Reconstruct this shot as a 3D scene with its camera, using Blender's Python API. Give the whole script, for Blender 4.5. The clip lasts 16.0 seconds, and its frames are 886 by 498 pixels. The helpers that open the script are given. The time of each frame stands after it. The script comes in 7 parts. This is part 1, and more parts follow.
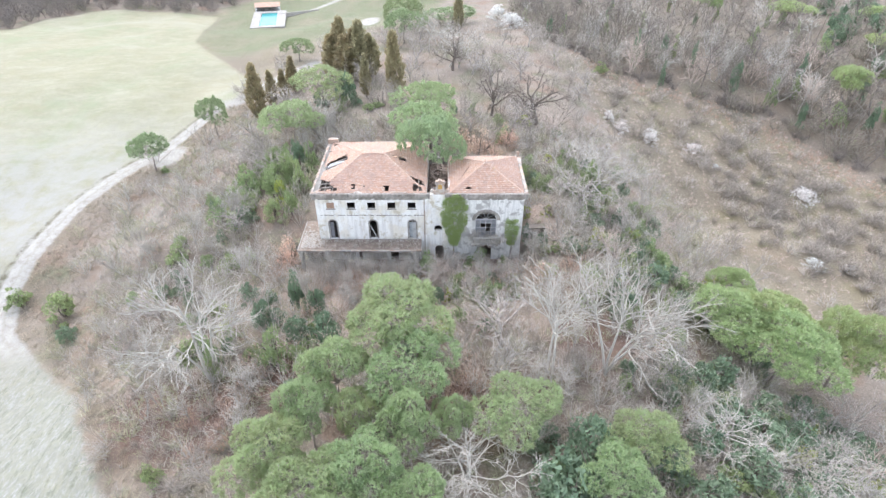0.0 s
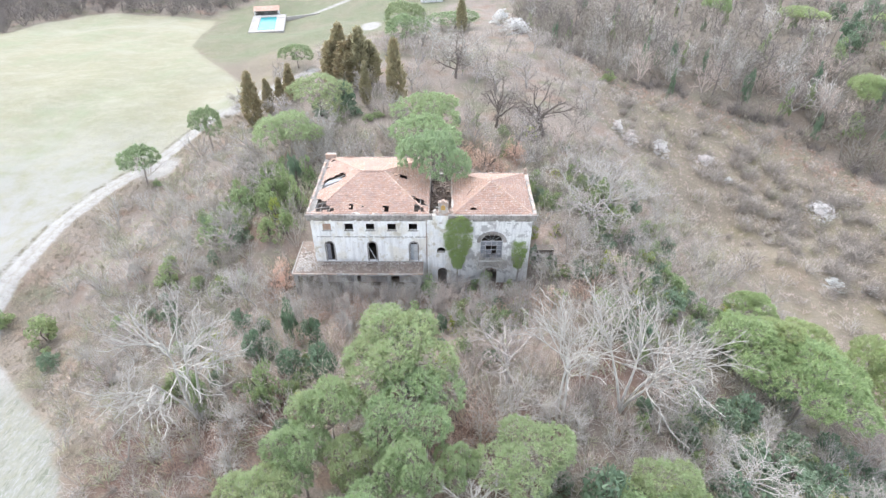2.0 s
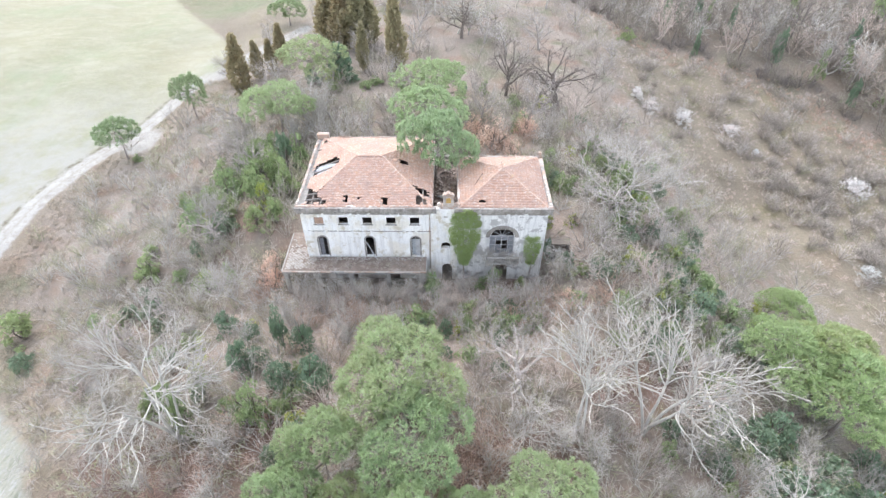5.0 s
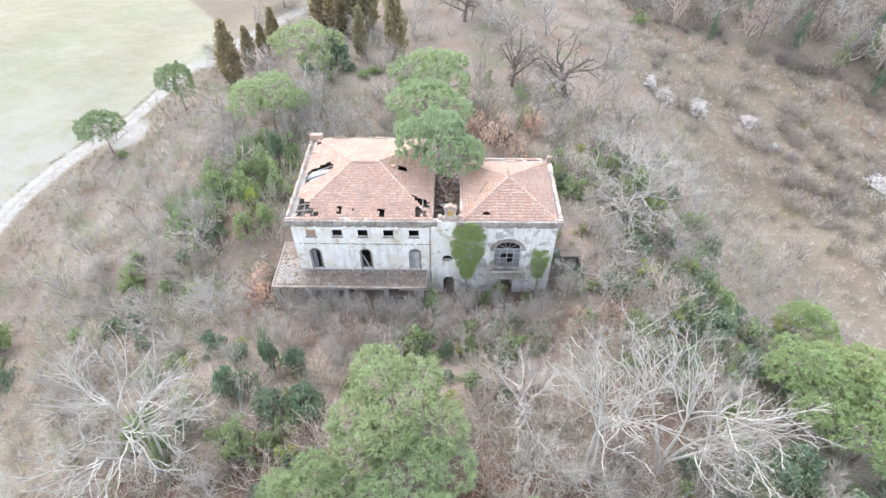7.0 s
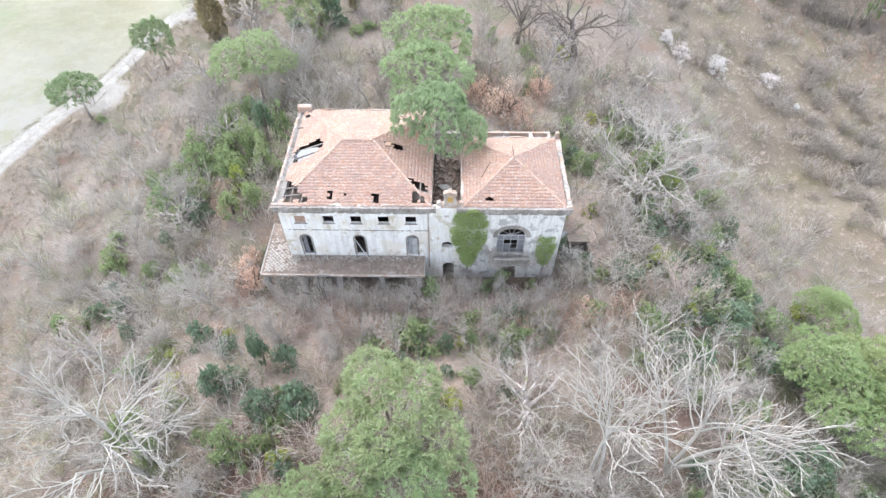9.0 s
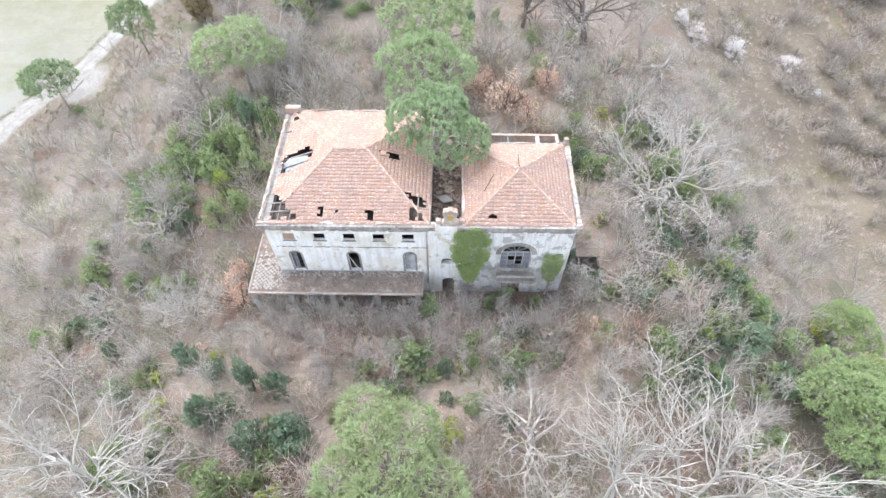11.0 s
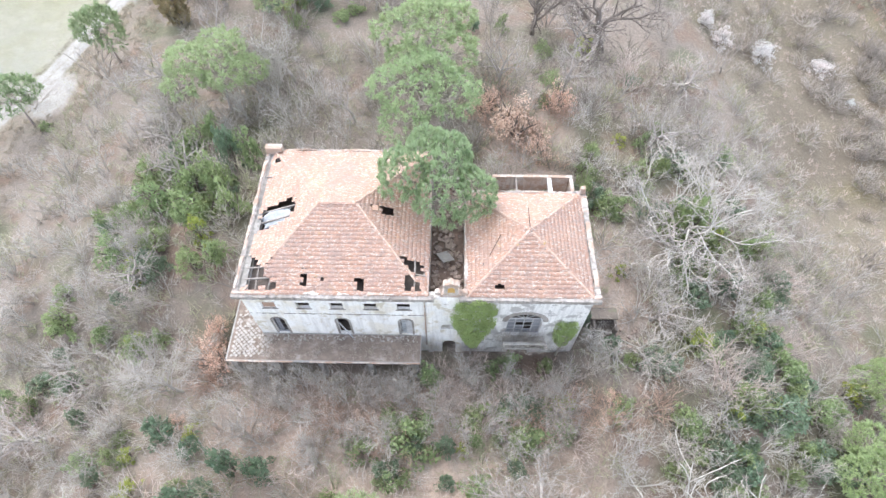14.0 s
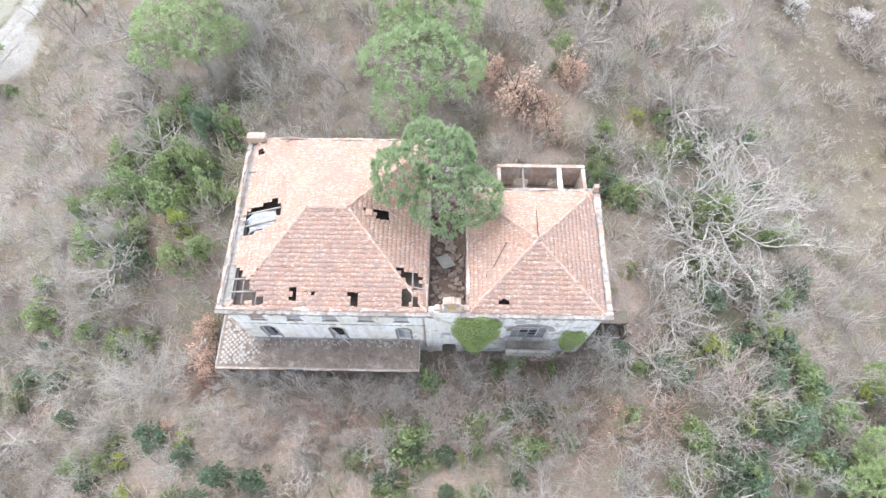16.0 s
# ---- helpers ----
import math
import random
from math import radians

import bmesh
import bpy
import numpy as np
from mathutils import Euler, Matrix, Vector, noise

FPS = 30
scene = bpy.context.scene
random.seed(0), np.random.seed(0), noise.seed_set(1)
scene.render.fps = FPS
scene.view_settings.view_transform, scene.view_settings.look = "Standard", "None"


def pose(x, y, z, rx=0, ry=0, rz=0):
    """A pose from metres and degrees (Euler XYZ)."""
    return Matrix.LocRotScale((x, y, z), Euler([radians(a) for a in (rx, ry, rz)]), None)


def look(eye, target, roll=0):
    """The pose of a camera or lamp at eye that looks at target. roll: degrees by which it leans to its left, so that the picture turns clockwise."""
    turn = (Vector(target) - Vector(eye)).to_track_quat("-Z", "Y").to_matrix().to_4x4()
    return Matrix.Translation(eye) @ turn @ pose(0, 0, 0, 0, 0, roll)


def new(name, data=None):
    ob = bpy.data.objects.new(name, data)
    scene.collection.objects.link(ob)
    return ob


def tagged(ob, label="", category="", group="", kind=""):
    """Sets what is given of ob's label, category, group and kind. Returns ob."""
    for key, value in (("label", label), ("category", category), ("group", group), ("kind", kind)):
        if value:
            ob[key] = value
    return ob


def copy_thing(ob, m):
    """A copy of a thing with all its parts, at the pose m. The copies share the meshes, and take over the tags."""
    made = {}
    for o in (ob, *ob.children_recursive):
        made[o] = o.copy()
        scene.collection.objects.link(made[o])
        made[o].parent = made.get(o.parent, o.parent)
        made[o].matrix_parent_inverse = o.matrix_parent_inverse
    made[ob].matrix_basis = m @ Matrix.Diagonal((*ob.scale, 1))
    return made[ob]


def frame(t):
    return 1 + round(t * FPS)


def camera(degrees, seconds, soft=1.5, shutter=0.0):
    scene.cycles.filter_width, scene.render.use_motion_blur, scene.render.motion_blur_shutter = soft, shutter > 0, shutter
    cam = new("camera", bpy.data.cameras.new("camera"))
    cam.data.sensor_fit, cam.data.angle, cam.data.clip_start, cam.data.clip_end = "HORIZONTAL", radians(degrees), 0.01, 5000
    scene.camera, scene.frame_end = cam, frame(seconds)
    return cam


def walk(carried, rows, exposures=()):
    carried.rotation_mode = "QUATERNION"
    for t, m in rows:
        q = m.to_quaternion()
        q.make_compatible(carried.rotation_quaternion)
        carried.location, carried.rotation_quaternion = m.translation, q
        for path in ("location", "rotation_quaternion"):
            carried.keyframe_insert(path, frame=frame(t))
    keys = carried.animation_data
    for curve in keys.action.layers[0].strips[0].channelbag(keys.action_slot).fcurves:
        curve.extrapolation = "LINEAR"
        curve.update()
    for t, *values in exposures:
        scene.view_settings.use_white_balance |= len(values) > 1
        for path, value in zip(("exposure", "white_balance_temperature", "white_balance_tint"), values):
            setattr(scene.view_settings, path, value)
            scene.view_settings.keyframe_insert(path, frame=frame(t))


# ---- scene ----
cam = camera(77.4, 16.0, soft=1.4)
METRES, EYE, TILT, LEAN, TURN = 55.0, 54.0, -37.0, 0.0, 0.0
ROWS = [
    (0.0, 0.0, 0.0, 0.0, 0.0, 0.0, -0.0),
    (0.5, -0.0004, 0.0157, 0.0139, 0.03, 0.0, -0.02),
    (1.0, -0.0015, 0.0365, 0.0302, 0.07, 0.03, -0.08),
    (1.5, -0.0028, 0.0575, 0.0435, 0.12, 0.07, -0.14),
    (2.0, -0.0048, 0.0841, 0.0581, 0.13, 0.11, -0.17),
    (2.5, -0.0062, 0.1083, 0.0708, 0.17, 0.08, -0.17),
    (3.0, -0.008, 0.1342, 0.0879, 0.2, -0.38, -0.17),
    (3.5, -0.0092, 0.1559, 0.1034, 0.26, -1.02, -0.2),
    (4.0, -0.0104, 0.1811, 0.1216, 0.32, -2.22, -0.21),
    (4.2, -0.0106, 0.1904, 0.1287, 0.34, -2.9, -0.22),
    (6.3, -0.0108, 0.2844, 0.2084, 0.54, -6.3, -0.29),
    (6.5, -0.0107, 0.2942, 0.2163, 0.56, -6.55, -0.3),
    (7.0, -0.0099, 0.32, 0.236, 0.66, -7.48, -0.39),
    (7.5, -0.0093, 0.3433, 0.2523, 0.73, -8.76, -0.43),
    (8.0, -0.0094, 0.3693, 0.2715, 0.72, -10.46, -0.42),
    (8.5, -0.0088, 0.3907, 0.2912, 0.74, -11.91, -0.41),
    (8.7, -0.0086, 0.3996, 0.2983, 0.74, -12.43, -0.41),
    (10.8, -0.0095, 0.5021, 0.3848, 0.77, -17.12, -0.45),
    (11.0, -0.0095, 0.5124, 0.3924, 0.77, -17.13, -0.45),
    (11.5, -0.0099, 0.5364, 0.4107, 0.78, -17.12, -0.46),
    (12.0, -0.011, 0.5654, 0.4315, 0.79, -17.13, -0.5),
    (12.5, -0.0113, 0.5908, 0.4498, 0.81, -17.26, -0.52),
    (13.0, -0.0111, 0.6212, 0.4706, 0.88, -17.7, -0.53),
    (13.5, -0.0122, 0.6478, 0.4906, 0.84, -18.8, -0.56),
    (14.0, -0.0116, 0.6772, 0.5127, 0.88, -20.38, -0.52),
    (14.5, -0.0118, 0.7036, 0.5325, 0.9, -22.12, -0.5),
    (15.0, -0.014, 0.7347, 0.5565, 0.86, -24.27, -0.55),
    (15.5, -0.0148, 0.7625, 0.5784, 0.83, -26.05, -0.56),
    (16.0, -0.0143, 0.7948, 0.6036, 0.89, -28.25, -0.54),
]

EXPOSURE = 1.69
walk(cam, [(t, pose(0, 0, EYE, TILT, LEAN, TURN) @ pose(METRES * x, METRES * y, METRES * z, 90 + pitch, roll, yaw)) for t, x, y, z, yaw, pitch, roll in ROWS],
     exposures=[(0.0, EXPOSURE - 0.07), (4.0, EXPOSURE - 0.07), (8.0, EXPOSURE - 0.03), (11.0, EXPOSURE - 0.01), (16.0, EXPOSURE)])

# ---------------------------------------------------------------- light
SUN_EL, SUN_AZ = 60.0, -35.0   # degrees; azimuth from +y towards +x
world = bpy.data.worlds.new("overcast_sky")
scene.world = world
world.use_nodes = True
wn, wl = world.node_tree.nodes, world.node_tree.links
sky = wn.new("ShaderNodeTexSky")
sky.sky_type, sky.sun_disc = "NISHITA", False
sky.sun_elevation, sky.sun_rotation = radians(SUN_EL), radians(SUN_AZ)
sky.air_density, sky.dust_density, sky.ozone_density = 1.0, 1.5, 1.0
grey = wn.new("ShaderNodeHueSaturation")
grey.inputs["Saturation"].default_value = 0.5
wl.new(sky.outputs[0], grey.inputs["Color"])
wl.new(grey.outputs[0], wn["Background"].inputs["Color"])
wn["Background"].inputs["Strength"].default_value = 0.193
sun = new("sun", bpy.data.lights.new("sun", "SUN"))
sun.data.energy, sun.data.angle, sun.data.color = 0.42, radians(60), (1.0, 0.97, 0.93)
sun.matrix_world = look((0, 0, 0), (-math.cos(radians(SUN_EL)) * math.sin(radians(SUN_AZ)),
                                    -math.cos(radians(SUN_EL)) * math.cos(radians(SUN_AZ)), -math.sin(radians(SUN_EL))))


# ---------------------------------------------------------------- materials
class Nodes:
    """A small builder for node materials."""

    def __init__(self, name):
        self.m = bpy.data.materials.new(name)
        self.m.use_nodes = True
        self.n, self.l = self.m.node_tree.nodes, self.m.node_tree.links
        self.bsdf = self.n["Principled BSDF"]
        self.geo = self.n.new("ShaderNodeNewGeometry")
        self.info = self.n.new("ShaderNodeObjectInfo")

    def put(self, socket, value):
        if isinstance(value, bpy.types.NodeSocket):
            self.l.new(value, socket)
        else:
            socket.default_value = value

    def noise(self, scale, detail=3.0, rough=0.55, stretch=(1, 1, 1), shift=0.0):
        mp = self.n.new("ShaderNodeMapping")
        mp.inputs["Scale"].default_value = stretch
        mp.inputs["Location"].default_value = (shift, shift * 0.7, shift * 1.3)
        self.l.new(self.geo.outputs["Position"], mp.inputs["Vector"])
        t = self.n.new("ShaderNodeTexNoise")
        t.inputs["Scale"].default_value, t.inputs["Detail"].default_value, t.inputs["Roughness"].default_value = scale, detail, rough
        self.l.new(mp.outputs[0], t.inputs["Vector"])
        return t.outputs["Fac"]

    def ramp(self, fac, a, b):
        r = self.n.new("ShaderNodeMapRange")
        r.inputs["From Min"].default_value, r.inputs["From Max"].default_value = a, b
        self.l.new(fac, r.inputs["Value"])
        return r.outputs["Result"]

    def math(self, op, a, b=0.0):
        q = self.n.new("ShaderNodeMath")
        q.operation = op
        self.put(q.inputs[0], a)
        self.put(q.inputs[1], b)
        return q.outputs[0]

    def mix(self, fac, a, b):
        q = self.n.new("ShaderNodeMix")
        q.data_type = "RGBA"
        self.put(q.inputs["Factor"], fac)
        self.put(q.inputs["A"], a if isinstance(a, bpy.types.NodeSocket) else (*a, 1))
        self.put(q.inputs["B"], b if isinstance(b, bpy.types.NodeSocket) else (*b, 1))
        return q.outputs["Result"]

    def attr(self, name):
        q = self.n.new("ShaderNodeAttribute")
        q.attribute_name = name
        return q.outputs["Fac"]

    def bump(self, height, strength=0.4, distance=0.05):
        q = self.n.new("ShaderNodeBump")
        q.inputs["Strength"].default_value, q.inputs["Distance"].default_value = strength, distance
        self.l.new(height, q.inputs["Height"])
        self.l.new(q.outputs[0], self.bsdf.inputs["Normal"])

    def done(self, colour, rough=0.85, metal=0.0):
        self.put(self.bsdf.inputs["Base Color"], colour)
        self.bsdf.inputs["Roughness"].default_value = rough
        self.bsdf.inputs["Metallic"].default_value = metal
        return self.m


def grained(name, light, dark, big=0.6, fine=6.0, rough=0.9, stain=None, stain_at=(0.55, 0.7), bump=0.3, stretch=(1, 1, 1), metal=0.0):
    """A surface with variation at two scales, and stains of their own shape."""
    k = Nodes(name)
    c = k.mix(k.ramp(k.noise(big, 4, stretch=stretch), 0.3, 0.7), light, dark)
    c = k.mix(k.math("MULTIPLY", k.ramp(k.noise(fine, 3, stretch=stretch, shift=3), 0.35, 0.75), 0.5), c, tuple(v * 0.55 for v in dark))
    if stain:
        c = k.mix(k.ramp(k.noise(big * 1.7, 6, 0.65, shift=11), *stain_at), c, stain)
    k.bump(k.noise(fine * 1.5, 3), bump)
    return k.done(c, rough, metal)


def foliage(name, light, dark, old=None, old_share=0.12, lucent=0.35):
    """Leaves or needles: each piece has its own tone, each plant a slightly different one, and light comes through."""
    k = Nodes(name)
    c = k.mix(k.geo.outputs["Random Per Island"], light, dark)
    c = k.mix(k.math("MULTIPLY", k.info.outputs["Random"], 0.45), c, tuple(0.5 * (a + b) * f for a, b, f in zip(light, dark, (1.15, 0.85, 0.8))))
    c = k.mix(k.ramp(k.noise(0.9, 3), 0.45, 0.6), c, k.mix(0.6, c, light))
    if old:
        c = k.mix(k.math("LESS_THAN", k.noise(2.3, 2, shift=5), 0.25 + old_share), c, old)
    k.done(c, 0.6)
    k.bsdf.inputs["Specular IOR Level"].default_value = 0.25
    tr = k.n.new("ShaderNodeBsdfTranslucent")
    k.put(tr.inputs["Color"], c)
    mx = k.n.new("ShaderNodeMixShader")
    mx.inputs[0].default_value = lucent
    k.l.new(k.bsdf.outputs[0], mx.inputs[1])
    k.l.new(tr.outputs[0], mx.inputs[2])
    k.l.new(mx.outputs[0], k.n["Material Output"].inputs["Surface"])
    return k.m


def bark(name, light, dark, moss=None):
    k = Nodes(name)
    c = k.mix(k.ramp(k.noise(1.1, 4), 0.35, 0.65), light, dark)
    c = k.mix(k.math("MULTIPLY", k.info.outputs["Random"], 0.5), c, tuple(v * 0.72 for v in dark))
    if moss:
        c = k.mix(k.ramp(k.noise(0.8, 3, shift=7), 0.58, 0.72), c, moss)
    k.bump(k.noise(9, 3), 0.4, 0.02)
    return k.done(c, 0.9)


def plaster(name, base, grime, bare, bare_at, streak):
    """Old lime plaster: rain streaks, grime, and patches where it has yellowed or fallen."""
    k = Nodes(name)
    c = k.mix(k.ramp(k.noise(0.35, 5, 0.6), 0.4, 0.7), base, tuple(v * 0.86 for v in base))
    c = k.mix(k.math("MULTIPLY", k.ramp(k.noise(0.45, 5, 0.6, shift=33), 0.48, 0.6), 0.55), c, bare)
    c = k.mix(k.math("MULTIPLY", k.ramp(k.noise(1.5, 6, 0.65, stretch=(1.8, 1.8, 0.16), shift=4), 0.47, 0.68), streak), c, grime)
    c = k.mix(k.math("MULTIPLY", k.ramp(k.noise(5.0, 5, 0.7, shift=9), 0.5, 0.72), 0.45), c, grime)
    c = k.mix(k.ramp(k.noise(0.6, 7, 0.66, shift=21), *bare_at), c, tuple(v * 0.8 for v in bare))
    k.bump(k.noise(7, 5), 0.4, 0.04)
    return k.done(c, 0.92)


M_PLASTER = plaster("white_plaster", (0.90, 0.88, 0.855), (0.46, 0.435, 0.415), (0.72, 0.645, 0.52), (0.555, 0.62), 0.42)
M_PLASTER_GREY = plaster("grey_plaster", (0.86, 0.84, 0.815), (0.42, 0.41, 0.40), (0.55, 0.525, 0.505), (0.52, 0.57), 0.55)
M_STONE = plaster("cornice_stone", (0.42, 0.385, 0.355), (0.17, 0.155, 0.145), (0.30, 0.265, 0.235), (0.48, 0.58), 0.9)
M_GRIME = plaster("mossy_stone", (0.40, 0.375, 0.345), (0.17, 0.165, 0.15), (0.30, 0.28, 0.25), (0.5, 0.6), 0.8)
M_RIM = plaster("parapet_mortar", (0.58, 0.52, 0.47), (0.30, 0.26, 0.235), (0.50, 0.36, 0.28), (0.46, 0.56), 0.85)
M_CAP = grained("lichened_cap_tile", (0.58, 0.42, 0.34), (0.44, 0.30, 0.235), 1.5, 9, stain=(0.64, 0.56, 0.49))
M_BRICK = grained("old_brick", (0.50, 0.33, 0.24), (0.36, 0.24, 0.18), 1.5, 9, stain=(0.5, 0.46, 0.4))
M_TIMBER = grained("grey_timber", (0.42, 0.38, 0.34), (0.22, 0.19, 0.17), 0.8, 8, stretch=(1, 1, 4))
M_FRAME = grained("peeling_white_frame", (0.60, 0.60, 0.60), (0.42, 0.41, 0.41), 2.0, 12)
M_SHUTTER = grained("grey_shutter", (0.34, 0.33, 0.35), (0.2, 0.2, 0.22), 2.0, 12)
M_IRON = grained("rusty_iron", (0.18, 0.12, 0.09), (0.08, 0.06, 0.05), 3, 15, rough=0.7, metal=0.4)
M_DARK = grained("dark_interior", (0.24, 0.20, 0.175), (0.13, 0.11, 0.095), 0.8, 5)
M_COURT = grained("court_dirt", (0.30, 0.21, 0.165), (0.17, 0.125, 0.10), 0.9, 4)
M_SHEET = grained("grey_sheet", (0.50, 0.52, 0.54), (0.36, 0.38, 0.40), 1.0, 4, rough=0.6)
M_PANE = grained("grey_pane", (0.30, 0.31, 0.33), (0.20, 0.20, 0.22), 1.0, 4, rough=0.45)
M_OCHRE = grained("ochre_plaster", (0.62, 0.40, 0.13), (0.5, 0.3, 0.1), 3, 12)
M_TERRACE = grained("terrace_dirt", (0.28, 0.222, 0.182), (0.19, 0.148, 0.12), 0.8, 3.5, stain=(0.35, 0.305, 0.27), stain_at=(0.54, 0.66), bump=0.8)
M_EARTH = grained("leafy_earth", (0.27, 0.225, 0.185), (0.18, 0.148, 0.12), 0.8, 5, stain=(0.2, 0.2, 0.13), bump=0.8)
M_PAVER = grained("pale_paver", (0.56, 0.52, 0.475), (0.40, 0.365, 0.33), 2, 14)
M_RUBBLE = grained("rubble", (0.46, 0.37, 0.31), (0.27, 0.21, 0.18), 1.2, 7)
M_CONCRETE = grained("old_concrete", (0.46, 0.44, 0.41), (0.32, 0.3, 0.28), 0.8, 7)

k = Nodes("roof_tile")
_c = k.mix(k.geo.outputs["Random Per Island"], (0.45, 0.268, 0.198), (0.385, 0.228, 0.17))
_c = k.mix(k.math("MULTIPLY", k.ramp(k.noise(0.45, 4), 0.4, 0.65), 0.6), _c, (0.51, 0.31, 0.225))
_c = k.mix(k.math("LESS_THAN", k.geo.outputs["Random Per Island"], 0.05), _c, (0.36, 0.23, 0.18))
_c = k.mix(k.math("MULTIPLY", k.ramp(k.noise(1.3, 6, 0.7, shift=6), 0.5, 0.7), 0.5), _c, (0.50, 0.38, 0.315))
_c = k.mix(k.math("MULTIPLY", k.ramp(k.noise(2.2, 7, 0.75, shift=15), 0.5, 0.66), 0.75), _c, (0.29, 0.24, 0.21))
_c = k.mix(k.ramp(k.noise(0.9, 5, 0.7, shift=31), 0.64, 0.72), _c, (0.55, 0.38, 0.12))
_c = k.mix(k.math("MULTIPLY", k.ramp(k.noise(4.5, 5, 0.75, stretch=(0.7, 1.6, 1.6), shift=44), 0.52, 0.60), 0.85), _c, (0.62, 0.525, 0.46))
_c = k.mix(k.math("MULTIPLY", k.ramp(k.noise(0.5, 7, 0.75, shift=52), 0.5, 0.62), 0.5), _c, (0.36, 0.255, 0.222))
k.bump(k.noise(14, 3), 0.3, 0.02)
M_TILE = k.done(_c, 0.9)

k = Nodes("ground")
litter = k.mix(k.ramp(k.noise(0.09, 5), 0.35, 0.65), (0.33, 0.28, 0.235), (0.26, 0.215, 0.18))
litter = k.mix(k.ramp(k.noise(0.16, 5, shift=9), 0.52, 0.64), litter, (0.275, 0.195, 0.148))
litter = k.mix(k.ramp(k.noise(0.13, 5, shift=19), 0.5, 0.66), litter, (0.17, 0.172, 0.105))
litter = k.mix(k.math("MULTIPLY", k.ramp(k.noise(2.2, 5, 0.7), 0.4, 0.75), 0.5), litter, (0.17, 0.135, 0.11))
straw = k.mix(k.ramp(k.noise(0.07, 5, shift=2), 0.4, 0.62), (0.262, 0.225, 0.165), (0.198, 0.164, 0.121))
straw = k.mix(k.ramp(k.noise(0.12, 5, shift=5), 0.55, 0.68), straw, (0.23, 0.2, 0.12))
straw = k.mix(k.math("MULTIPLY", k.ramp(k.noise(0.09, 6, 0.7, shift=140), 0.54, 0.68), 0.45), straw, (0.27, 0.19, 0.13))
straw = k.mix(k.math("MULTIPLY", k.ramp(k.noise(1.4, 5, 0.7), 0.45, 0.75), 0.5), straw, (0.2, 0.16, 0.12))
crop = k.mix(k.ramp(k.noise(0.03, 5, stretch=(1, 0.5, 1)), 0.35, 0.62), (0.30, 0.273, 0.185), (0.255, 0.252, 0.162))
crop = k.mix(k.ramp(k.noise(0.05, 4, shift=8, stretch=(0.6, 1, 1)), 0.5, 0.7), crop, (0.335, 0.32, 0.25))
crop = k.mix(k.math("MULTIPLY", k.ramp(k.noise(0.9, 5, 0.7), 0.5, 0.8), 0.4), crop, (0.38, 0.42, 0.25))
crop = k.mix(k.math("MULTIPLY", k.ramp(k.noise(0.11, 6, 0.7, stretch=(0.35, 1, 1), shift=80), 0.5, 0.72), 0.5), crop, (0.24, 0.25, 0.17))
crop = k.mix(k.math("MULTIPLY", k.ramp(k.noise(2.6, 5, 0.75, shift=85), 0.45, 0.8), 0.35), crop, (0.25, 0.235, 0.18))
crop = k.mix(k.math("MULTIPLY", k.ramp(k.noise(0.35, 8, 0.78, stretch=(0.5, 1, 1), shift=90), 0.44, 0.66), 0.55), crop, (0.375, 0.355, 0.275))
crop = k.mix(k.math("MULTIPLY", k.ramp(k.noise(0.06, 6, 0.7, shift=95), 0.52, 0.68), 0.6), crop, (0.235, 0.275, 0.165))
crop = k.mix(k.math("MULTIPLY", k.ramp(k.noise(0.7, 8, 0.8, shift=97), 0.5, 0.7), 0.4), crop, (0.205, 0.20, 0.14))
crop = k.mix(k.math("MULTIPLY", k.attr("pale"), k.ramp(k.noise(0.25, 5, 0.65, shift=70), 0.3, 0.6)), crop, (0.335, 0.327, 0.30))
crop = k.mix(k.math("MULTIPLY", k.attr("rough"), k.ramp(k.noise(0.8, 8, 0.8, shift=130), 0.3, 0.6)), crop, (0.24, 0.24, 0.205))
crop = k.mix(k.math("MULTIPLY", k.attr("rough"), k.ramp(k.noise(1.3, 8, 0.82, stretch=(1.6, 0.7, 1), shift=180), 0.5, 0.62)), crop, (0.345, 0.34, 0.325))
crop = k.mix(k.math("MULTIPLY", k.attr("rough"), k.math("MULTIPLY", k.ramp(k.noise(0.5, 8, 0.8, stretch=(1.8, 0.6, 1), shift=190), 0.52, 0.62), 0.7)), crop, (0.135, 0.15, 0.10))
chalk = k.mix(k.ramp(k.noise(0.5, 5, 0.7), 0.4, 0.7), (0.43, 0.41, 0.38), (0.33, 0.312, 0.285))
green = k.mix(k.ramp(k.noise(0.08, 5), 0.4, 0.65), (0.155, 0.185, 0.095), (0.215, 0.20, 0.13))
green = k.mix(k.math("MULTIPLY", k.ramp(k.noise(0.5, 8, 0.8, shift=160), 0.45, 0.65), 0.7), green, (0.24, 0.235, 0.15))
green = k.mix(k.math("MULTIPLY", k.ramp(k.noise(0.25, 7, 0.75, shift=165), 0.5, 0.66), 0.6), green, (0.11, 0.15, 0.07))
wob = k.math("MULTIPLY", k.math("SUBTRACT", k.noise(0.35, 4, shift=40), 0.5), 5.0)
wob2 = k.math("MULTIPLY", k.math("SUBTRACT", k.noise(0.8, 4, shift=50), 0.5), 2.0)
verge = k.math("SUBTRACT", k.math("ADD", k.attr("field"), 9.0), k.math("MULTIPLY", k.noise(0.12, 3, shift=60), 9.0))
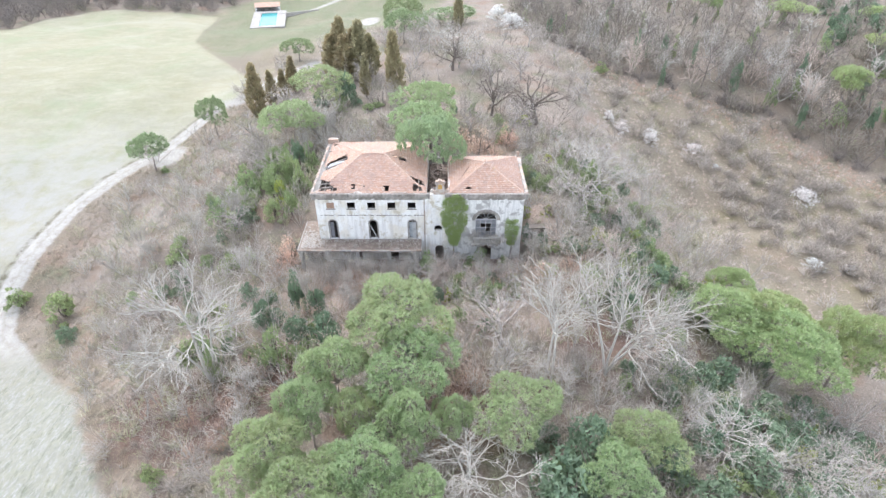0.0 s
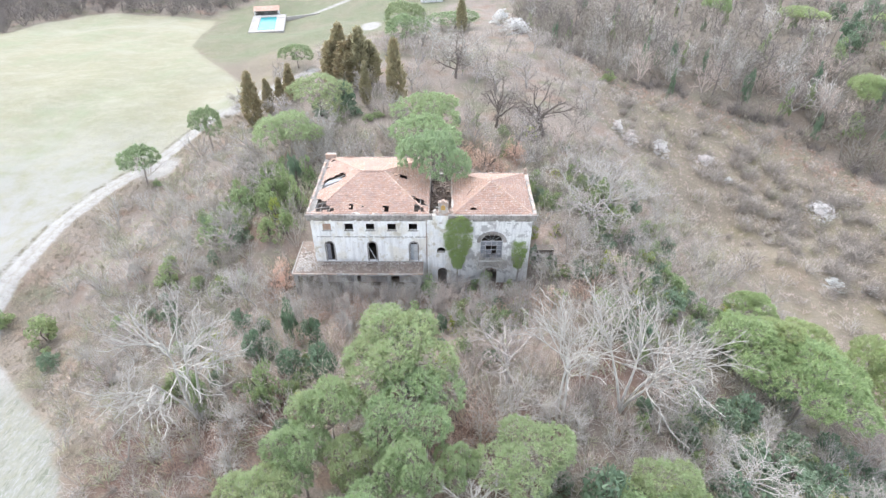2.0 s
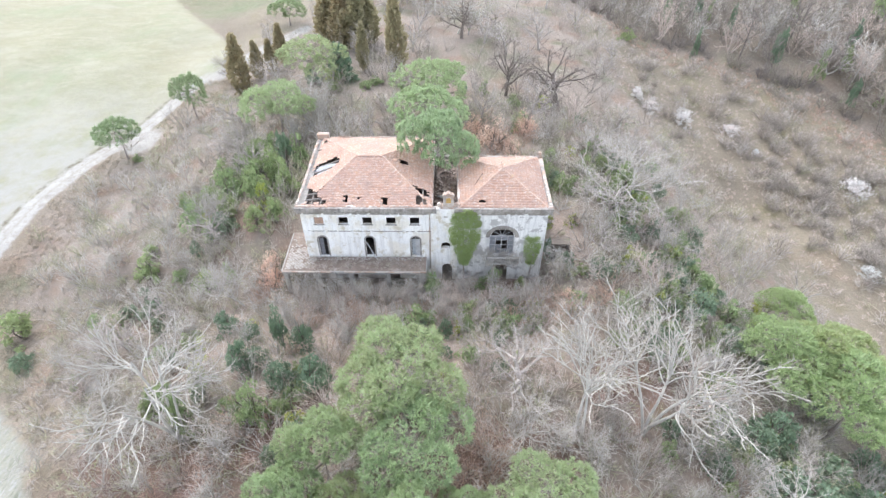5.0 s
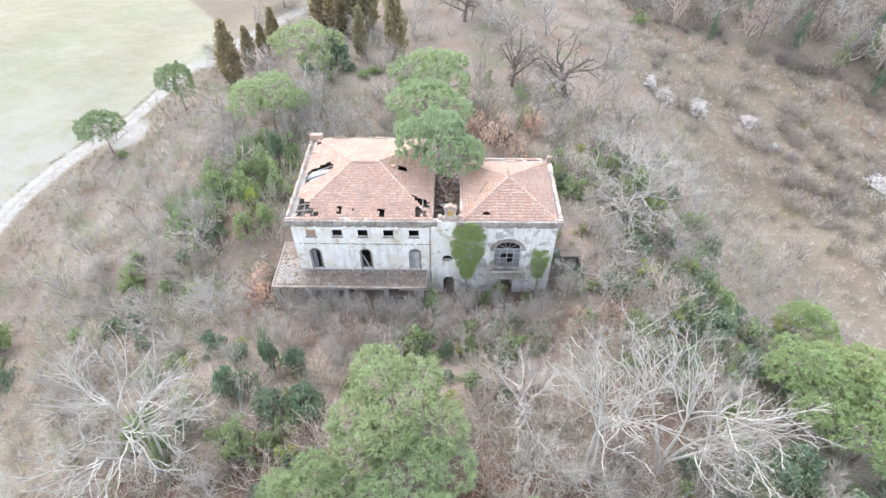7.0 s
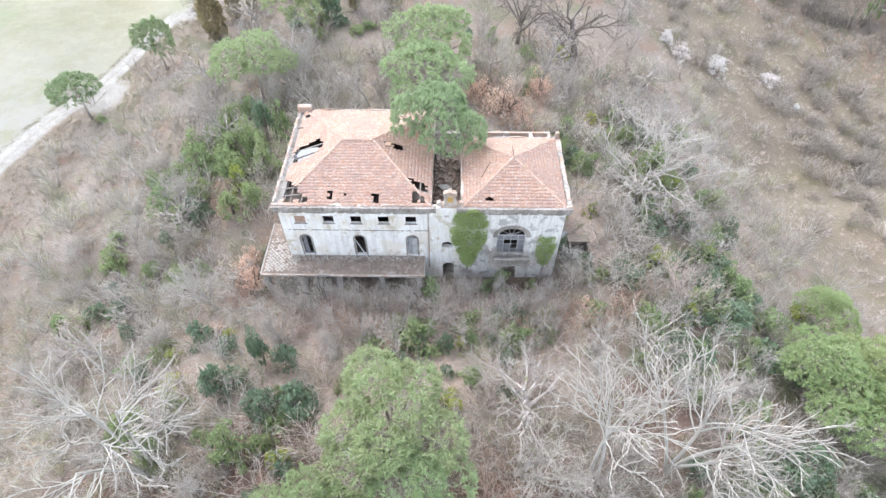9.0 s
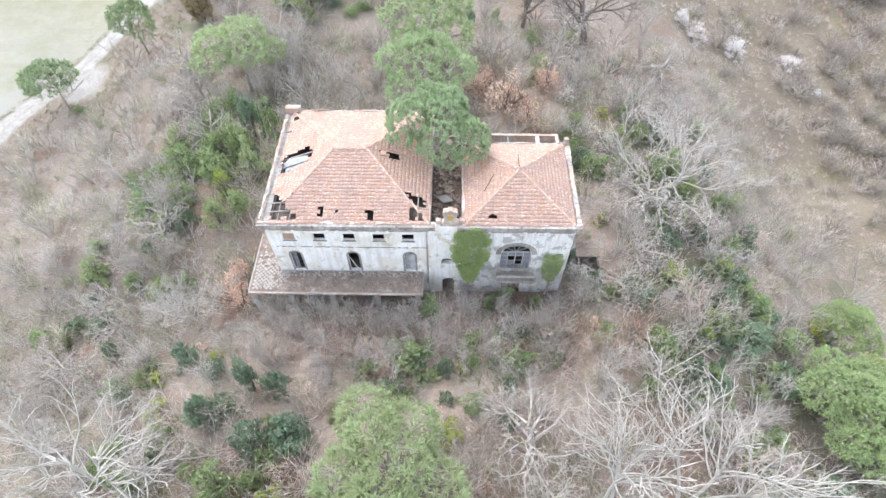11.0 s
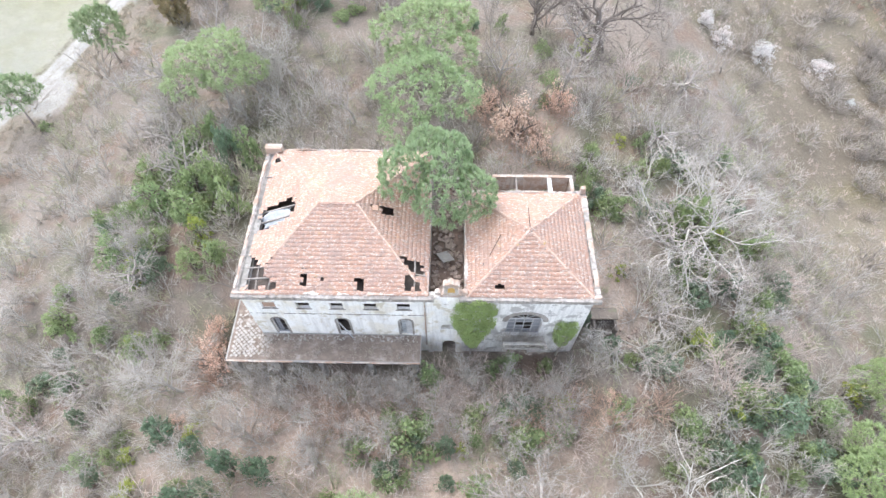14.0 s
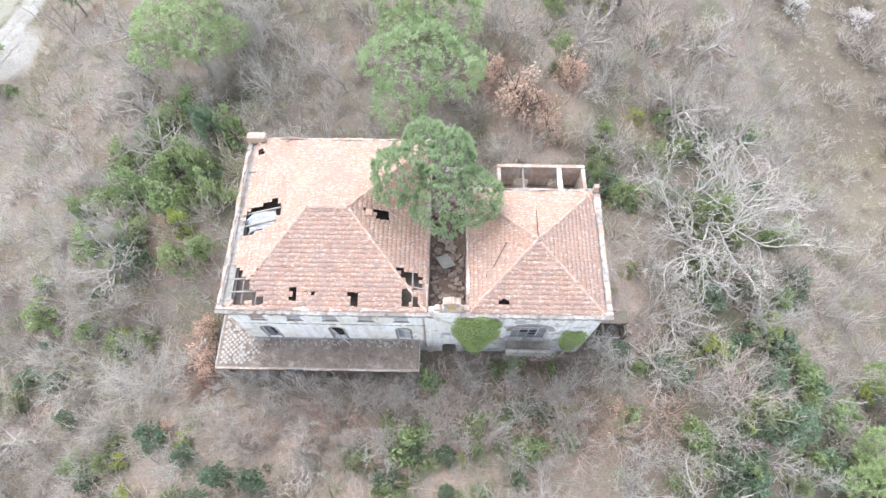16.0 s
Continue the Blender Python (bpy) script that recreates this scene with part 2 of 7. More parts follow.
# Litter in the wood, toned darker to carry the shade under the trees.
litter = k.mix(k.math("MULTIPLY", k.ramp(k.math("ADD", k.attr("woods"), wob), -1.0, 5.0), 0.8), litter, k.mix(k.ramp(k.noise(0.4, 6, 0.7, shift=150), 0.4, 0.6), (0.155, 0.133, 0.105), (0.195, 0.155, 0.118)))
leafy = k.ramp(k.math("ADD", k.attr("leafy"), k.math("MULTIPLY", wob, 0.12)), 0.1, 0.7)
litter = k.mix(k.math("MULTIPLY", leafy, 0.75), litter, k.mix(k.ramp(k.noise(0.5, 6, 0.7, shift=120), 0.4, 0.6), (0.55, 0.42, 0.345), (0.46, 0.385, 0.33)))
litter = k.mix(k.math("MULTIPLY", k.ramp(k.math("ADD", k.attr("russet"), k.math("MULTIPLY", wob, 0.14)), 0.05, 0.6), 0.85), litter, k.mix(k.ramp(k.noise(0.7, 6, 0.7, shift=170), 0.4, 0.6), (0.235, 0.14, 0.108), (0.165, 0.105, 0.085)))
_c = k.mix(k.ramp(k.math("ADD", k.attr("meadow"), k.math("MULTIPLY", wob, 2.0)), -5.0, 6.0), litter, straw)
_c = k.mix(k.math("MULTIPLY", k.ramp(verge, -2.0, 4.0), 0.55), _c, straw)
_c = k.mix(k.ramp(k.math("ADD", k.attr("open"), wob), -2.0, 4.0), _c, straw)
_c = k.mix(k.math("MULTIPLY", k.ramp(k.math("ADD", k.attr("lawn"), k.math("MULTIPLY", wob, 3.0)), -4.0, 6.0), 0.85), _c, green)
_c = k.mix(k.ramp(k.math("ADD", k.attr("field"), k.math("ADD", wob2, k.math("MULTIPLY", wob, 0.25))), -0.4, 0.6), _c, crop)
_c = k.mix(k.ramp(k.math("ADD", k.attr("track"), wob2), -0.6, 0.8), _c, chalk)
across = k.math("ADD", k.attr("field"), k.math("MULTIPLY", wob2, 0.5))
lane = k.math("MULTIPLY", k.ramp(k.math("MINIMUM", across, k.math("SUBTRACT", 3.4, across)), -0.3, 0.3), k.attr("lane"))
_c = k.mix(lane, _c, chalk)
edge = k.math("MULTIPLY", k.ramp(k.math("SUBTRACT", 0.55, k.math("ABSOLUTE", k.math("SUBTRACT", across, 3.9))), -0.2, 0.35), k.attr("lane"))
mid_ = k.math("MULTIPLY", k.ramp(k.math("SUBTRACT", 0.2, k.math("ABSOLUTE", k.math("SUBTRACT", across, 1.7))), -0.2, 0.25), k.attr("lane"))
_c = k.mix(k.math("MULTIPLY", edge, k.ramp(k.noise(0.55, 6, 0.75, shift=200), 0.42, 0.6)), _c, (0.15, 0.135, 0.095))
_c = k.mix(k.math("MULTIPLY", k.math("MULTIPLY", lane, k.ramp(k.noise(0.9, 7, 0.78, shift=210), 0.5, 0.62)), 0.55), _c, (0.25, 0.225, 0.185))
_c = k.mix(k.math("MULTIPLY", mid_, 0.35), _c, (0.24, 0.22, 0.16))
grit = k.math("MULTIPLY", k.ramp(k.noise(3.5, 8, 0.8, shift=101), 0.42, 0.62), k.ramp(k.attr("field"), 2.0, -1.0))
_c = k.mix(k.math("MULTIPLY", grit, 0.52), _c, k.mix(0.55, _c, (0.03, 0.025, 0.02)))
pith = k.math("MULTIPLY", k.ramp(k.noise(2.4, 8, 0.8, shift=111), 0.54, 0.68), k.ramp(k.attr("field"), 2.0, -1.0))
_c = k.mix(k.math("MULTIPLY", pith, 0.6), _c, (0.46, 0.41, 0.34))
k.bump(k.noise(1.8, 6, 0.7), 0.9, 0.3)
M_GROUND = k.done(_c, 0.95)

M_NEEDLE = foliage("pine_needles", (0.475, 0.58, 0.335), (0.30, 0.388, 0.23), (0.42, 0.39, 0.33), 0.09, 0.45)
M_BRIGHT_NEEDLE = foliage("yellow_green_pine_needles", (0.475, 0.58, 0.305), (0.30, 0.388, 0.21), (0.42, 0.39, 0.33), 0.07, 0.45)
M_DEEP_NEEDLE = foliage("deep_green_pine_needles", (0.345, 0.435, 0.25), (0.23, 0.305, 0.18), (0.34, 0.33, 0.27), 0.05, 0.45)
M_SOFT_NEEDLE = foliage("grey_green_pine_needles", (0.47, 0.575, 0.35), (0.32, 0.41, 0.265), (0.48, 0.46, 0.40), 0.08, 0.5)
M_LAUREL = foliage("dark_evergreen_leaves", (0.245, 0.34, 0.225), (0.15, 0.225, 0.155))
M_IVY = foliage("ivy_leaves", (0.35, 0.44, 0.22), (0.215, 0.295, 0.15))
M_LIME = foliage("yellow_green_leaves", (0.40, 0.45, 0.12), (0.25, 0.32, 0.08))
M_CREEPER = foliage("light_ivy_leaves", (0.43, 0.53, 0.235), (0.29, 0.39, 0.165))
M_CYPRESS = foliage("cypress_scales", (0.46, 0.42, 0.265), (0.305, 0.285, 0.18), lucent=0.4)
M_RUST = foliage("dead_oak_leaves", (0.76, 0.60, 0.485), (0.62, 0.475, 0.375))
M_BLOSSOM = foliage("white_blossom", (0.80, 0.82, 0.80), (0.64, 0.65, 0.64))
M_PALE_BARK = bark("pale_plane_bark", (0.62, 0.59, 0.535), (0.465, 0.44, 0.395))
M_GREY_BARK = bark("grey_bark", (0.54, 0.49, 0.45), (0.38, 0.34, 0.31), (0.25, 0.27, 0.13))
M_TWIG = bark("brown_twigs", (0.53, 0.48, 0.43), (0.39, 0.345, 0.305), (0.46, 0.44, 0.32))
M_ASH = bark("pale_twigs", (0.58, 0.545, 0.50), (0.46, 0.425, 0.385), (0.44, 0.44, 0.33))
M_OLIVE = bark("olive_twigs", (0.46, 0.45, 0.31), (0.34, 0.33, 0.22), (0.30, 0.34, 0.16))
M_RUSSET = bark("russet_twigs", (0.52, 0.37, 0.29), (0.40, 0.275, 0.215))
M_HEATH = bark("heath_twigs", (0.43, 0.38, 0.335), (0.33, 0.29, 0.25))
M_STRAW = bark("dry_straw", (0.48, 0.415, 0.32), (0.36, 0.305, 0.235))
M_BUFF = bark("buff_twigs", (0.72, 0.61, 0.54), (0.56, 0.46, 0.40))
M_MAUVE = bark("mauve_twigs", (0.285, 0.25, 0.228), (0.20, 0.174, 0.156))
M_WOOD = bark("wood_twigs", (0.33, 0.29, 0.245), (0.22, 0.19, 0.16), (0.22, 0.25, 0.13))
M_PINE_BARK = bark("pine_bark", (0.42, 0.36, 0.33), (0.28, 0.235, 0.21))
M_DARK_BARK = bark("dark_bark", (0.27, 0.225, 0.19), (0.16, 0.135, 0.12))

k = Nodes("pool_water")
k.bsdf.inputs["Transmission Weight"].default_value = 0.0
k.bump(k.noise(1.2, 2), 0.1)
M_WATER = k.done(k.mix(k.ramp(k.noise(0.2, 2), 0.4, 0.6), (0.035, 0.27, 0.28), (0.05, 0.31, 0.32)), 0.2)
k.bsdf.inputs["Specular IOR Level"].default_value = 0.15


# ---------------------------------------------------------------- mesh helpers
def link(name, me, material, parent=None, label=""):
    me.materials.append(material)
    ob = new(name, me)
    ob.parent = parent
    if label:
        ob["label"] = label
    return ob


def part(name, bm, material, parent=None, label=""):
    """Links a bmesh as one mesh object, under a thing or a part if one is given."""
    bmesh.ops.recalc_face_normals(bm, faces=bm.faces[:])
    me = bpy.data.meshes.new(name)
    bm.to_mesh(me)
    bm.free()
    return link(name, me, material, parent, label)


def empty(name, x=0, y=0, z=0):
    ob = new(name)
    ob.location = (x, y, z)
    return ob


def mesh_np(name, v, f):
    """A mesh from arrays: vertices (n, 3) and faces (m, 3) or (m, 4)."""
    me = bpy.data.meshes.new(name)
    kk = f.shape[1]
    me.vertices.add(len(v))
    me.vertices.foreach_set("co", np.ascontiguousarray(v, dtype=np.float32).ravel())
    me.loops.add(f.size)
    me.loops.foreach_set("vertex_index", np.ascontiguousarray(f, dtype=np.int32).ravel())
    me.polygons.add(len(f))
    me.polygons.foreach_set("loop_start", np.arange(0, f.size, kk, dtype=np.int32))
    me.update(calc_edges=True)
    me.validate()
    return me


def box(bm, x0, x1, y0, y1, z0, z1, bevel=0.0, turn=None):
    """A box, with its edges taken off where bevel is given. turn: a matrix about its middle."""
    mid = Vector(((x0 + x1) / 2, (y0 + y1) / 2, (z0 + z1) / 2))
    m = Matrix.Translation(mid) @ (turn or Matrix()) @ Matrix.Diagonal((x1 - x0, y1 - y0, z1 - z0, 1))
    made = bmesh.ops.create_cube(bm, size=1, matrix=m)["verts"]
    if bevel:
        es = list({e for v in made for e in v.link_edges})
        bmesh.ops.bevel(bm, geom=es, offset=bevel, segments=1, affect="EDGES")


def box_part(name, dims, material, parent, label="", bevel=0.015, turn=None):
    bm = bmesh.new()
    box(bm, *dims, bevel=bevel, turn=turn)
    return part(name, bm, material, parent, label)


def smooth(a, b, x):
    q = np.clip((np.asarray(x, dtype=float) - a) / (b - a), 0, 1)
    return q * q * (3 - 2 * q)


# ---------------------------------------------------------------- the lie of the land
FIELD = [(-5, -40), (-24, 8), (-33, 27), (-40.2, 36), (-49.5, 47.5), (-60, 55.5), (-69, 63), (-73, 71), (-72.5, 82), (-71, 91), (-66, 104), (-59, 118), (-51, 133),
         (-52, 148), (-68, 168), (-83, 190), (-88, 212), (-91, 236), (-118, 243), (-148, 246), (-160, 216), (-230, 200), (-420, 190), (-420, -120), (-5, -120)]
MEADOW = [(80, 50), (63, 64), (50, 88), (46, 108), (38, 130), (34, 165), (48, 156), (58, 150.5), (75, 143), (86, 134.5), (90, 125), (96, 118), (98, 111), (104, 99), (112, 85), (118, 55), (100, 46)]
WOODS = [(30, 192), (36, 171), (48, 157.5), (58, 152), (75, 144.5), (86, 136), (92, 125.5), (98, 119), (100, 112), (106, 100), (114, 86), (120, 55), (130, 20), (190, 20), (210, 150), (200, 310), (20, 320)]
SCRUB = [(61, 121), (75, 131), (81, 116), (92, 105), (101, 99), (106, 80), (92, 58), (75, 76), (71, 82), (66, 96), (61, 104)]
OPEN = [(-50, 136), (-40, 150), (-30, 175), (-10, 215), (5, 260), (-60, 290), (-92, 250), (-89, 212), (-84, 190), (-68, 168), (-53, 148)]
LAWN = [(-64, 168), (-52, 180), (-36, 184), (-10, 215), (5, 260), (-60, 290), (-92, 250), (-89, 212), (-84, 190), (-68, 168)]


def inside(poly, x, y):
    """Signed distance to a polygon's edge, positive inside."""
    x, y = np.asarray(x, dtype=float), np.asarray(y, dtype=float)
    best, within = np.full(x.shape, 1e9), np.zeros(x.shape, dtype=bool)
    for (ax, ay), (bx, by) in zip(poly, poly[1:] + poly[:1]):
        ux, uy = bx - ax, by - ay
        s = np.clip(((x - ax) * ux + (y - ay) * uy) / (ux * ux + uy * uy + 1e-9), 0, 1)
        best = np.minimum(best, np.hypot(x - ax - s * ux, y - ay - s * uy))
        with np.errstate(divide="ignore", invalid="ignore"):
            cross = (x - ax) - (y - ay) * ux / (uy if uy else 1e-9)
        within ^= ((ay > y) != (by > y)) & (cross < 0)
    return np.where(within, best, -best)


def ground_z(x, y):
    """The hill: a ridge running away from the villa, falling to the field on one side and to a dell on the other."""
    x, y = np.asarray(x, dtype=float), np.asarray(y, dtype=float)
    z = 3.8 * smooth(67, 80, y) - 6.5 * smooth(150, 240, y)
    z = z + 3.4 * smooth(11, 15, x) * (1 - smooth(67, 80, y)) * smooth(48, 68, y)
    z = z - np.interp(y, [30, 55, 80, 115, 140, 200], [9, 10.5, 10.5, 7, 4.5, 3]) * smooth(-20, -70, x)
    z = z - np.interp(y, [30, 60, 100, 120, 142, 158, 200], [12, 15, 17, 14, 9, 5, 3]) * smooth(21, 62, x)
    z = z + 0.10 * np.clip(x - 88, 0, 200) + 0.05 * np.clip(y - 245, 0, 250)
    z = z - 0.05 * np.clip(20 - y, 0, 60)
    near = np.clip((np.hypot(x, y - 70) - 22) / 15, 0, 1)
    return z + near * (0.35 * np.sin(x * 0.23 + 1.3 * np.sin(y * 0.11)) + 0.3 * np.sin(y * 0.19 + 2.0 * np.sin(x * 0.07)))


def gz(x, y):
    return float(ground_z(x, y))


def axis(lo, hi, step, far):
    """Even steps from lo to hi, then wider and wider ones out to far."""
    out, q, s = list(np.arange(lo, hi + step, step)), 0.0, step
    lower, upper = [], []
    while q < far:
        s *= 1.25
        q += s
        lower.append(lo - q)
        upper.append(out[-1] + q)
    return np.array(lower[::-1] + out + upper)


gx, gy = np.meshgrid(axis(-170, 150, 2.0, 1800), axis(-20, 270, 2.0, 1800), indexing="xy")
gv = np.stack([gx.ravel(), gy.ravel(), ground_z(gx, gy).ravel()], 1)
ny, nx = gx.shape
gi = np.arange(nx * ny).reshape(ny, nx)
gf = np.stack([gi[:-1, :-1].ravel(), gi[:-1, 1:].ravel(), gi[1:, 1:].ravel(), gi[1:, :-1].ravel()], 1)
me = mesh_np("ground", gv, gf)
me.polygons.foreach_set("use_smooth", np.ones(len(gf), dtype=bool))
f_in = inside(FIELD, gx, gy).ravel()
# the chalk track hugs the field's edge from the turning place up to the ridge; below it the field itself is bare and pale
along = smooth(54, 62, gv[:, 1]) * (1 - smooth(130, 134, gv[:, 1])) * (gv[:, 0] < -40)
track = np.full(len(gv), -9.0)
track = np.maximum(track, 4.0 - np.hypot((gv[:, 0] + 27) / 0.9, (gv[:, 1] - 213) / 1.9))
reach = np.clip(((gv[:, 0] + 52) * 17 + (gv[:, 1] - 130) * 24) / (17 ** 2 + 24 ** 2), 0, 1)
track = np.maximum(track, 1.9 - np.hypot(gv[:, 0] + 52 - 17 * reach, gv[:, 1] - 130 - 24 * reach))
path = np.abs((gv[:, 0] + 55) * 0.81 - (gv[:, 1] - 241) * 0.58)
track = np.maximum(track, np.where((gv[:, 1] > 238) & (gv[:, 1] < 275) & (gv[:, 0] > -60), 1.3 - path, -9.0))
track = np.maximum(track, 3.4 - np.hypot((gv[:, 0] + 61) / 1.2, (gv[:, 1] - 110) / 1.4))
lane = along
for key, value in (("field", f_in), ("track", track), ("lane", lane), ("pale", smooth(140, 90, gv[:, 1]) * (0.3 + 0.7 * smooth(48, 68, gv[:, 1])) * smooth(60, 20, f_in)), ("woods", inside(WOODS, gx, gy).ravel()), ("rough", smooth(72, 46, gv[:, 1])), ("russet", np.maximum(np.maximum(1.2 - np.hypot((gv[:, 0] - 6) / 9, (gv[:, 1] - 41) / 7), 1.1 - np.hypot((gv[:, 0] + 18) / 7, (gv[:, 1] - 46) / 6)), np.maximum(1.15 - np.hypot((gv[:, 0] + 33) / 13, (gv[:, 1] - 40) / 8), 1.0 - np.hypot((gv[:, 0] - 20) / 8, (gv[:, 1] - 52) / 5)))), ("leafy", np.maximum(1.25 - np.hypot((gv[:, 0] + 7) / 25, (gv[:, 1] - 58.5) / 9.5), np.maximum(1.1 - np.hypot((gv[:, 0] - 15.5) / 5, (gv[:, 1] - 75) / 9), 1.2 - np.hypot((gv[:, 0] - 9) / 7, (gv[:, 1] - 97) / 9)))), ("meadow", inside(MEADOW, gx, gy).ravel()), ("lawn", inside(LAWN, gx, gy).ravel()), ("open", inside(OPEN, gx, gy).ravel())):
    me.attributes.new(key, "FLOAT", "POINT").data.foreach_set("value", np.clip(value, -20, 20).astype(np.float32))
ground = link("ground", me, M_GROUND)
tagged(ground, "leaf-littered wooded hill beside a pale ploughed field and track", "ground", kind="structure")


# ---------------------------------------------------------------- the villa
villa = empty("villa", -3.5, 76, 0)
tagged(villa, "abandoned white-plastered villa with two broken red-tiled roofs", "house")


def under(ob, thing=villa):
    """Puts a part made in world places under a thing that stands elsewhere."""
    ob.parent = thing
    ob.matrix_parent_inverse = Matrix.Translation(-Vector(thing.location))
    return ob


def arch_z(o, x):
    """The height of an opening's head at x: flat, or an arc of the given rise."""
    x0, x1, z0, z1, rise = o
    if not rise:
        return z1
    q = (2 * (x - x0) / (x1 - x0)) - 1
    return z1 - rise + rise * math.sqrt(max(0.0, 1 - q * q))


def wall(name, a, b, z0, z1, thick, openings, material, label="", step=1.2):
    """A wall from a to b (outer face), thick to its left, with openings (x0, x1, z0, z1, rise) along it that go through."""
    a, b = Vector((*a, 0)), Vector((*b, 0))
    u = (b - a).normalized()
    n = Vector((-u.y, u.x, 0)) * thick
    length = (b - a).length
    xs, zs = {0.0, length}, {z0, z1}
    for o in openings:
        xs |= {o[0] + (o[1] - o[0]) * i / 8 for i in range(9)} if o[4] else {o[0], o[1]}
        zs |= {o[2], o[3]} | ({o[3] - o[4]} if o[4] else set())
    xs, zs = sorted(xs), sorted(zs)
    fill = []
    for p, q in zip(xs, xs[1:]):
        cuts = max(1, int((q - p) / step))
        fill += [p + (q - p) * i / cuts for i in range(cuts)]
    xs = fill + [length]
    bm = bmesh.new()

    def quad(pts):
        bm.faces.new([bm.verts.new(p) for p in pts])

    def at(x, z, deep=0.0):
        return a + u * x + n * deep + Vector((0, 0, z))

    for p, q in zip(xs, xs[1:]):
        for r, s in zip(zs, zs[1:]):
            hole = [o for o in openings if o[0] - 1e-6 <= p and q <= o[1] + 1e-6 and o[2] - 1e-6 <= r and s <= o[3] + 1e-6]
            if hole:
                o = hole[0]
                if o[4] and r >= o[3] - o[4] - 1e-6:
                    zp, zq = arch_z(o, p), arch_z(o, q)
                    for d in (0, 1):
                        quad([at(p, zp, d), at(q, zq, d), at(q, s, d), at(p, s, d)])
                    quad([at(p, zp, 0), at(q, zq, 0), at(q, zq, 1), at(p, zp, 1)])
                continue
            for d in (0, 1):
                quad([at(p, r, d), at(q, r, d), at(q, s, d), at(p, s, d)])
    for o in openings:
        top = o[3] - o[4]
        quad([at(o[0], o[2]), at(o[1], o[2]), at(o[1], o[2], 1), at(o[0], o[2], 1)])
        for x in o[:2]:
            quad([at(x, o[2]), at(x, top), at(x, top, 1), at(x, o[2], 1)])
        if not o[4]:
            quad([at(o[0], o[3]), at(o[1], o[3]), at(o[1], o[3], 1), at(o[0], o[3], 1)])
    quad([at(0, z1), at(length, z1), at(length, z1, 1), at(0, z1, 1)])
    for x in (0, length):
        quad([at(x, z0), at(x, z1), at(x, z1, 1), at(x, z0, 1)])
    bmesh.ops.remove_doubles(bm, verts=bm.verts[:], dist=0.001)
    return under(part(name, bm, material, None, label))


# outer faces of the walls
MX0, MX1, MY0, MY1 = -18.75, -2.35, 68.7, 84.75     # main block
RX0, RX1, RY1 = 0.75, 11.9, 79.75                   # side block
W_UP = [(c - 0.58, c + 0.58, 9.65, 10.75, 0.0) for c in (-16.58, -13.52, -10.55, -7.58, -4.62)]
W_DOOR = [(c - 0.56, c + 0.56, 4.32, 7.6, 0.5) for c in (-16.52, -10.5, -4.6)]


def along_x(ops, x0):
    return [(o[0] - x0, o[1] - x0, *o[2:]) for o in ops]


wall("front_wall", (MX0, MY0), (MX1, MY0), -1.0, 11.95, 0.3,
     along_x(W_UP + W_DOOR + [(-13.9, -12.6, 0.2, 2.6, 0.4), (-8.2, -6.9, 0.2, 2.6, 0.4)], MX0), M_PLASTER, "stained white plaster, patches fallen off")
wall("side_wall", (MX0, MY1 - 0.55), (MX0, MY0 + 0.55), -2.0, 11.95, 0.55, [(4, 5.1, 9.65, 10.75, 0), (8, 9.1, 9.65, 10.75, 0), (12, 13.1, 9.65, 10.75, 0), (8, 9.2, 4.3, 7.4, 0.5)], M_PLASTER)
wall("back_wall", (MX1, MY1), (MX0, MY1), -1.0, 11.95, 0.55, [(3, 4.1, 9.65, 10.75, 0), (8, 9.1, 9.65, 10.75, 0), (13, 14.1, 9.65, 10.75, 0)], M_PLASTER)
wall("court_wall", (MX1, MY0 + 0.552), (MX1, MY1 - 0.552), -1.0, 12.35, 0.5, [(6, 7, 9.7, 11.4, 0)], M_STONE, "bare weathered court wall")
wall("tower_wall", (MX1, MY0 - 0.06), (RX0, MY0 - 0.06), -1.0, 12.1, 0.6,
     [(1.05, 2.2, 5.7, 6.75, 0.45), (1.15, 2.5, 0.2, 3.0, 0.6), (1.35, 1.85, 10.75, 11.05, 0.14)], M_PLASTER, "narrow pale centre bay")
wall("front_wall", (RX0, MY0), (RX1, MY0), -1.0, 11.95, 0.55, along_x([(4.85, 8.05, 4.55, 9.0, 1.35), (5.4, 7.5, 0.2, 3.0, 0.5)], RX0), M_PLASTER_GREY, "mottled grey and white flaking plaster")
wall("side_wall", (RX1, MY0 + 0.55), (RX1, RY1 - 0.55), -1.0, 11.95, 0.55, [(4.5, 6.0, 5.2, 8.4, 0.5)], M_PLASTER_GREY, "grey rendered side wall")
wall("back_wall", (RX1, RY1), (RX0, RY1), -1.0, 11.95, 0.55, [(3, 4.2, 5, 7.4, 0)], M_PLASTER_GREY)
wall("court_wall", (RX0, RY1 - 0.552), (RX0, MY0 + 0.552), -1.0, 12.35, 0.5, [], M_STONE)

# floors inside, seen through the openings and the holes in the roofs
# The dark colour of these slabs stands in for indoor shade.
for x0, x1, y0, y1 in ((MX0 + 0.5, MX1 - 0.5, MY0 + 0.5, MY1 - 0.5), (RX0 + 0.5, RX1 - 0.5, MY0 + 0.5, RY1 - 0.5)):
    for z in (4.2, 8.6, 11.5):
        under(box_part("floor_slab", (x0, x1, y0, y1, z - 0.25, z), M_DARK, None, "floor coloured dark for the unlit inside"))


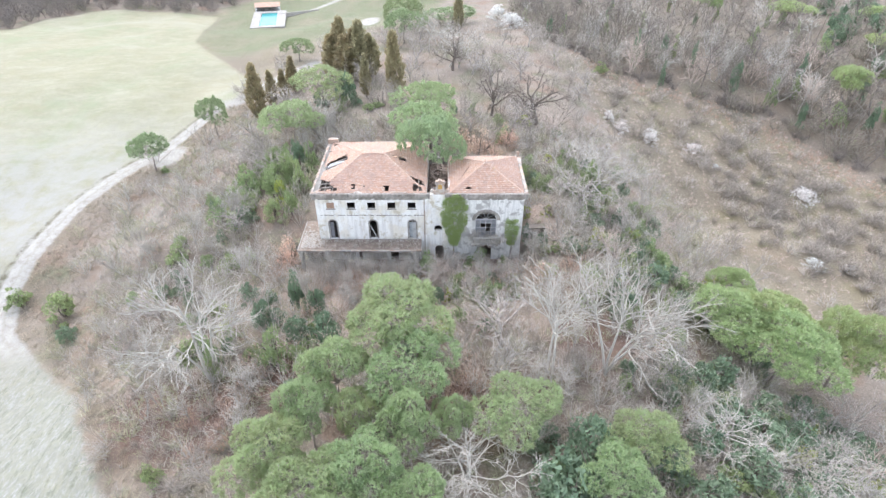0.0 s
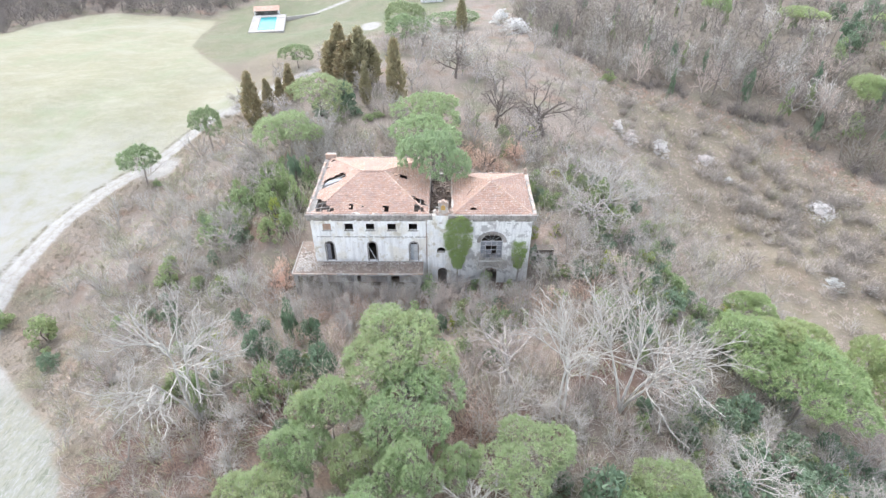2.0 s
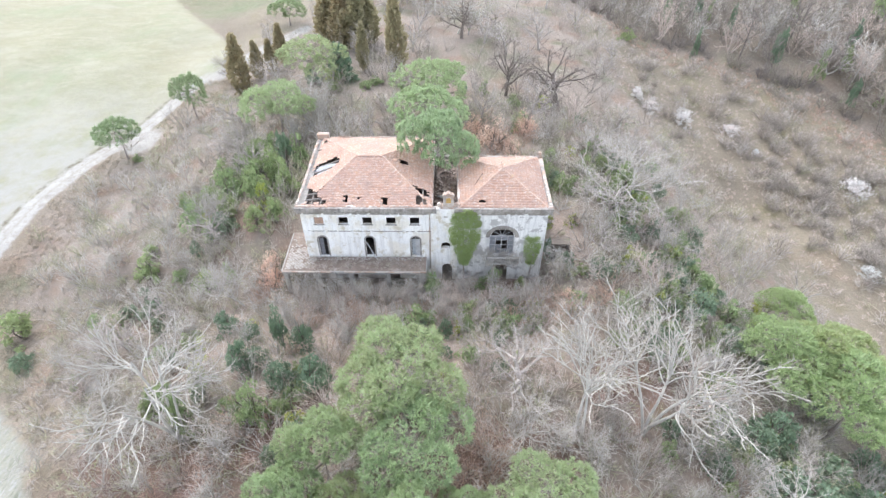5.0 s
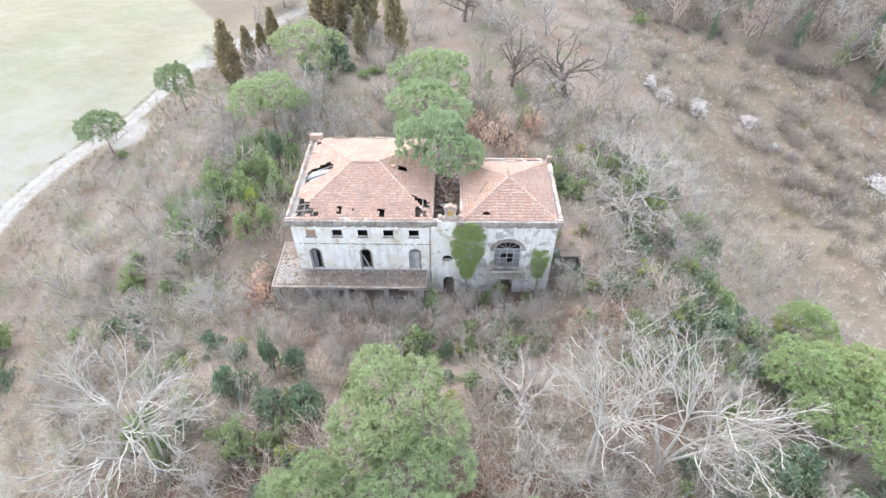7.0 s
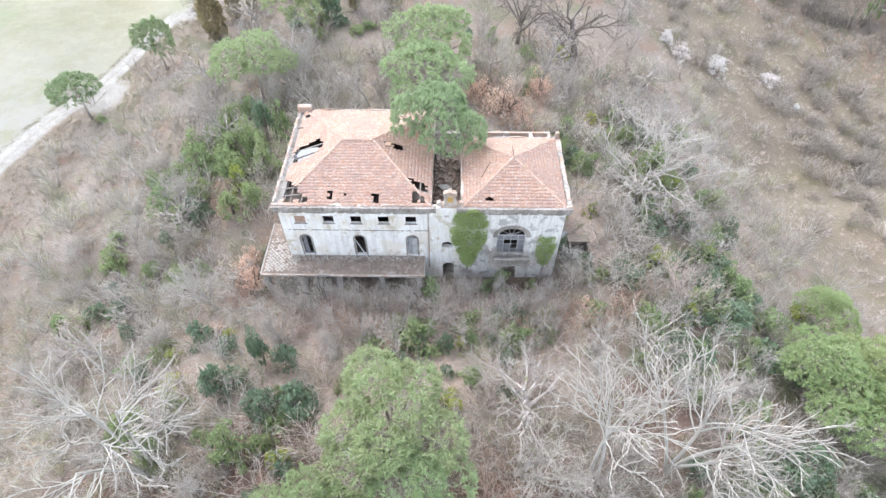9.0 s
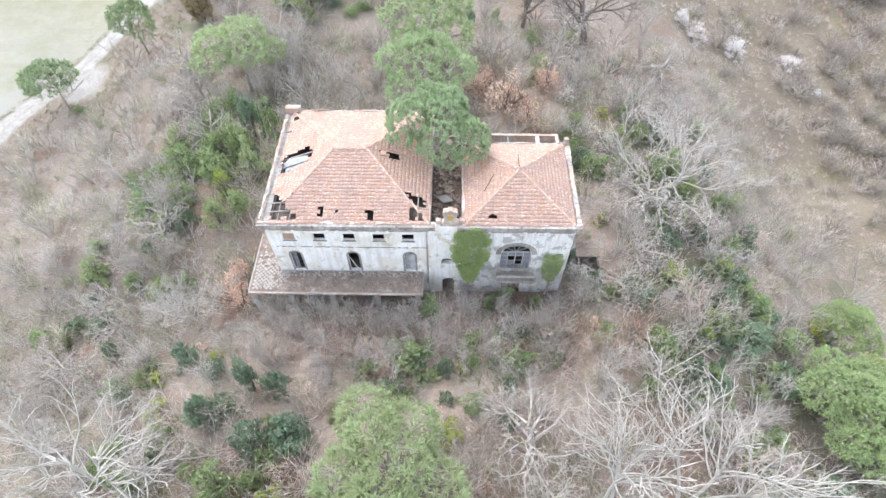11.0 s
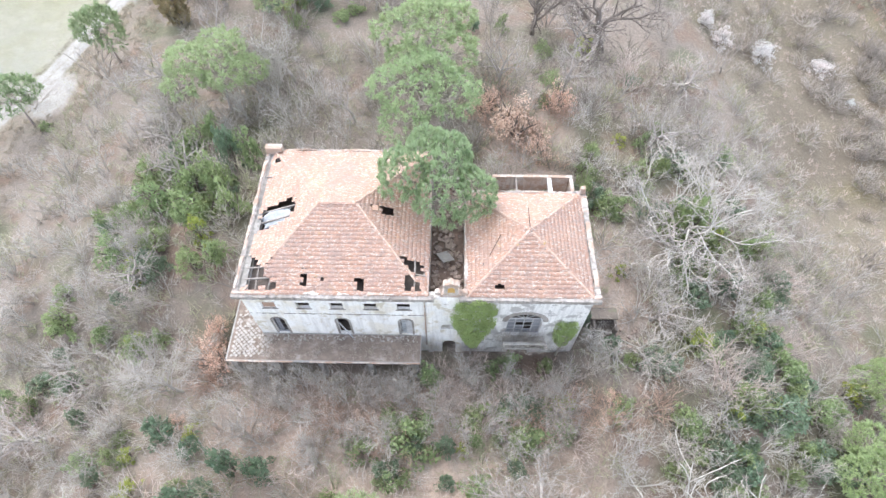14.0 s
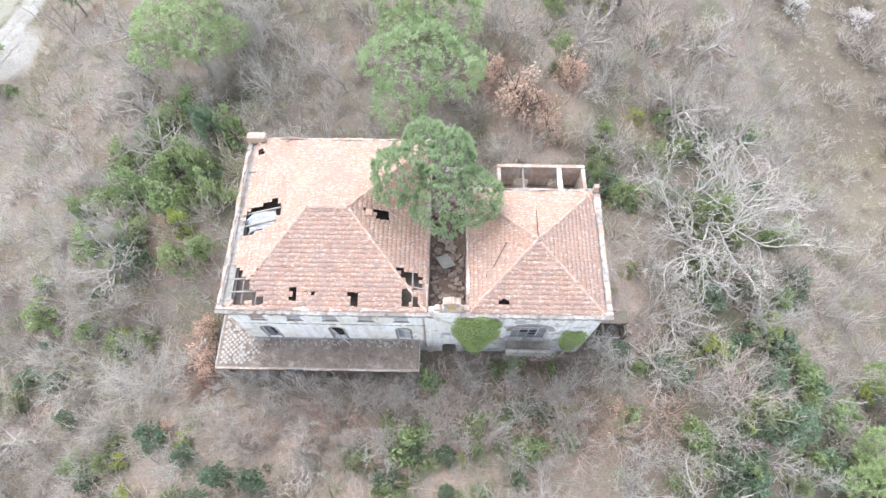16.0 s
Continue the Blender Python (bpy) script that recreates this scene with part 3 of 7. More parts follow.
def mouldings(name, rect, sides, steps, material, label=""):
    """A cornice along the sides of a rectangle: steps of (out, z0, z1), swept as one worn profile."""
    x0, x1, y0, y1 = rect
    rng = random.Random(7)
    for side in sides:
        bm = bmesh.new()
        out = max(q[0] for q in steps)
        lo, hi = ((x0, x1) if side in "fb" else (y0, y1))
        lo, hi = (lo - out, hi + out) if side in "fb" else (lo + 0.02, hi - 0.02)
        prof = [(-0.03, steps[0][1])]
        for o, za, zb in steps:
            prof += [(o, za), (o, zb)]
        prof.append((-0.03, steps[-1][2]))
        cuts = int((hi - lo) / 0.25) + 1
        rows = []
        for i in range(cuts + 1):
            p = lo + (hi - lo) * i / cuts
            row = []
            for j, (o, z) in enumerate(prof):
                wear = 0.0 if j in (0, len(prof) - 1) else rng.uniform(0, 0.06) + (rng.uniform(0.05, 0.16) if rng.random() < 0.14 else 0)
                o, z = o - wear, z - (wear * 0.6 if j > 2 else 0)
                row.append(bm.verts.new({"f": (p, y0 - o, z), "b": (p, y1 + o, z), "l": (x0 - o, p, z), "r": (x1 + o, p, z)}[side]))
            rows.append(row)
        for p, q in zip(rows, rows[1:]):
            for j in range(len(prof) - 1):
                bm.faces.new((p[j], p[j + 1], q[j + 1], q[j]))
        bm.faces.new(rows[0])
        bm.faces.new(rows[-1])
        under(part(name, bm, material, None, label))


STEPS = [(0.08, 11.2, 11.5), (0.18, 11.5, 11.78), (0.34, 11.78, 12.0), (0.46, 12.0, 12.42)]
mouldings("cornice", (MX0, MX1, MY0, MY1), "flb", STEPS, M_STONE, "weathered moulded stone cornice")
mouldings("cornice", (RX0, RX1, MY0, RY1), "frb", STEPS, M_STONE, "weathered moulded stone cornice")
mouldings("string_course", (MX0, MX1, MY0, MY1), "fl", [(0.06, 8.45, 8.58)], M_STONE)


def rim(x0, x1, y0, y1, stout=""):
    """A low worn kerb on top of the cornice, one uneven strip along each side."""
    rng = random.Random(int(100 * x1))
    for side in "flbr":
        bm = bmesh.new()
        lo, hi = (x0, x1) if side in "fb" else (y0 + 0.5, y1 - 0.5)
        cuts = int((hi - lo) / 0.28)
        rows, dip, slim = [], 0.0, 0.0
        for i in range(cuts + 1):
            p = lo + (hi - lo) * i / cuts
            dip = 0.62 * dip + rng.uniform(-0.08, 0.06) - (rng.uniform(0.1, 0.3) if rng.random() < 0.13 else 0)
            slim = 0.6 * slim + rng.uniform(-0.09, 0.08)
            w, top = (0.46 if side in stout else 0.26) + slim, 12.53 + dip
            row = []
            for o, z in ((0, 12.0), (-slim * 0.5, top - 0.05), (0.04, top), (w - 0.04, top + rng.uniform(-0.02, 0.02)), (w, top - 0.05), (w, 12.0)):
                row.append(bm.verts.new({"f": (p, y0 + o, z), "b": (p, y1 - o, z), "l": (x0 + o, p, z), "r": (x1 - o, p, z)}[side]))
            rows.append(row)
        for p, q in zip(rows, rows[1:]):
            for j in range(5):
                bm.faces.new((p[j], p[j + 1], q[j + 1], q[j]))
        bm.faces.new(rows[0])
        bm.faces.new(rows[-1])
        under(part("parapet", bm, M_RIM, None, "pale crumbling parapet kerb"))


rim(MX0 - 0.38, MX1 + 0.02, MY0 - 0.14, MY1 + 0.4)
rim(RX0 - 0.02, RX1 + 0.42, MY0 - 0.14, RY1 + 0.35, "r")
under(box_part("gutter", (MX0 - 0.13, MX0 + 0.62, MY0 + 0.2, MY1 - 0.3, 12.0, 12.3), M_GRIME, None, "dirty box gutter behind the parapet", bevel=0.02))
under(box_part("gutter", (RX1 - 0.4, RX1 + 0.05, MY0 + 0.2, RY1 - 0.2, 12.0, 12.3), M_GRIME, None, "dirty box gutter behind the parapet", bevel=0.02))

# ---- roofs
EAVE = 12.43
HOLES = [
    [(-18.3, 74.8), (-18.2, 77.2), (-16.6, 77.7), (-15.2, 78.2), (-14.7, 77.2), (-15.1, 75.9), (-16.6, 75.2)],
    [(-18.7, 69.1), (-18.7, 72.3), (-17.6, 72.2), (-17.2, 71.2), (-16.3, 70.9), (-16.6, 70.2), (-15.6, 69.6), (-15.4, 69.1)],
]
HOLES += [   # small gaps along the eaves and the hatch
    [(-7.0, 76.3), (-7.0, 77.0), (-5.8, 77.0), (-5.8, 76.3)],
    [(-4.9, 72.1), (-3.0, 71.8), (-2.8, 70.5), (-3.7, 70.6), (-4.4, 71.1)],
    [(-4.3, 69.1), (-4.3, 70.3), (-3.7, 70.2), (-3.5, 69.6), (-3.0, 69.9), (-2.9, 69.1)],
    [(-13.3, 69.2), (-13.3, 70.6), (-12.7, 70.6), (-12.7, 69.2)],
    [(-8.6, 69.1), (-8.55, 70.1), (-8.2, 70.2), (-7.9, 69.9), (-7.9, 69.1)],
    [(-11.8, 69.6), (-11.8, 70.2), (-11.45, 70.2), (-11.45, 69.6)],
    [(-18.0, 83.2), (-18.0, 83.8), (-17.4, 83.8), (-17.4, 83.2)],
    [(-7.9, 76.7), (-7.9, 77.05), (-7.5, 77.05), (-7.5, 76.7)],
    [(3.2, 69.2), (3.2, 69.55), (4.2, 69.55), (4.2, 69.2)],
    [(10.9, 73.0), (10.9, 73.6), (11.15, 73.6), (11.15, 73.0)],
]


def holed(x, y):
    out = np.zeros(np.shape(x), dtype=bool)
    for h in HOLES:
        out |= inside(h, x, y) > 0
    return out


def slope(poly, rng):
    """Overlapping tiles on one slope. poly: its corners, the eave's two first. Each tile is a ribbed wedge with a lip."""
    p = [Vector(q) for q in poly]
    u = (p[1] - p[0]).normalized()
    n = (p[1] - p[0]).cross(p[2] - p[0]).normalized()
    if n.z < 0:
        n = -n
    v = n.cross(u).normalized()
    if v.z < 0:
        v = -v
    flat = [((q - p[0]).dot(u), (q - p[0]).dot(v)) for q in p]
    wide, high = 0.29, 0.385
    us = np.arange(min(f[0] for f in flat), max(f[0] for f in flat), wide)
    vs = np.arange(-0.05, max(f[1] for f in flat), high)
    cu, cv = np.meshgrid(us + wide / 2, vs + high / 2)
    cu, cv = cu.ravel(), cv.ravel()
    keep = inside(flat, cu, cv) > -0.05
    o, U, V, N = (np.array(q) for q in (p[0], u, v, n))
    mid = o + cu[:, None] * U + cv[:, None] * V
    keep &= ~holed(mid[:, 0] + rng.normal(0, 0.04, len(mid)), mid[:, 1] + rng.normal(0, 0.04, len(mid)))
    cu, cv, mid = cu[keep], cv[keep], mid[keep]
    m = len(cu)
    tilt, lift, slip = rng.normal(0, 0.025, m), rng.uniform(0, 0.022, m), rng.normal(0, 0.014, m)
    brink = np.zeros(m, dtype=bool)
    for dx, dy in ((0.3, 0), (-0.3, 0), (0, 0.4), (0, -0.4)):
        brink |= holed(mid[:, 0] + dx, mid[:, 1] + dy)
    loose = (rng.random(m) < 0.03) | (brink & (rng.random(m) < 0.6))
    tilt, slip = np.where(loose, tilt * 6, tilt), np.where(loose, slip - 0.08, slip)
    # outline across: flat pan with a rolled rib at one side
    prof = np.array([(-0.5, 0.0), (0.22, 0.0), (0.32, 0.014), (0.5, 0.014)])
    verts = []
    for row, (dv, dz) in enumerate(((-0.5, 0.036), (0.62, 0.0))):
        for s, hgt in prof:
            off_u = s * wide * 1.02 - tilt * dv * high
            off_v = dv * high + slip + tilt * s * wide
            verts.append(mid + off_u[:, None] * U + off_v[:, None] * V + (dz + hgt + lift)[:, None] * N)
    for s, hgt in prof:
        off_u = s * wide * 1.02 + tilt * 0.5 * high
        verts.append(mid + off_u[:, None] * U + (-0.5 * high + slip + tilt * s * wide)[:, None] * V + (lift - 0.02)[:, None] * N)
    vv = np.stack(verts, 1).reshape(-1, 3)
    face = []
    for a in range(3):
        face.append([a, a + 1, 4 + a + 1, 4 + a])
        face.append([8 + a, 8 + a + 1, a + 1, a])
    ff = (np.arange(m)[:, None, None] * 12 + np.array(face)[None]).reshape(-1, 4)
    return vv, ff


def ridge_caps(a, b, rng, r=0.125):
    """Half-round cap tiles in a row from a to b."""
    a, b = np.array(a, dtype=float), np.array(b, dtype=float)
    d = b - a
    length = np.linalg.norm(d)
    d /= length
    side = np.cross(d, (0, 0, 1.0))
    side /= np.linalg.norm(side)
    up = np.cross(side, d)
    vv, ff = [], []
    for i in range(int(length / 0.42)):
        if rng.random() < 0.06:
            continue
        p = a + d * i * 0.42
        if holed(p[0], p[1]):
            continue
        jog = rng.normal(0, 0.015)
        base = len(vv)
        for end, rad in ((0.0, r), (0.46, r * 0.85)):
            for ang in (0, 45, 90, 135, 180):
                c, s = math.cos(radians(ang)), math.sin(radians(ang))
                vv.append(p + d * end + side * (c * rad + jog) + up * (s * rad * 0.8 + 0.02))
        ff += [[base + j, base + j + 1, base + 5 + j + 1, base + 5 + j] for j in range(4)]
    return np.array(vv), np.array(ff)


def roof(x0, x1, y0, y1, ra, rb):
    """A hipped roof: eave rectangle and the ridge's two ends (the same point for a pyramid)."""
    rng = np.random.default_rng(int(1000 + 10 * x0))
    thing = empty("roof", (x0 + x1) / 2, (y0 + y1) / 2, EAVE)
    under(thing)
    thing["label"] = "red clay tile roof with lichen and holes"
    c = [(x0, y0, EAVE), (x1, y0, EAVE), (x1, y1, EAVE), (x0, y1, EAVE)]
    for poly in ([c[0], c[1], rb, ra], [c[1], c[2], rb], [c[2], c[3], ra, rb], [c[3], c[0], ra]):
        v, f = slope(poly, rng)
        ob = link("roof_slope", mesh_np("roof_slope", v, f), M_TILE)
        tagged(ob, kind="stuff")
        ob.parent = thing
        ob.matrix_parent_inverse = Matrix.Translation((-(x0 + x1) / 2, -(y0 + y1) / 2, -EAVE))
    lines = [(c[0], ra), (c[1], rb), (c[2], rb), (c[3], ra)] + ([(ra, rb)] if ra != rb else [])
    for a, b in lines:
        v, f = ridge_caps(a, b, rng)
        ob = link("ridge_cap", mesh_np("ridge_cap", v, f), M_CAP, label="row of half-round cap tiles")
        tagged(ob, kind="stuff")
        ob.parent = thing
        ob.matrix_parent_inverse = Matrix.Translation((-(x0 + x1) / 2, -(y0 + y1) / 2, -EAVE))
    return thing


roof(MX0 + 0.42, MX1 - 0.1, MY0 - 0.06, MY1 + 0.1, (-12.4, 76.9, 14.5), (-9.1, 76.9, 14.5))
roof(RX0 + 0.2, RX1 - 0.2, MY0 - 0.06, RY1 + 0.05, (6.4, 74.25, 14.4), (6.4, 74.25, 14.4))


def beam(name, a, b, w, h, material, label=""):
    """A squared timber from a to b."""
    a, b = Vector(a), Vector(b)
    d = b - a
    bm = bmesh.new()
    m = Matrix.Translation((a + b) / 2) @ d.to_track_quat("X", "Z").to_matrix().to_4x4() @ Matrix.Diagonal((d.length, w, h, 1))
    bmesh.ops.create_cube(bm, size=1, matrix=m)
    bmesh.ops.bevel(bm, geom=bm.edges[:], offset=min(w, h) * 0.12, segments=1, affect="EDGES")
    return under(part(name, bm, material, None, label))


# roof timbers bared by the holes
for a, b in (((-18.4, 71.2, 12.25), (-15.6, 71.2, 12.75)), ((-18.4, 70.1, 12.25), (-16.2, 70.1, 12.55)), ((-17.3, 69.2, 12.15), (-17.3, 72.4, 12.5)),
             ((-16.2, 69.1, 12.15), (-16.0, 71.0, 12.55)), ((-18.5, 76.0, 12.1), (-14.6, 76.2, 13.6)), ((-18.5, 77.2, 12.1), (-14.6, 77.3, 13.6)),
             ((-4.9, 70.9, 12.55), (-2.6, 70.5, 12.5)), ((-3.6, 69.1, 12.1), (-3.6, 71.9, 12.9)), ((-18.6, 81.4, 12.45), (-17.9, 81.3, 12.6))):
    beam("rafter", a, b, 0.13, 0.16, M_TIMBER, "exposed grey rafter")
rng = np.random.default_rng(9)
U, V = np.meshgrid(np.linspace(0, 1, 9), np.linspace(0, 1, 7))
sx = -17.9 + 2.75 * U + 0.25 * np.sin(5 * V)
sy = 75.3 + (1.3 + 1.0 * U) * V + 0.3 * np.sin(4 * U)
sz = 12.0 + 0.95 * U + 0.34 * np.abs(np.sin(4.2 * V + 2 * U)) + rng.uniform(-0.05, 0.05, U.shape)
si = np.arange(U.size).reshape(U.shape)
sf = np.stack([si[:-1, :-1].ravel(), si[:-1, 1:].ravel(), si[1:, 1:].ravel(), si[1:, :-1].ravel()], 1)
sheet = under(link("loose_sheet", mesh_np("loose_sheet", np.stack([sx.ravel(), sy.ravel(), sz.ravel()], 1), sf), M_SHEET, None, "pale grey sheet sagging in the roof hole"))
sheet.modifiers.new("thickness", "SOLIDIFY").thickness = 0.03
beam("iron_rod", (6.4, 74.5, 14.46), (6.62, 77.9, 13.08), 0.07, 0.07, M_IRON, "rusty rod lying on the tiles")
beam("iron_rod", (3.95, 74.3, 13.6), (2.9, 72.3, 13.2), 0.06, 0.06, M_IRON, "rusty rod lying on the tiles")
# the roof hatch and its kerb
bm = bmesh.new()
box(bm, -7.65, -7.05, 76.35, 76.95, 13.6, 14.12, bevel=0.04)
under(part("chimney_stub", bm, M_BRICK, None, "low brick chimney stub"))
# the corner pier of the parapet
bm = bmesh.new()
box(bm, MX0 - 0.42, MX0 + 1.25, MY1 - 0.25, MY1 + 0.45, 12.1, 13.15, bevel=0.06)
under(part("corner_pier", bm, M_RIM, None, "broken masonry pier on the parapet corner"))
bm = bmesh.new()
box(bm, RX1 - 0.15, RX1 + 0.3, RY1 + 0.05, RY1 + 0.5, 12.1, 13.2, bevel=0.06)
under(part("corner_pier", bm, M_RIM, None, "short masonry pier on the parapet corner"))

# ---- windows and doors
def sashes(name, x0, x1, z0, z1, y, cols, rows, material, label, missing=(), bar=0.07):
    """A glazing frame with bars; missing panes leave it open."""
    win = empty(name, (x0 + x1) / 2, y, z0)
    under(win)
    win["label"] = label
    inv = Matrix.Translation((-(x0 + x1) / 2, -y, -z0))

    def add(nm, dims):
        ob = box_part(nm, dims, material, None, bevel=0.01)
        ob.parent, ob.matrix_parent_inverse = win, inv

    for x in (x0, x1 - bar):
        add("stile", (x, x + bar, y, y + 0.08, z0, z1))
    for z in (z0, z1 - bar):
        add("rail", (x0 + bar, x1 - bar, y, y + 0.08, z, z + bar))
    for i in range(1, cols):
        x = x0 + (x1 - x0) * i / cols
        add("mullion", (x - bar / 2, x + bar / 2, y + 0.01, y + 0.07, z0 + bar, z1 - bar))
    for j in range(1, rows):
        z = z0 + (z1 - z0) * j / rows
        add("glazing_bar", (x0 + bar, x1 - bar, y + 0.02, y + 0.06, z - bar * 0.35, z + bar * 0.35))
    return win


for i, o in enumerate(W_UP):
    win = empty("window", (o[0] + o[1]) / 2, MY0, o[2])
    under(win)
    win["label"] = "square attic window with a bricked-up opening" if i == 0 else "empty square attic window opening"
    inv = Matrix.Translation((-(o[0] + o[1]) / 2, -MY0, -o[2]))
    pieces = [("window_sill", (o[0] - 0.14, o[1] + 0.14, MY0 - 0.1, MY0 + 0.04, o[2] - 0.12, o[2]), M_STONE),
              ("surround", (o[0] - 0.16, o[0], MY0 - 0.035, MY0 + 0.02, o[2], o[3] + 0.14), M_PLASTER),
              ("surround", (o[1], o[1] + 0.16, MY0 - 0.035, MY0 + 0.02, o[2], o[3] + 0.14), M_PLASTER),
              ("surround", (o[0], o[1], MY0 - 0.035, MY0 + 0.02, o[3], o[3] + 0.14), M_PLASTER)]
    if i == 0:
        pieces.append(("brick_infill", (o[0], o[1], MY0 + 0.08, MY0 + 0.26, o[2], o[3]), M_BRICK))
    for nm, dims, mt in pieces:
        ob = box_part(nm, dims, mt, None, bevel=0.012)
        ob.parent, ob.matrix_parent_inverse = win, inv

sashes("french_window", -17.08, -15.96, 4.32, 7.55, MY0 + 0.14, 2, 4, M_SHUTTER, "grey arched french window with broken panes")
sashes("french_window", -5.16, -4.04, 4.32, 7.55, MY0 + 0.14, 2, 4, M_FRAME, "half-shuttered french window, glass gone")
# Inner leaves added behind the bars to lighten the dark openings.
for x0, x1, mt in ((-16.98, -16.54, M_SHUTTER), (-5.06, -4.62, M_SHEET)):
    under(box_part("shutter", (x0, x1, MY0 + 0.24, MY0 + 0.28, 4.4, 7.1), mt, None, "closed grey inner shutter"))
box_part("shutter", (-4.6, -4.08, MY0 + 0.07, MY0 + 0.12, 4.35, 7.2), M_FRAME, None)
under(bpy.data.objects["shutter.002"])["label"] = "half-open pale shutter"
beam("fallen_plank", (-10.95, MY0 + 0.1, 6.6), (-9.8, MY0 - 0.5, 4.3), 0.12, 0.05, M_FRAME, "grey plank fallen across the doorway")
for c in (-16.52, -10.5, -4.6):
    # arched surrounds of the doors
    bm = bmesh.new()
    pts = [(c - 0.56, 4.3)] + [(c - 0.56 * math.cos(a), 7.1 + 0.5 * math.sin(a)) for a in np.linspace(0, math.pi, 9)] + [(c + 0.56, 4.3)]
    out = [(c - 0.74, 4.3)] + [(c - 0.74 * math.cos(a), 7.1 + 0.68 * math.sin(a)) for a in np.linspace(0, math.pi, 9)] + [(c + 0.74, 4.3)]
    fr = [bm.verts.new((x, MY0 - 0.04, z)) for x, z in pts]
    fo = [bm.verts.new((x, MY0 - 0.04, z)) for x, z in out]
    bo = [bm.verts.new((x, MY0 + 0.02, z)) for x, z in out]
    bi = [bm.verts.new((x, MY0 + 0.02, z)) for x, z in pts]
    for i in range(len(pts) - 1):
        bm.faces.new((fr[i], fr[i + 1], fo[i + 1], fo[i]))
        bm.faces.new((fo[i], fo[i + 1], bo[i + 1], bo[i]))
        bm.faces.new((fr[i], fr[i + 1], bi[i + 1], bi[i]))
    under(part("door_surround", bm, M_STONE, None))

# great arched window of the side block: moulded band, frame and bars
bm = bmesh.new()
n = 24
ring = lambda r, z, y: [bm.verts.new((6.45 + (1.6 + r) * -math.cos(a), y, 7.65 + z + (1.35 + r) * math.sin(a))) for a in np.linspace(0, math.pi, n)]
bands = [ring(0.0, 0, MY0 - 0.03), ring(0.12, 0, MY0 - 0.09), ring(0.4, 0, MY0 - 0.09), ring(0.52, 0, MY0 - 0.04), ring(0.52, 0, MY0 + 0.03)]
for p, q in zip(bands, bands[1:]):
    for i in range(n - 1):
        bm.faces.new((p[i], p[i + 1], q[i + 1], q[i]))
under(part("arch_band", bm, M_STONE, None, "grey moulded band over the arched window"))
big = sashes("arched_window", 4.85, 8.05, 4.6, 7.65, MY0 + 0.25, 4, 4, M_FRAME, "large arched window with a white frame, panes missing", bar=0.1)
inv = Matrix.Translation(-Vector(big.location))
for a in np.linspace(0, math.pi, 6):
    ob = beam("spoke", (6.45, MY0 + 0.29, 7.65), (6.45 - 1.58 * math.cos(a), MY0 + 0.29, 7.65 + 1.33 * math.sin(a) + 0.01), 0.06, 0.06, M_FRAME)
    ob.parent, ob.matrix_parent_inverse = big, inv

# Grey panes added in place of the light seen inside the arch.
for col, row in [(i, j) for i in range(4) for j in range(4) if (i, j) not in ((1, 2), (2, 2), (2, 1))]:
    x, z = 4.85 + 0.8 * col, 4.6 + 0.7625 * row
    ob = under(box_part("pane", (x + 0.07, x + 0.73, MY0 + 0.28, MY0 + 0.295, z + 0.05, z + 0.71), M_PANE, None, "grey pane set in to lighten the window", bevel=0.0))
    ob.parent, ob.matrix_parent_inverse = big, inv

# balcony under it: slab on brackets, turned balusters and a coping
def lathe(bm, x, y, prof, n=8):
    rings = [[bm.verts.new((x + r * math.cos(2 * math.pi * i / n), y + r * math.sin(2 * math.pi * i / n), z)) for i in range(n)] for r, z in prof]
    for p, q in zip(rings, rings[1:]):
        for i in range(n):
            bm.faces.new((p[i], p[(i + 1) % n], q[(i + 1) % n], q[i]))


balcony = empty("balcony", 6.6, 68.0, 4.2)
under(balcony)
balcony["label"] = "stone balcony with turned balusters, overgrown"
inv = Matrix.Translation((-6.6, -68.0, -4.2))


def on(thing_inv, parent, ob):
    ob.parent, ob.matrix_parent_inverse = parent, thing_inv
    return ob


on(inv, balcony, box_part("slab", (4.6, 8.7, 67.35, 68.66, 4.05, 4.3), M_GRIME, None, bevel=0.04))
on(inv, balcony, box_part("coping", (4.6, 8.7, 67.38, 67.66, 5.05, 5.2), M_GRIME, None, bevel=0.03))
for x in (4.7, 8.6):
    on(inv, balcony, box_part("pier", (x - 0.14, x + 0.14, 67.38, 67.66, 4.3, 5.05), M_GRIME, None, bevel=0.02))
bm = bmesh.new()
lathe(bm, 0, 0, [(0.06, 4.3), (0.09, 4.4), (0.045, 4.5), (0.1, 4.68), (0.05, 4.9), (0.075, 5.05)])
first = part("baluster", bm, M_GRIME)
on(inv, balcony, first)
first.location = (5.0, 67.52, 0)
for i in range(1, 13):
    b = first.copy()
    scene.collection.objects.link(b)
    b.location = (5.0 + i * 0.27, 67.52, 0)
for x in (5.0, 8.2):
    on(inv, balcony, box_part("bracket", (x - 0.15, x + 0.15, 67.6, 68.68, 3.6, 4.05), M_STONE, None, bevel=0.05))

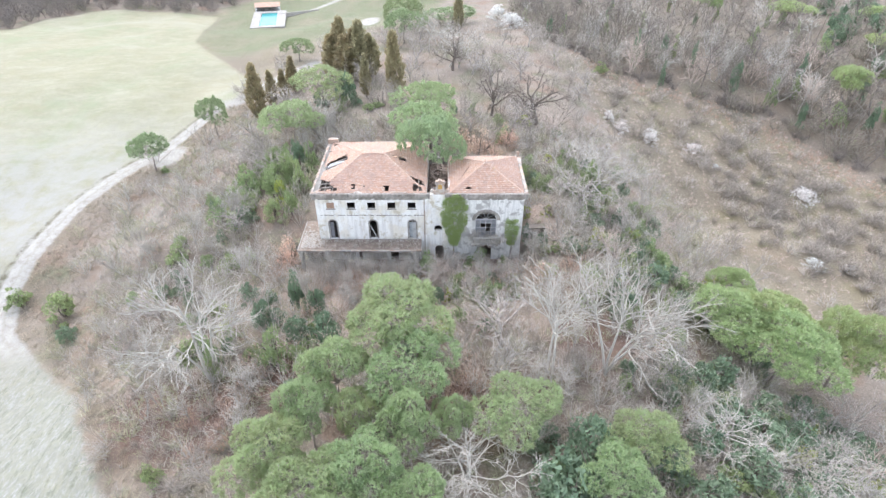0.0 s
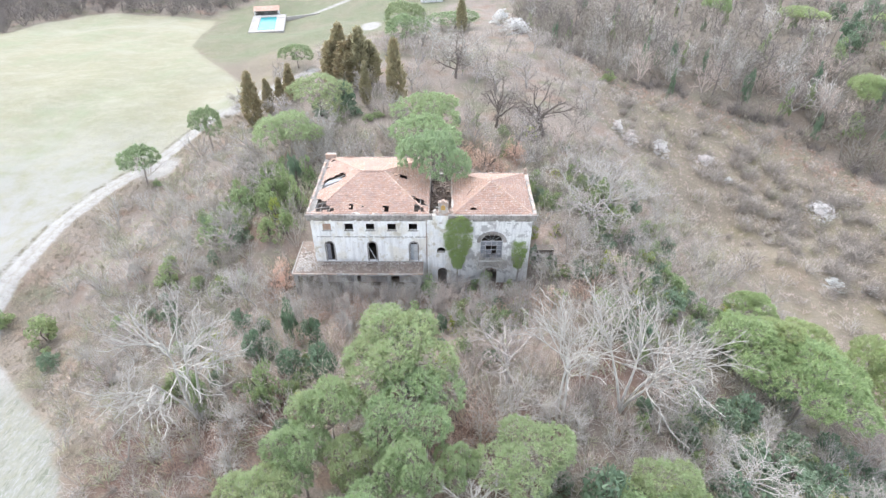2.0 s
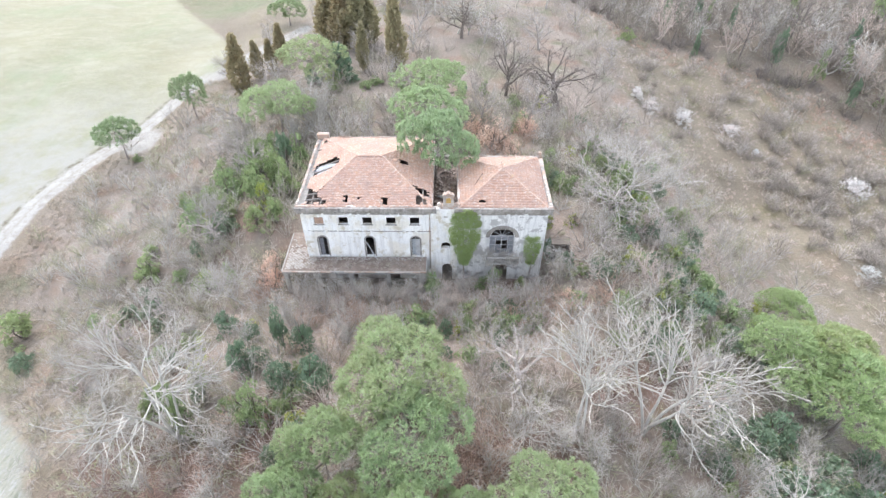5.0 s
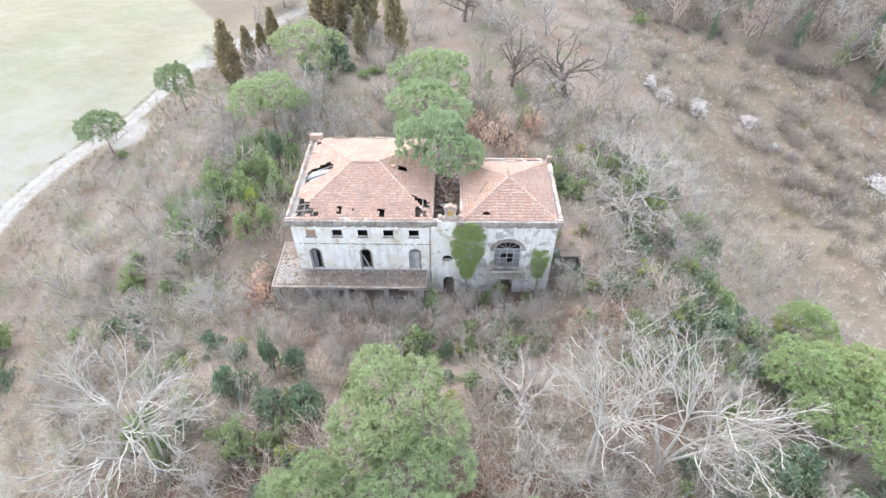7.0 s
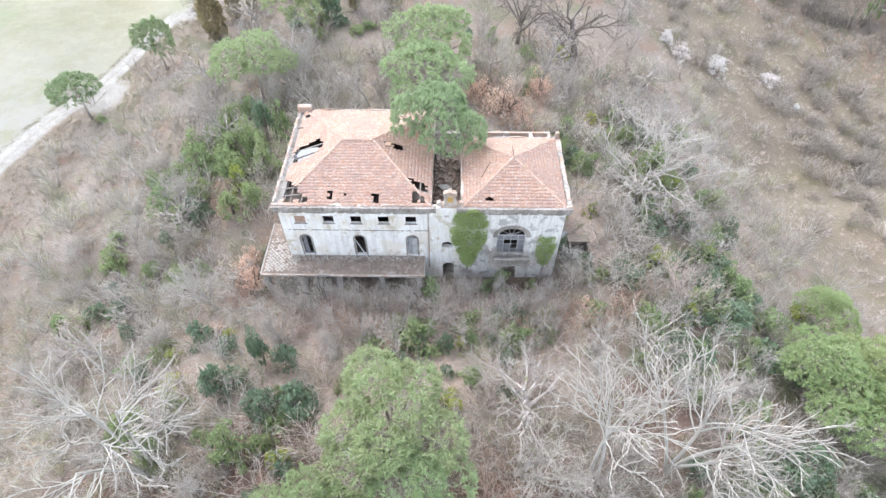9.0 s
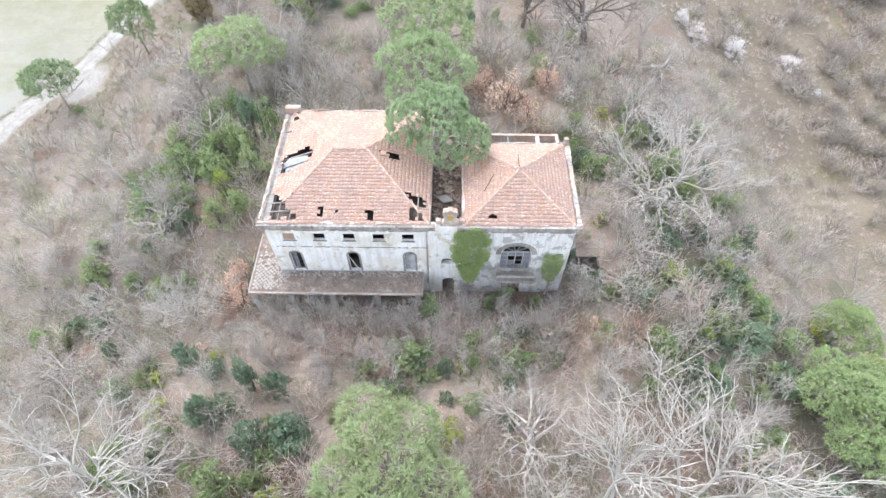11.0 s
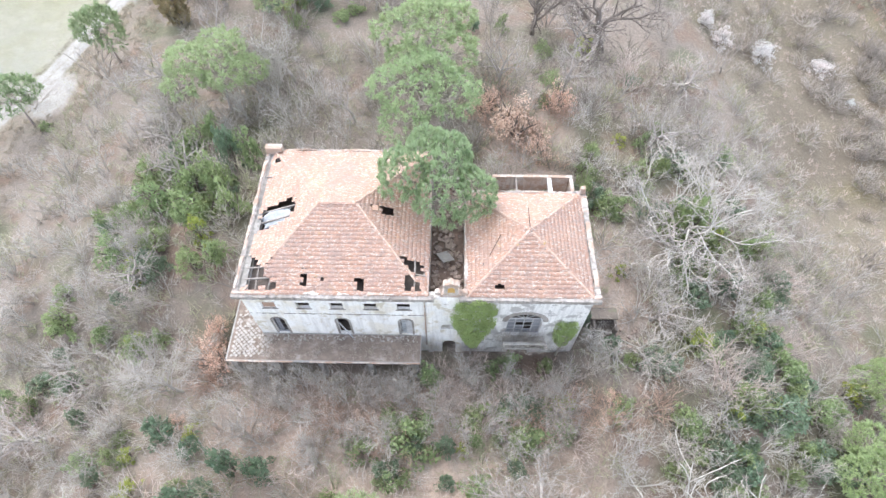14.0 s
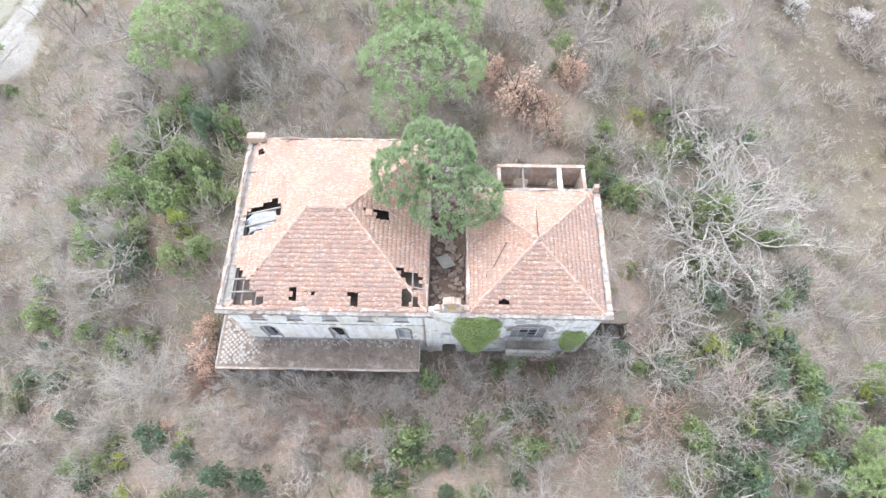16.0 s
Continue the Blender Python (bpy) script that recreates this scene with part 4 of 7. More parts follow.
# bell gable over the centre bay
gable = empty("bell_gable", -0.45, 68.9, 12.3)
under(gable)
gable["label"] = "small curved bell gable with an ochre niche"
inv = Matrix.Translation((0.45, -68.9, -12.3))
outline = [(-1.4, 12.1), (-1.34, 12.5), (-1.06, 12.66), (-1.0, 13.7), (-1.13, 13.84), (-1.11, 14.1), (-0.95, 14.24), (-0.72, 14.2), (-0.56, 14.4), (-0.42, 14.42)]
outline += [(-0.84 - x, z) for x, z in outline[::-1]]
niche = [(-0.72, 13.0), (-0.72, 13.5)] + [(-0.42 - 0.3 * math.cos(a), 13.5 + 0.28 * math.sin(a)) for a in np.linspace(0.3, math.pi - 0.3, 6)] + [(-0.12, 13.5), (-0.12, 13.0)]
bm = bmesh.new()
f0 = bm.faces.new([bm.verts.new((x, MY0 + 0.0, z)) for x, z in outline])
geo = bmesh.ops.extrude_face_region(bm, geom=[f0])
bmesh.ops.translate(bm, verts=[v for v in geo["geom"] if isinstance(v, bmesh.types.BMVert)], vec=(0, 0.55, 0))
bmesh.ops.triangulate(bm, faces=bm.faces[:])
on(inv, gable, part("gable_wall", bm, M_RIM))
bm = bmesh.new()
f0 = bm.faces.new([bm.verts.new((x, MY0 - 0.03, z)) for x, z in niche])
geo = bmesh.ops.extrude_face_region(bm, geom=[f0])
bmesh.ops.translate(bm, verts=[v for v in geo["geom"] if isinstance(v, bmesh.types.BMVert)], vec=(0, 0.06, 0))
on(inv, gable, part("niche", bm, M_OCHRE, None, "ochre plastered niche"))
for s in (-1.55, 0.7):
    bm = bmesh.new()
    bmesh.ops.create_cone(bm, cap_ends=True, segments=12, radius1=0.28, radius2=0.28, depth=0.4, matrix=pose(s, MY0 + 0.25, 12.6, 90, 0, 0))
    on(inv, gable, part("scroll", bm, M_RIM))

# downpipe beside the centre bay
bm = bmesh.new()
bmesh.ops.create_cone(bm, cap_ends=True, segments=10, radius1=0.07, radius2=0.07, depth=9.4, matrix=Matrix.Translation((-2.75, MY0 - 0.12, 6.9)))
under(part("downpipe", bm, M_RIM, None, "pale drainpipe"))
under(box_part("pilaster", (-2.62, -2.1, MY0 - 0.14, MY0 - 0.002, -0.5, 11.5), M_PLASTER, None, "flat pilaster strip"))

# ---- the open court between the blocks: fallen roof
court = under(box_part("court_floor", (MX1, RX0, MY0 + 0.6, 84.0, 8.9, 9.35), M_COURT, None, "littered floor of the roofless court"))
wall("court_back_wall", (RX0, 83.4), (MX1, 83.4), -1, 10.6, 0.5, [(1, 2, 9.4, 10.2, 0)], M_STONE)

# roofless room behind the side block
BX0, BX1, BY0, BY1, BZ = 3.75, 12.0, RY1, 84.3, 9.9   # its floor lies deep in shade
wall("back_room_wall", (BX1, BY0 + 0.004), (BX1, BY1 - 0.4), 2, BZ, 0.32, [(1.2, 2.4, 5, 7.4, 0)], M_RIM, "roofless back room wall")
wall("back_room_wall", (BX1, BY1), (BX0, BY1), 2, BZ, 0.32, [(1.6, 3, 5, 8, 0.4), (5, 6.4, 5, 8, 0.4)], M_RIM, "roofless back room wall")
wall("back_room_wall", (BX0, BY1 - 0.4), (BX0, BY0 + 0.004), 2, BZ, 0.32, [], M_RIM, "roofless back room wall")
under(box_part("floor_slab", (BX0 + 0.4, BX1 - 0.4, BY0, BY1 - 0.4, 6.3, 6.8), M_COURT, None, "rubble floor of the roofless room"))
beam("cross_beam", (9.6, BY0, 9.7), (9.6, BY1 - 0.2, 9.7), 0.45, 0.35, M_PLASTER_GREY, "pale plastered cross beam")
beam("cross_beam", (6.2, BY0, 9.62), (6.2, BY1 - 0.2, 9.62), 0.18, 0.2, M_TIMBER, "grey timber cross beam")
beam("wall_plate", (BX0, BY0 + 0.25, 9.95), (BX1, BY0 + 0.25, 9.95), 0.3, 0.12, M_RIM)

# ---- terrace on piers along the front and round one corner
TX0, TX1, TY0, TZ = -21.75, -3.2, 65.75, 4.2
terrace = empty("terrace", -12, 67, 0)
under(terrace)
terrace["label"] = "dirt-covered terrace on masonry piers with broken pale paving"
inv = Matrix.Translation((12, -67, 0))


def terrace_top(name, x0, x1, y0, y1, seed):
    rng = np.random.default_rng(seed)
    xs, ys = np.linspace(x0, x1, max(3, int((x1 - x0) / 0.35))), np.linspace(y0, y1, max(3, int((y1 - y0) / 0.35)))
    X, Y = np.meshgrid(xs, ys)
    Z = TZ + rng.uniform(-0.01, 0.05, X.shape)
    ii = np.arange(X.size).reshape(X.shape)
    f = np.stack([ii[:-1, :-1].ravel(), ii[:-1, 1:].ravel(), ii[1:, 1:].ravel(), ii[1:, :-1].ravel()], 1)
    return on(inv, terrace, link(name, mesh_np(name, np.stack([X.ravel(), Y.ravel(), Z.ravel()], 1), f), M_TERRACE))


on(inv, terrace, box_part("slab", (TX0, TX1, TY0, MY0 - 0.004, TZ - 0.35, TZ - 0.03), M_CONCRETE, None, bevel=0.03))
on(inv, terrace, box_part("slab", (TX0, MX0 - 0.004, MY0 + 0.004, 73.5, TZ - 0.35, TZ - 0.03), M_CONCRETE, None, bevel=0.03))
terrace_top("earth_cover", TX0 + 0.12, TX1 - 0.1, TY0 + 0.14, MY0 - 0.15, 1)
terrace_top("earth_cover", TX0 + 0.12, MX0 - 0.02, MY0 - 0.15, 73.4, 2)
rng = random.Random(15)
x = TX0
while x < TX1 - 0.4:
    length = min(rng.uniform(0.7, 2.2), TX1 - x)
    if rng.random() < 0.86:
        on(inv, terrace, box_part("kerb", (x + 0.02, x + length - 0.02, TY0 - 0.05 - rng.uniform(0, 0.04), TY0 + 0.08, TZ - 0.12 - rng.uniform(0, 0.05), TZ + rng.uniform(0.0, 0.07)), M_RIM, None, bevel=0.025, turn=pose(0, 0, 0, 0, rng.gauss(0, 0.6), rng.gauss(0, 0.6))))
    x += length
on(inv, terrace, box_part("kerb", (TX0 - 0.05, TX0 + 0.1, TY0 + 0.14, 73.5, TZ - 0.12, TZ + 0.03), M_CONCRETE, None, bevel=0.03))
for x in (-21.3, -17.3, -12.9, -8.1, -3.8):
    on(inv, terrace, box_part("pier", (x - 0.28, x + 0.28, TY0 + 0.15, TY0 + 0.7, -1.2, TZ - 0.35), M_CONCRETE, None, bevel=0.03))
for y in (70.0, 73.0):
    on(inv, terrace, box_part("pier", (TX0 + 0.1, TX0 + 0.6, y - 0.25, y + 0.25, -2.5, TZ - 0.35), M_CONCRETE, None, bevel=0.03))
# what is left of the lattice paving
rng = random.Random(3)
bm = bmesh.new()
box(bm, -0.125, 0.125, -0.125, 0.125, 0.0, 0.045, bevel=0.012)
paver = part("paver", bm, M_PAVER)
cells = []
for i in range(-2, 22):
    for j in range(-2, 34):
        x, y = -21.5 + 0.235 * i, 66.0 + 0.235 * j
        if (i + j) % 2 or x < TX0 + 0.3 or y < TY0 + 0.35 or (x > MX0 - 0.25 and y > MY0 - 0.3) or y > 72.6:
            continue
        d = max(abs(x + 20.6) / 1.9, abs(y - 67.5) / 2.6)
        if rng.random() < 1.12 - 0.62 * d:
            cells.append((x, y))
for idx, (x, y) in enumerate(cells):
    ob = paver if idx == 0 else paver.copy()
    if idx:
        scene.collection.objects.link(ob)
    on(inv, terrace, ob)
    ob.matrix_basis = pose(x, y, TZ + 0.05 + rng.uniform(0, 0.03), rng.gauss(0, 4), rng.gauss(0, 4), 45 + rng.gauss(0, 5))


# ---------------------------------------------------------------- loose things about the villa
def stones(name, count, area, z, size, seed, material=M_RUBBLE):
    """A heap of broken masonry, one joined mesh of rough blocks."""
    rng = random.Random(seed)
    bm = bmesh.new()
    x0, x1, y0, y1 = area
    for _ in range(count):
        s = size * rng.uniform(0.4, 1.3)
        x, y = rng.uniform(x0, x1), rng.uniform(y0, y1)
        zz = (z if z is not None else gz(x, y)) + s * 0.2
        turn = pose(0, 0, 0, rng.uniform(-30, 30), rng.uniform(-30, 30), rng.uniform(0, 180))
        box(bm, x - s / 2, x + s / 2, y - s * 0.35, y + s * 0.35, zz - s * 0.22, zz + s * 0.22, turn=turn)
    return part(name, bm, material)


tagged(stones("rubble_heap", 260, (-2.2, 0.6, 69.6, 83), 9.42, 0.42, 5), "heap of fallen tiles and masonry in the roofless court", "rubble", kind="stuff")
tagged(stones("rubble_heap", 60, (13, 20, 65, 70), None, 0.4, 8), "pale broken masonry in the undergrowth", "rubble", kind="stuff")
tagged(stones("plaster_crumbs", 170, (-18.5, -3.6, 67.9, 68.55), TZ + 0.04, 0.16, 6, M_PAVER), "pale plaster crumbs fallen along the foot of the wall", "rubble", kind="stuff")
tagged(stones("plaster_crumbs", 70, (-21.4, -18.9, 66.2, 72.5), TZ + 0.04, 0.2, 7, M_PAVER), "broken pale paving scattered on the terrace", "rubble", kind="stuff")
tagged(box_part("fallen_slab", (-1.6, -0.4, 73.3, 74.9, 9.9, 10.0), M_CONCRETE, None, turn=pose(0, 0, 0, -20, 12, 25), bevel=0.03), "tilted grey concrete slab lying on the rubble", "slab")


# ---------------------------------------------------------------- trees and undergrowth
def unit(v):
    return v / (np.linalg.norm(v) + 1e-9)


def branches(rng, stems, levels, up=0.06, wander=0.14, bare=0.35, taper=0.55, thin=0.68, away=0.0):
    """A branching skeleton. stems: (base, way, length, radius); levels: (count, least angle, most angle, length ratio, segments) for each order
    of branches, the first row for the stems themselves; away bends the first limbs outwards from the foot. Returns rows of two ends, two radii and the order."""
    segs, stack = [], [(np.array(p, dtype=float), unit(np.array(d, dtype=float)), length, r, 0) for p, d, length, r in stems]
    while stack:
        p, d, length, r, lev = stack.pop()
        n = levels[lev][4]
        last = lev + 1 == len(levels)
        pts, ways, rad = [p], [d], [r]
        for i in range(n):
            d = unit(d + rng.normal(0, wander * (0.3 if away and lev == 0 else 1), 3) + np.array((0, 0, up)))
            p = p + d * length / n
            pts.append(p)
            ways.append(d)
            rad.append(r * (1 - (0.85 if last else taper) * (i + 1) / n))
            segs.append((*pts[-2], *pts[-1], rad[-2], rad[-1], lev))
        if not last:
            count, a0, a1, ratio, _ = levels[lev + 1]
            turn = rng.uniform(0, 6.28)
            for c in range(count):
                f = (bare if lev == 0 else 0.25) + (1 - (bare if lev == 0 else 0.25)) * (c + rng.uniform(0.2, 1)) / count
                g = min(f, 0.999) * n
                j = int(g)
                q = pts[j] + (pts[j + 1] - pts[j]) * (g - j)
                rr = rad[j] + (rad[j + 1] - rad[j]) * (g - j)
                w = ways[j + 1]
                e1 = unit(np.cross(w, (0.31, 0.5, 0.81)))
                e2 = np.cross(w, e1)
                turn += 2.4 + rng.uniform(-0.5, 0.5)
                a = math.radians(rng.uniform(a0, a1))
                nd = unit(w * math.cos(a) + (e1 * math.cos(turn) + e2 * math.sin(turn)) * math.sin(a))
                if away and lev == 0:
                    nd = unit(nd + unit(np.array((w[0], w[1], 0.0))) * away - np.array((0, 0, away * 0.42)))
                stack.append((q, nd, length * ratio * rng.uniform(0.7, 1.2) * (1.15 - 0.4 * f), rr * thin, lev + 1))
    return np.array(segs)


def tubes(segs, least=0.0):
    """Tapered limbs round a skeleton: six sides for the thick ones, three for the twigs, which end in a point. Returns vertices and triangles."""
    out_v, out_f, base = [], [], 0
    for sides, pick in ((6, segs[:, 6] > 0.07), (3, segs[:, 6] <= 0.07)):
        s = segs[pick]
        if not len(s):
            continue
        d = s[:, 3:6] - s[:, :3]
        d /= np.linalg.norm(d, axis=1, keepdims=True) + 1e-9
        e1 = np.cross(d, np.array((0.31, 0.5, 0.81)))
        e1 /= np.linalg.norm(e1, axis=1, keepdims=True) + 1e-9
        e2 = np.cross(d, e1)
        a = np.arange(sides) * 2 * np.pi / sides
        rim_ = e1[:, None] * np.cos(a)[None, :, None] + e2[:, None] * np.sin(a)[None, :, None]
        r0, r1 = np.maximum(s[:, 6], least), np.maximum(s[:, 7], least * 0.5)
        v = np.concatenate([s[:, None, :3] + rim_ * r0[:, None, None], s[:, None, 3:6] + rim_ * r1[:, None, None]], 1)
        i = np.arange(sides)
        jj = (i + 1) % sides
        f = np.concatenate([np.stack([i, jj, sides + jj], 1), np.stack([i, sides + jj, sides + i], 1)])
        out_v.append(v.reshape(-1, 3))
        out_f.append((np.arange(len(s))[:, None, None] * 2 * sides + f[None] + base).reshape(-1, 3))
        base += len(s) * 2 * sides
    return np.concatenate(out_v), np.concatenate(out_f)


def spikes(segs, least):
    """The finest twigs as three-sided points."""
    d = segs[:, 3:6] - segs[:, :3]
    d /= np.linalg.norm(d, axis=1, keepdims=True) + 1e-9
    e1 = np.cross(d, np.array((0.31, 0.5, 0.81)))
    e1 /= np.linalg.norm(e1, axis=1, keepdims=True) + 1e-9
    e2 = np.cross(d, e1)
    a = np.arange(3) * 2 * np.pi / 3
    ring_ = segs[:, None, :3] + (e1[:, None] * np.cos(a)[None, :, None] + e2[:, None] * np.sin(a)[None, :, None]) * np.maximum(segs[:, 6], least)[:, None, None]
    v = np.concatenate([ring_, segs[:, None, 3:6]], 1)
    f = np.array([[0, 1, 3], [1, 2, 3], [2, 0, 3]])
    return v.reshape(-1, 3), (np.arange(len(segs))[:, None, None] * 4 + f[None]).reshape(-1, 3)


def leaves(rng, centres, radii, per, size, outward=0.6, low=-0.5, slim=0.55):
    """Clumps of small pointed leaves over the shells of ellipsoids. Returns vertices and triangles."""
    centres, radii = np.asarray(centres, dtype=float), np.asarray(radii, dtype=float)
    m = len(centres) * per
    c, r = np.repeat(centres, per, 0), np.repeat(radii, per, 0)
    z = rng.uniform(low, 1, m)
    a = rng.uniform(0, 2 * np.pi, m)
    h = np.sqrt(1 - np.minimum(z * z, 1))
    d = np.stack([h * np.cos(a), h * np.sin(a), z], 1)
    p = c + d * r * rng.uniform(0.6, 1.08, (m, 1))
    n = d * outward + rng.normal(0, 1, (m, 3)) * (1 - outward) * 0.8
    n /= np.linalg.norm(n, axis=1, keepdims=True)
    t = np.cross(n, rng.normal(0, 1, (m, 3)))
    t /= np.linalg.norm(t, axis=1, keepdims=True) + 1e-9
    b = np.cross(n, t)
    s = size * rng.uniform(0.6, 1.35, (m, 1))
    v = np.stack([p - t * s + b * s * slim, p - t * s - b * s * slim, p + t * s + n * s * 0.2], 1)
    return v.reshape(-1, 3), np.arange(m * 3).reshape(-1, 3)


def tufts(rng, centres, aims, per, length, width, splay):
    """Brushes of narrow needles, each springing from a centre about the way it aims. Returns vertices and quads."""
    centres, aims = np.asarray(centres, dtype=float), np.asarray(aims, dtype=float)
    m = len(centres) * per
    d = np.repeat(aims, per, 0) + rng.normal(0, splay, (m, 3))
    d /= np.linalg.norm(d, axis=1, keepdims=True) + 1e-9
    p = np.repeat(centres, per, 0) + rng.normal(0, length * 0.22, (m, 3))
    s = length * rng.uniform(0.6, 1.25, (m, 1))
    side = np.cross(d, rng.normal(0, 1, (m, 3)))
    side /= np.linalg.norm(side, axis=1, keepdims=True) + 1e-9
    side = side * width * rng.uniform(0.7, 1.3, (m, 1))
    v = np.stack([p, p + d * s * 0.55 + side, p + d * s, p + d * s * 0.55 - side], 1)
    return v.reshape(-1, 3), np.arange(m * 4).reshape(-1, 4)


def tree_thing(name, pieces):
    """An Empty with mesh parts: (name, vertices, faces, material)."""
    thing = empty(name)
    for nm, v, f, mt in pieces:
        link(nm, mesh_np(nm, v, f), mt, thing)
    return thing


MODELS = {}


def plant(kind, x, y, width, height, rot=None, label="", category="tree", group="", sink=0.1, z=None):
    """Sets out one plant of a kind, at the given spread and height over the ground."""
    models = MODELS[kind]
    count = models[0]["n"]
    mdl = models[count % len(models)]
    models[0]["n"] = count + 1
    if rot is None:
        rot = (count * 137.5) % 360
    sx = width / mdl["w"]
    m = pose(x, y, (gz(x, y) if z is None else z) - sink, 0, 0, rot) @ Matrix.Diagonal((sx, sx, height / mdl["h"], 1))
    if mdl["free"]:
        ob = mdl["ob"]
        mdl["free"] = False
        ob.matrix_basis = m
    else:
        ob = copy_thing(mdl["ob"], m @ Matrix.Diagonal([1 / q for q in mdl["ob"].scale] + [1]))
    return tagged(ob, label, category, group)


def model(kind, thing, width, height):
    MODELS.setdefault(kind, []).append({"ob": thing, "w": width, "h": height, "n": 0, "free": True})


def pine_model(seed, domes, puffs, per, needle, depth=1.7, swell=0.40, reach=0.62, flat=0.62, material=M_NEEDLE, gap=0.1):
    """A stone pine: a bare trunk forking into limbs, each carrying a rounded dome of small needle puffs, grey twigs between."""
    rng = np.random.default_rng(seed)
    R, heads = 5.0, []
    for i in range(domes):
        q = math.sqrt((i + 0.3) / domes) * reach / 0.8 if domes > 1 else 0.0
        a = i * 2.399 + rng.uniform(-0.3, 0.3)
        wide = R * swell * rng.uniform(0.82, 1.15)
        heads.append((R * q * math.cos(a), R * q * math.sin(a), 9.3 - wide * flat - depth * q * q / 0.5 + rng.uniform(-0.4, 0.4), wide))
    cs, ds = [], []
    for n, (hx, hy, hz, wide) in enumerate(heads):
        turn = rng.uniform(0, 6.28)
        for i in range(puffs):
            u = 1 - 1.35 * (i + 0.5) / puffs
            a = turn + i * 2.39996 + rng.uniform(-0.3, 0.3)
            h = math.sqrt(max(0.0, 1 - u * u))
            d = np.array((h * math.cos(a), h * math.sin(a), u + rng.uniform(-0.06, 0.06)))
            c = np.array((hx, hy, hz)) + d * np.array((wide, wide, wide * flat)) * rng.uniform(0.80, 1.06)
            buried = any(m != n and ((c[0] - ox) ** 2 + (c[1] - oy) ** 2) / (ow * 0.86) ** 2 + ((c[2] - oz) / (ow * flat * 0.86)) ** 2 < 1 for m, (ox, oy, oz, ow) in enumerate(heads))
            if not buried and rng.random() > gap:
                cs.append(c)
                ds.append(d * 0.5 + np.array((0, 0, 0.45)))
    # needles spring from the heart of each puff and stand out all round its upper side
    m = len(cs) * per
    size = np.repeat(rng.uniform(0.75, 1.3, len(cs)), per)[:, None]
    way = np.repeat(np.array(ds), per, 0) * 1.1 + rng.normal(0, 0.8, (m, 3))
    way /= np.linalg.norm(way, axis=1, keepdims=True)
    root = np.repeat(np.array(cs), per, 0) + way * needle * size * rng.uniform(0.1, 0.9, (m, 1))
    side = np.cross(way, rng.normal(0, 1, (m, 3)))
    side *= needle * 0.16 * size / (np.linalg.norm(side, axis=1, keepdims=True) + 1e-9)
    v = np.stack([root - side, root + side, root + way * needle * size * rng.uniform(0.7, 1.2, (m, 1))], 1).reshape(-1, 3)
    f = np.arange(m * 3).reshape(-1, 3)
    segs = branches(rng, [((0, 0, -0.3), (0.05, 0.03, 1), 5.4, 0.26)], [(1, 0, 0, 1, 4)], wander=0.05)
    top = segs[-1][3:6]
    limbs = []
    for hx, hy, hz, wide in heads:
        c = np.array((hx, hy, hz - wide * flat * 0.2))
        midp = (top + c) / 2 + np.array((0, 0, -0.4)) + rng.normal(0, 0.2, 3)
        limbs += [(*top, *midp, 0.12, 0.085, 1), (*midp, *c, 0.085, 0.045, 1)]
        for _ in range(14):
            a, q = rng.uniform(0, 6.28), wide * rng.uniform(0.55, 0.95)
            limbs.append((*c, *(c + np.array((q * math.cos(a), q * math.sin(a), rng.uniform(-0.35, 0.5) * wide * flat))), 0.04, 0.014, 2))
    tv, tf = tubes(np.concatenate([segs, np.array(limbs)]))
    return tree_thing("stone_pine", [("trunk", tv, tf, M_PINE_BARK), ("crown", v, f, material)])


for sd in (11, 12, 13):
    model("pine", pine_model(sd, 8, 118, 29, 0.285, 1.5, 0.38, 0.60, 0.66, M_NEEDLE, 0.05), 9.4, 9.7)
for sd in (14, 15):
    model("far_pine", pine_model(sd, 5, 70, 28, 0.52, 1.7, 0.52, 0.40, 0.92, M_DEEP_NEEDLE, 0.02), 9.6, 9.7)
for sd in (9, 10):
    model("slope_pine", pine_model(sd, 9, 118, 29, 0.285, 1.9, 0.36, 0.62, 0.60, M_BRIGHT_NEEDLE, 0.05), 9.4, 9.7)
model("wood_pine", pine_model(19, 7, 60, 30, 0.5, 1.2, 0.42, 0.6, 0.5, M_BRIGHT_NEEDLE, 0.02), 9.6, 9.7)
for sd in (17, 18):
    model("dome_pine", pine_model(sd, 8, 84, 38, 0.29, 1.9, 0.42, 0.6, 0.72), 9.6, 9.7)
model("court_pine", pine_model(16, 7, 180, 62, 0.20, 1.5, 0.42, 0.52, 0.70, M_SOFT_NEEDLE, 0.03), 9.8, 9.7)


def bare_model(name, seed, levels, stems, material, least, wander=0.14, thin=0.68, up=0.06, bare=0.35, twigs=None):
    rng = np.random.default_rng(seed)
    segs = branches(rng, stems, levels, up=up, wander=wander, thin=thin, bare=bare)
    lev = segs[:, 8]
    top, spread = segs[:, 5].max(), np.percentile(np.hypot(segs[:, 3], segs[:, 4]), 86) * 2
    fine = segs[lev == lev.max()]
    limb = segs[lev < lev.max()]
    v, f = tubes(limb, least)
    v2, f2 = spikes(fine, least)
    thing = tree_thing(name, [("trunk", v, f, material), ("crown", v2, f2, twigs or material)])
    tagged(thing.children[1], kind="stuff")
    return thing, spread, top


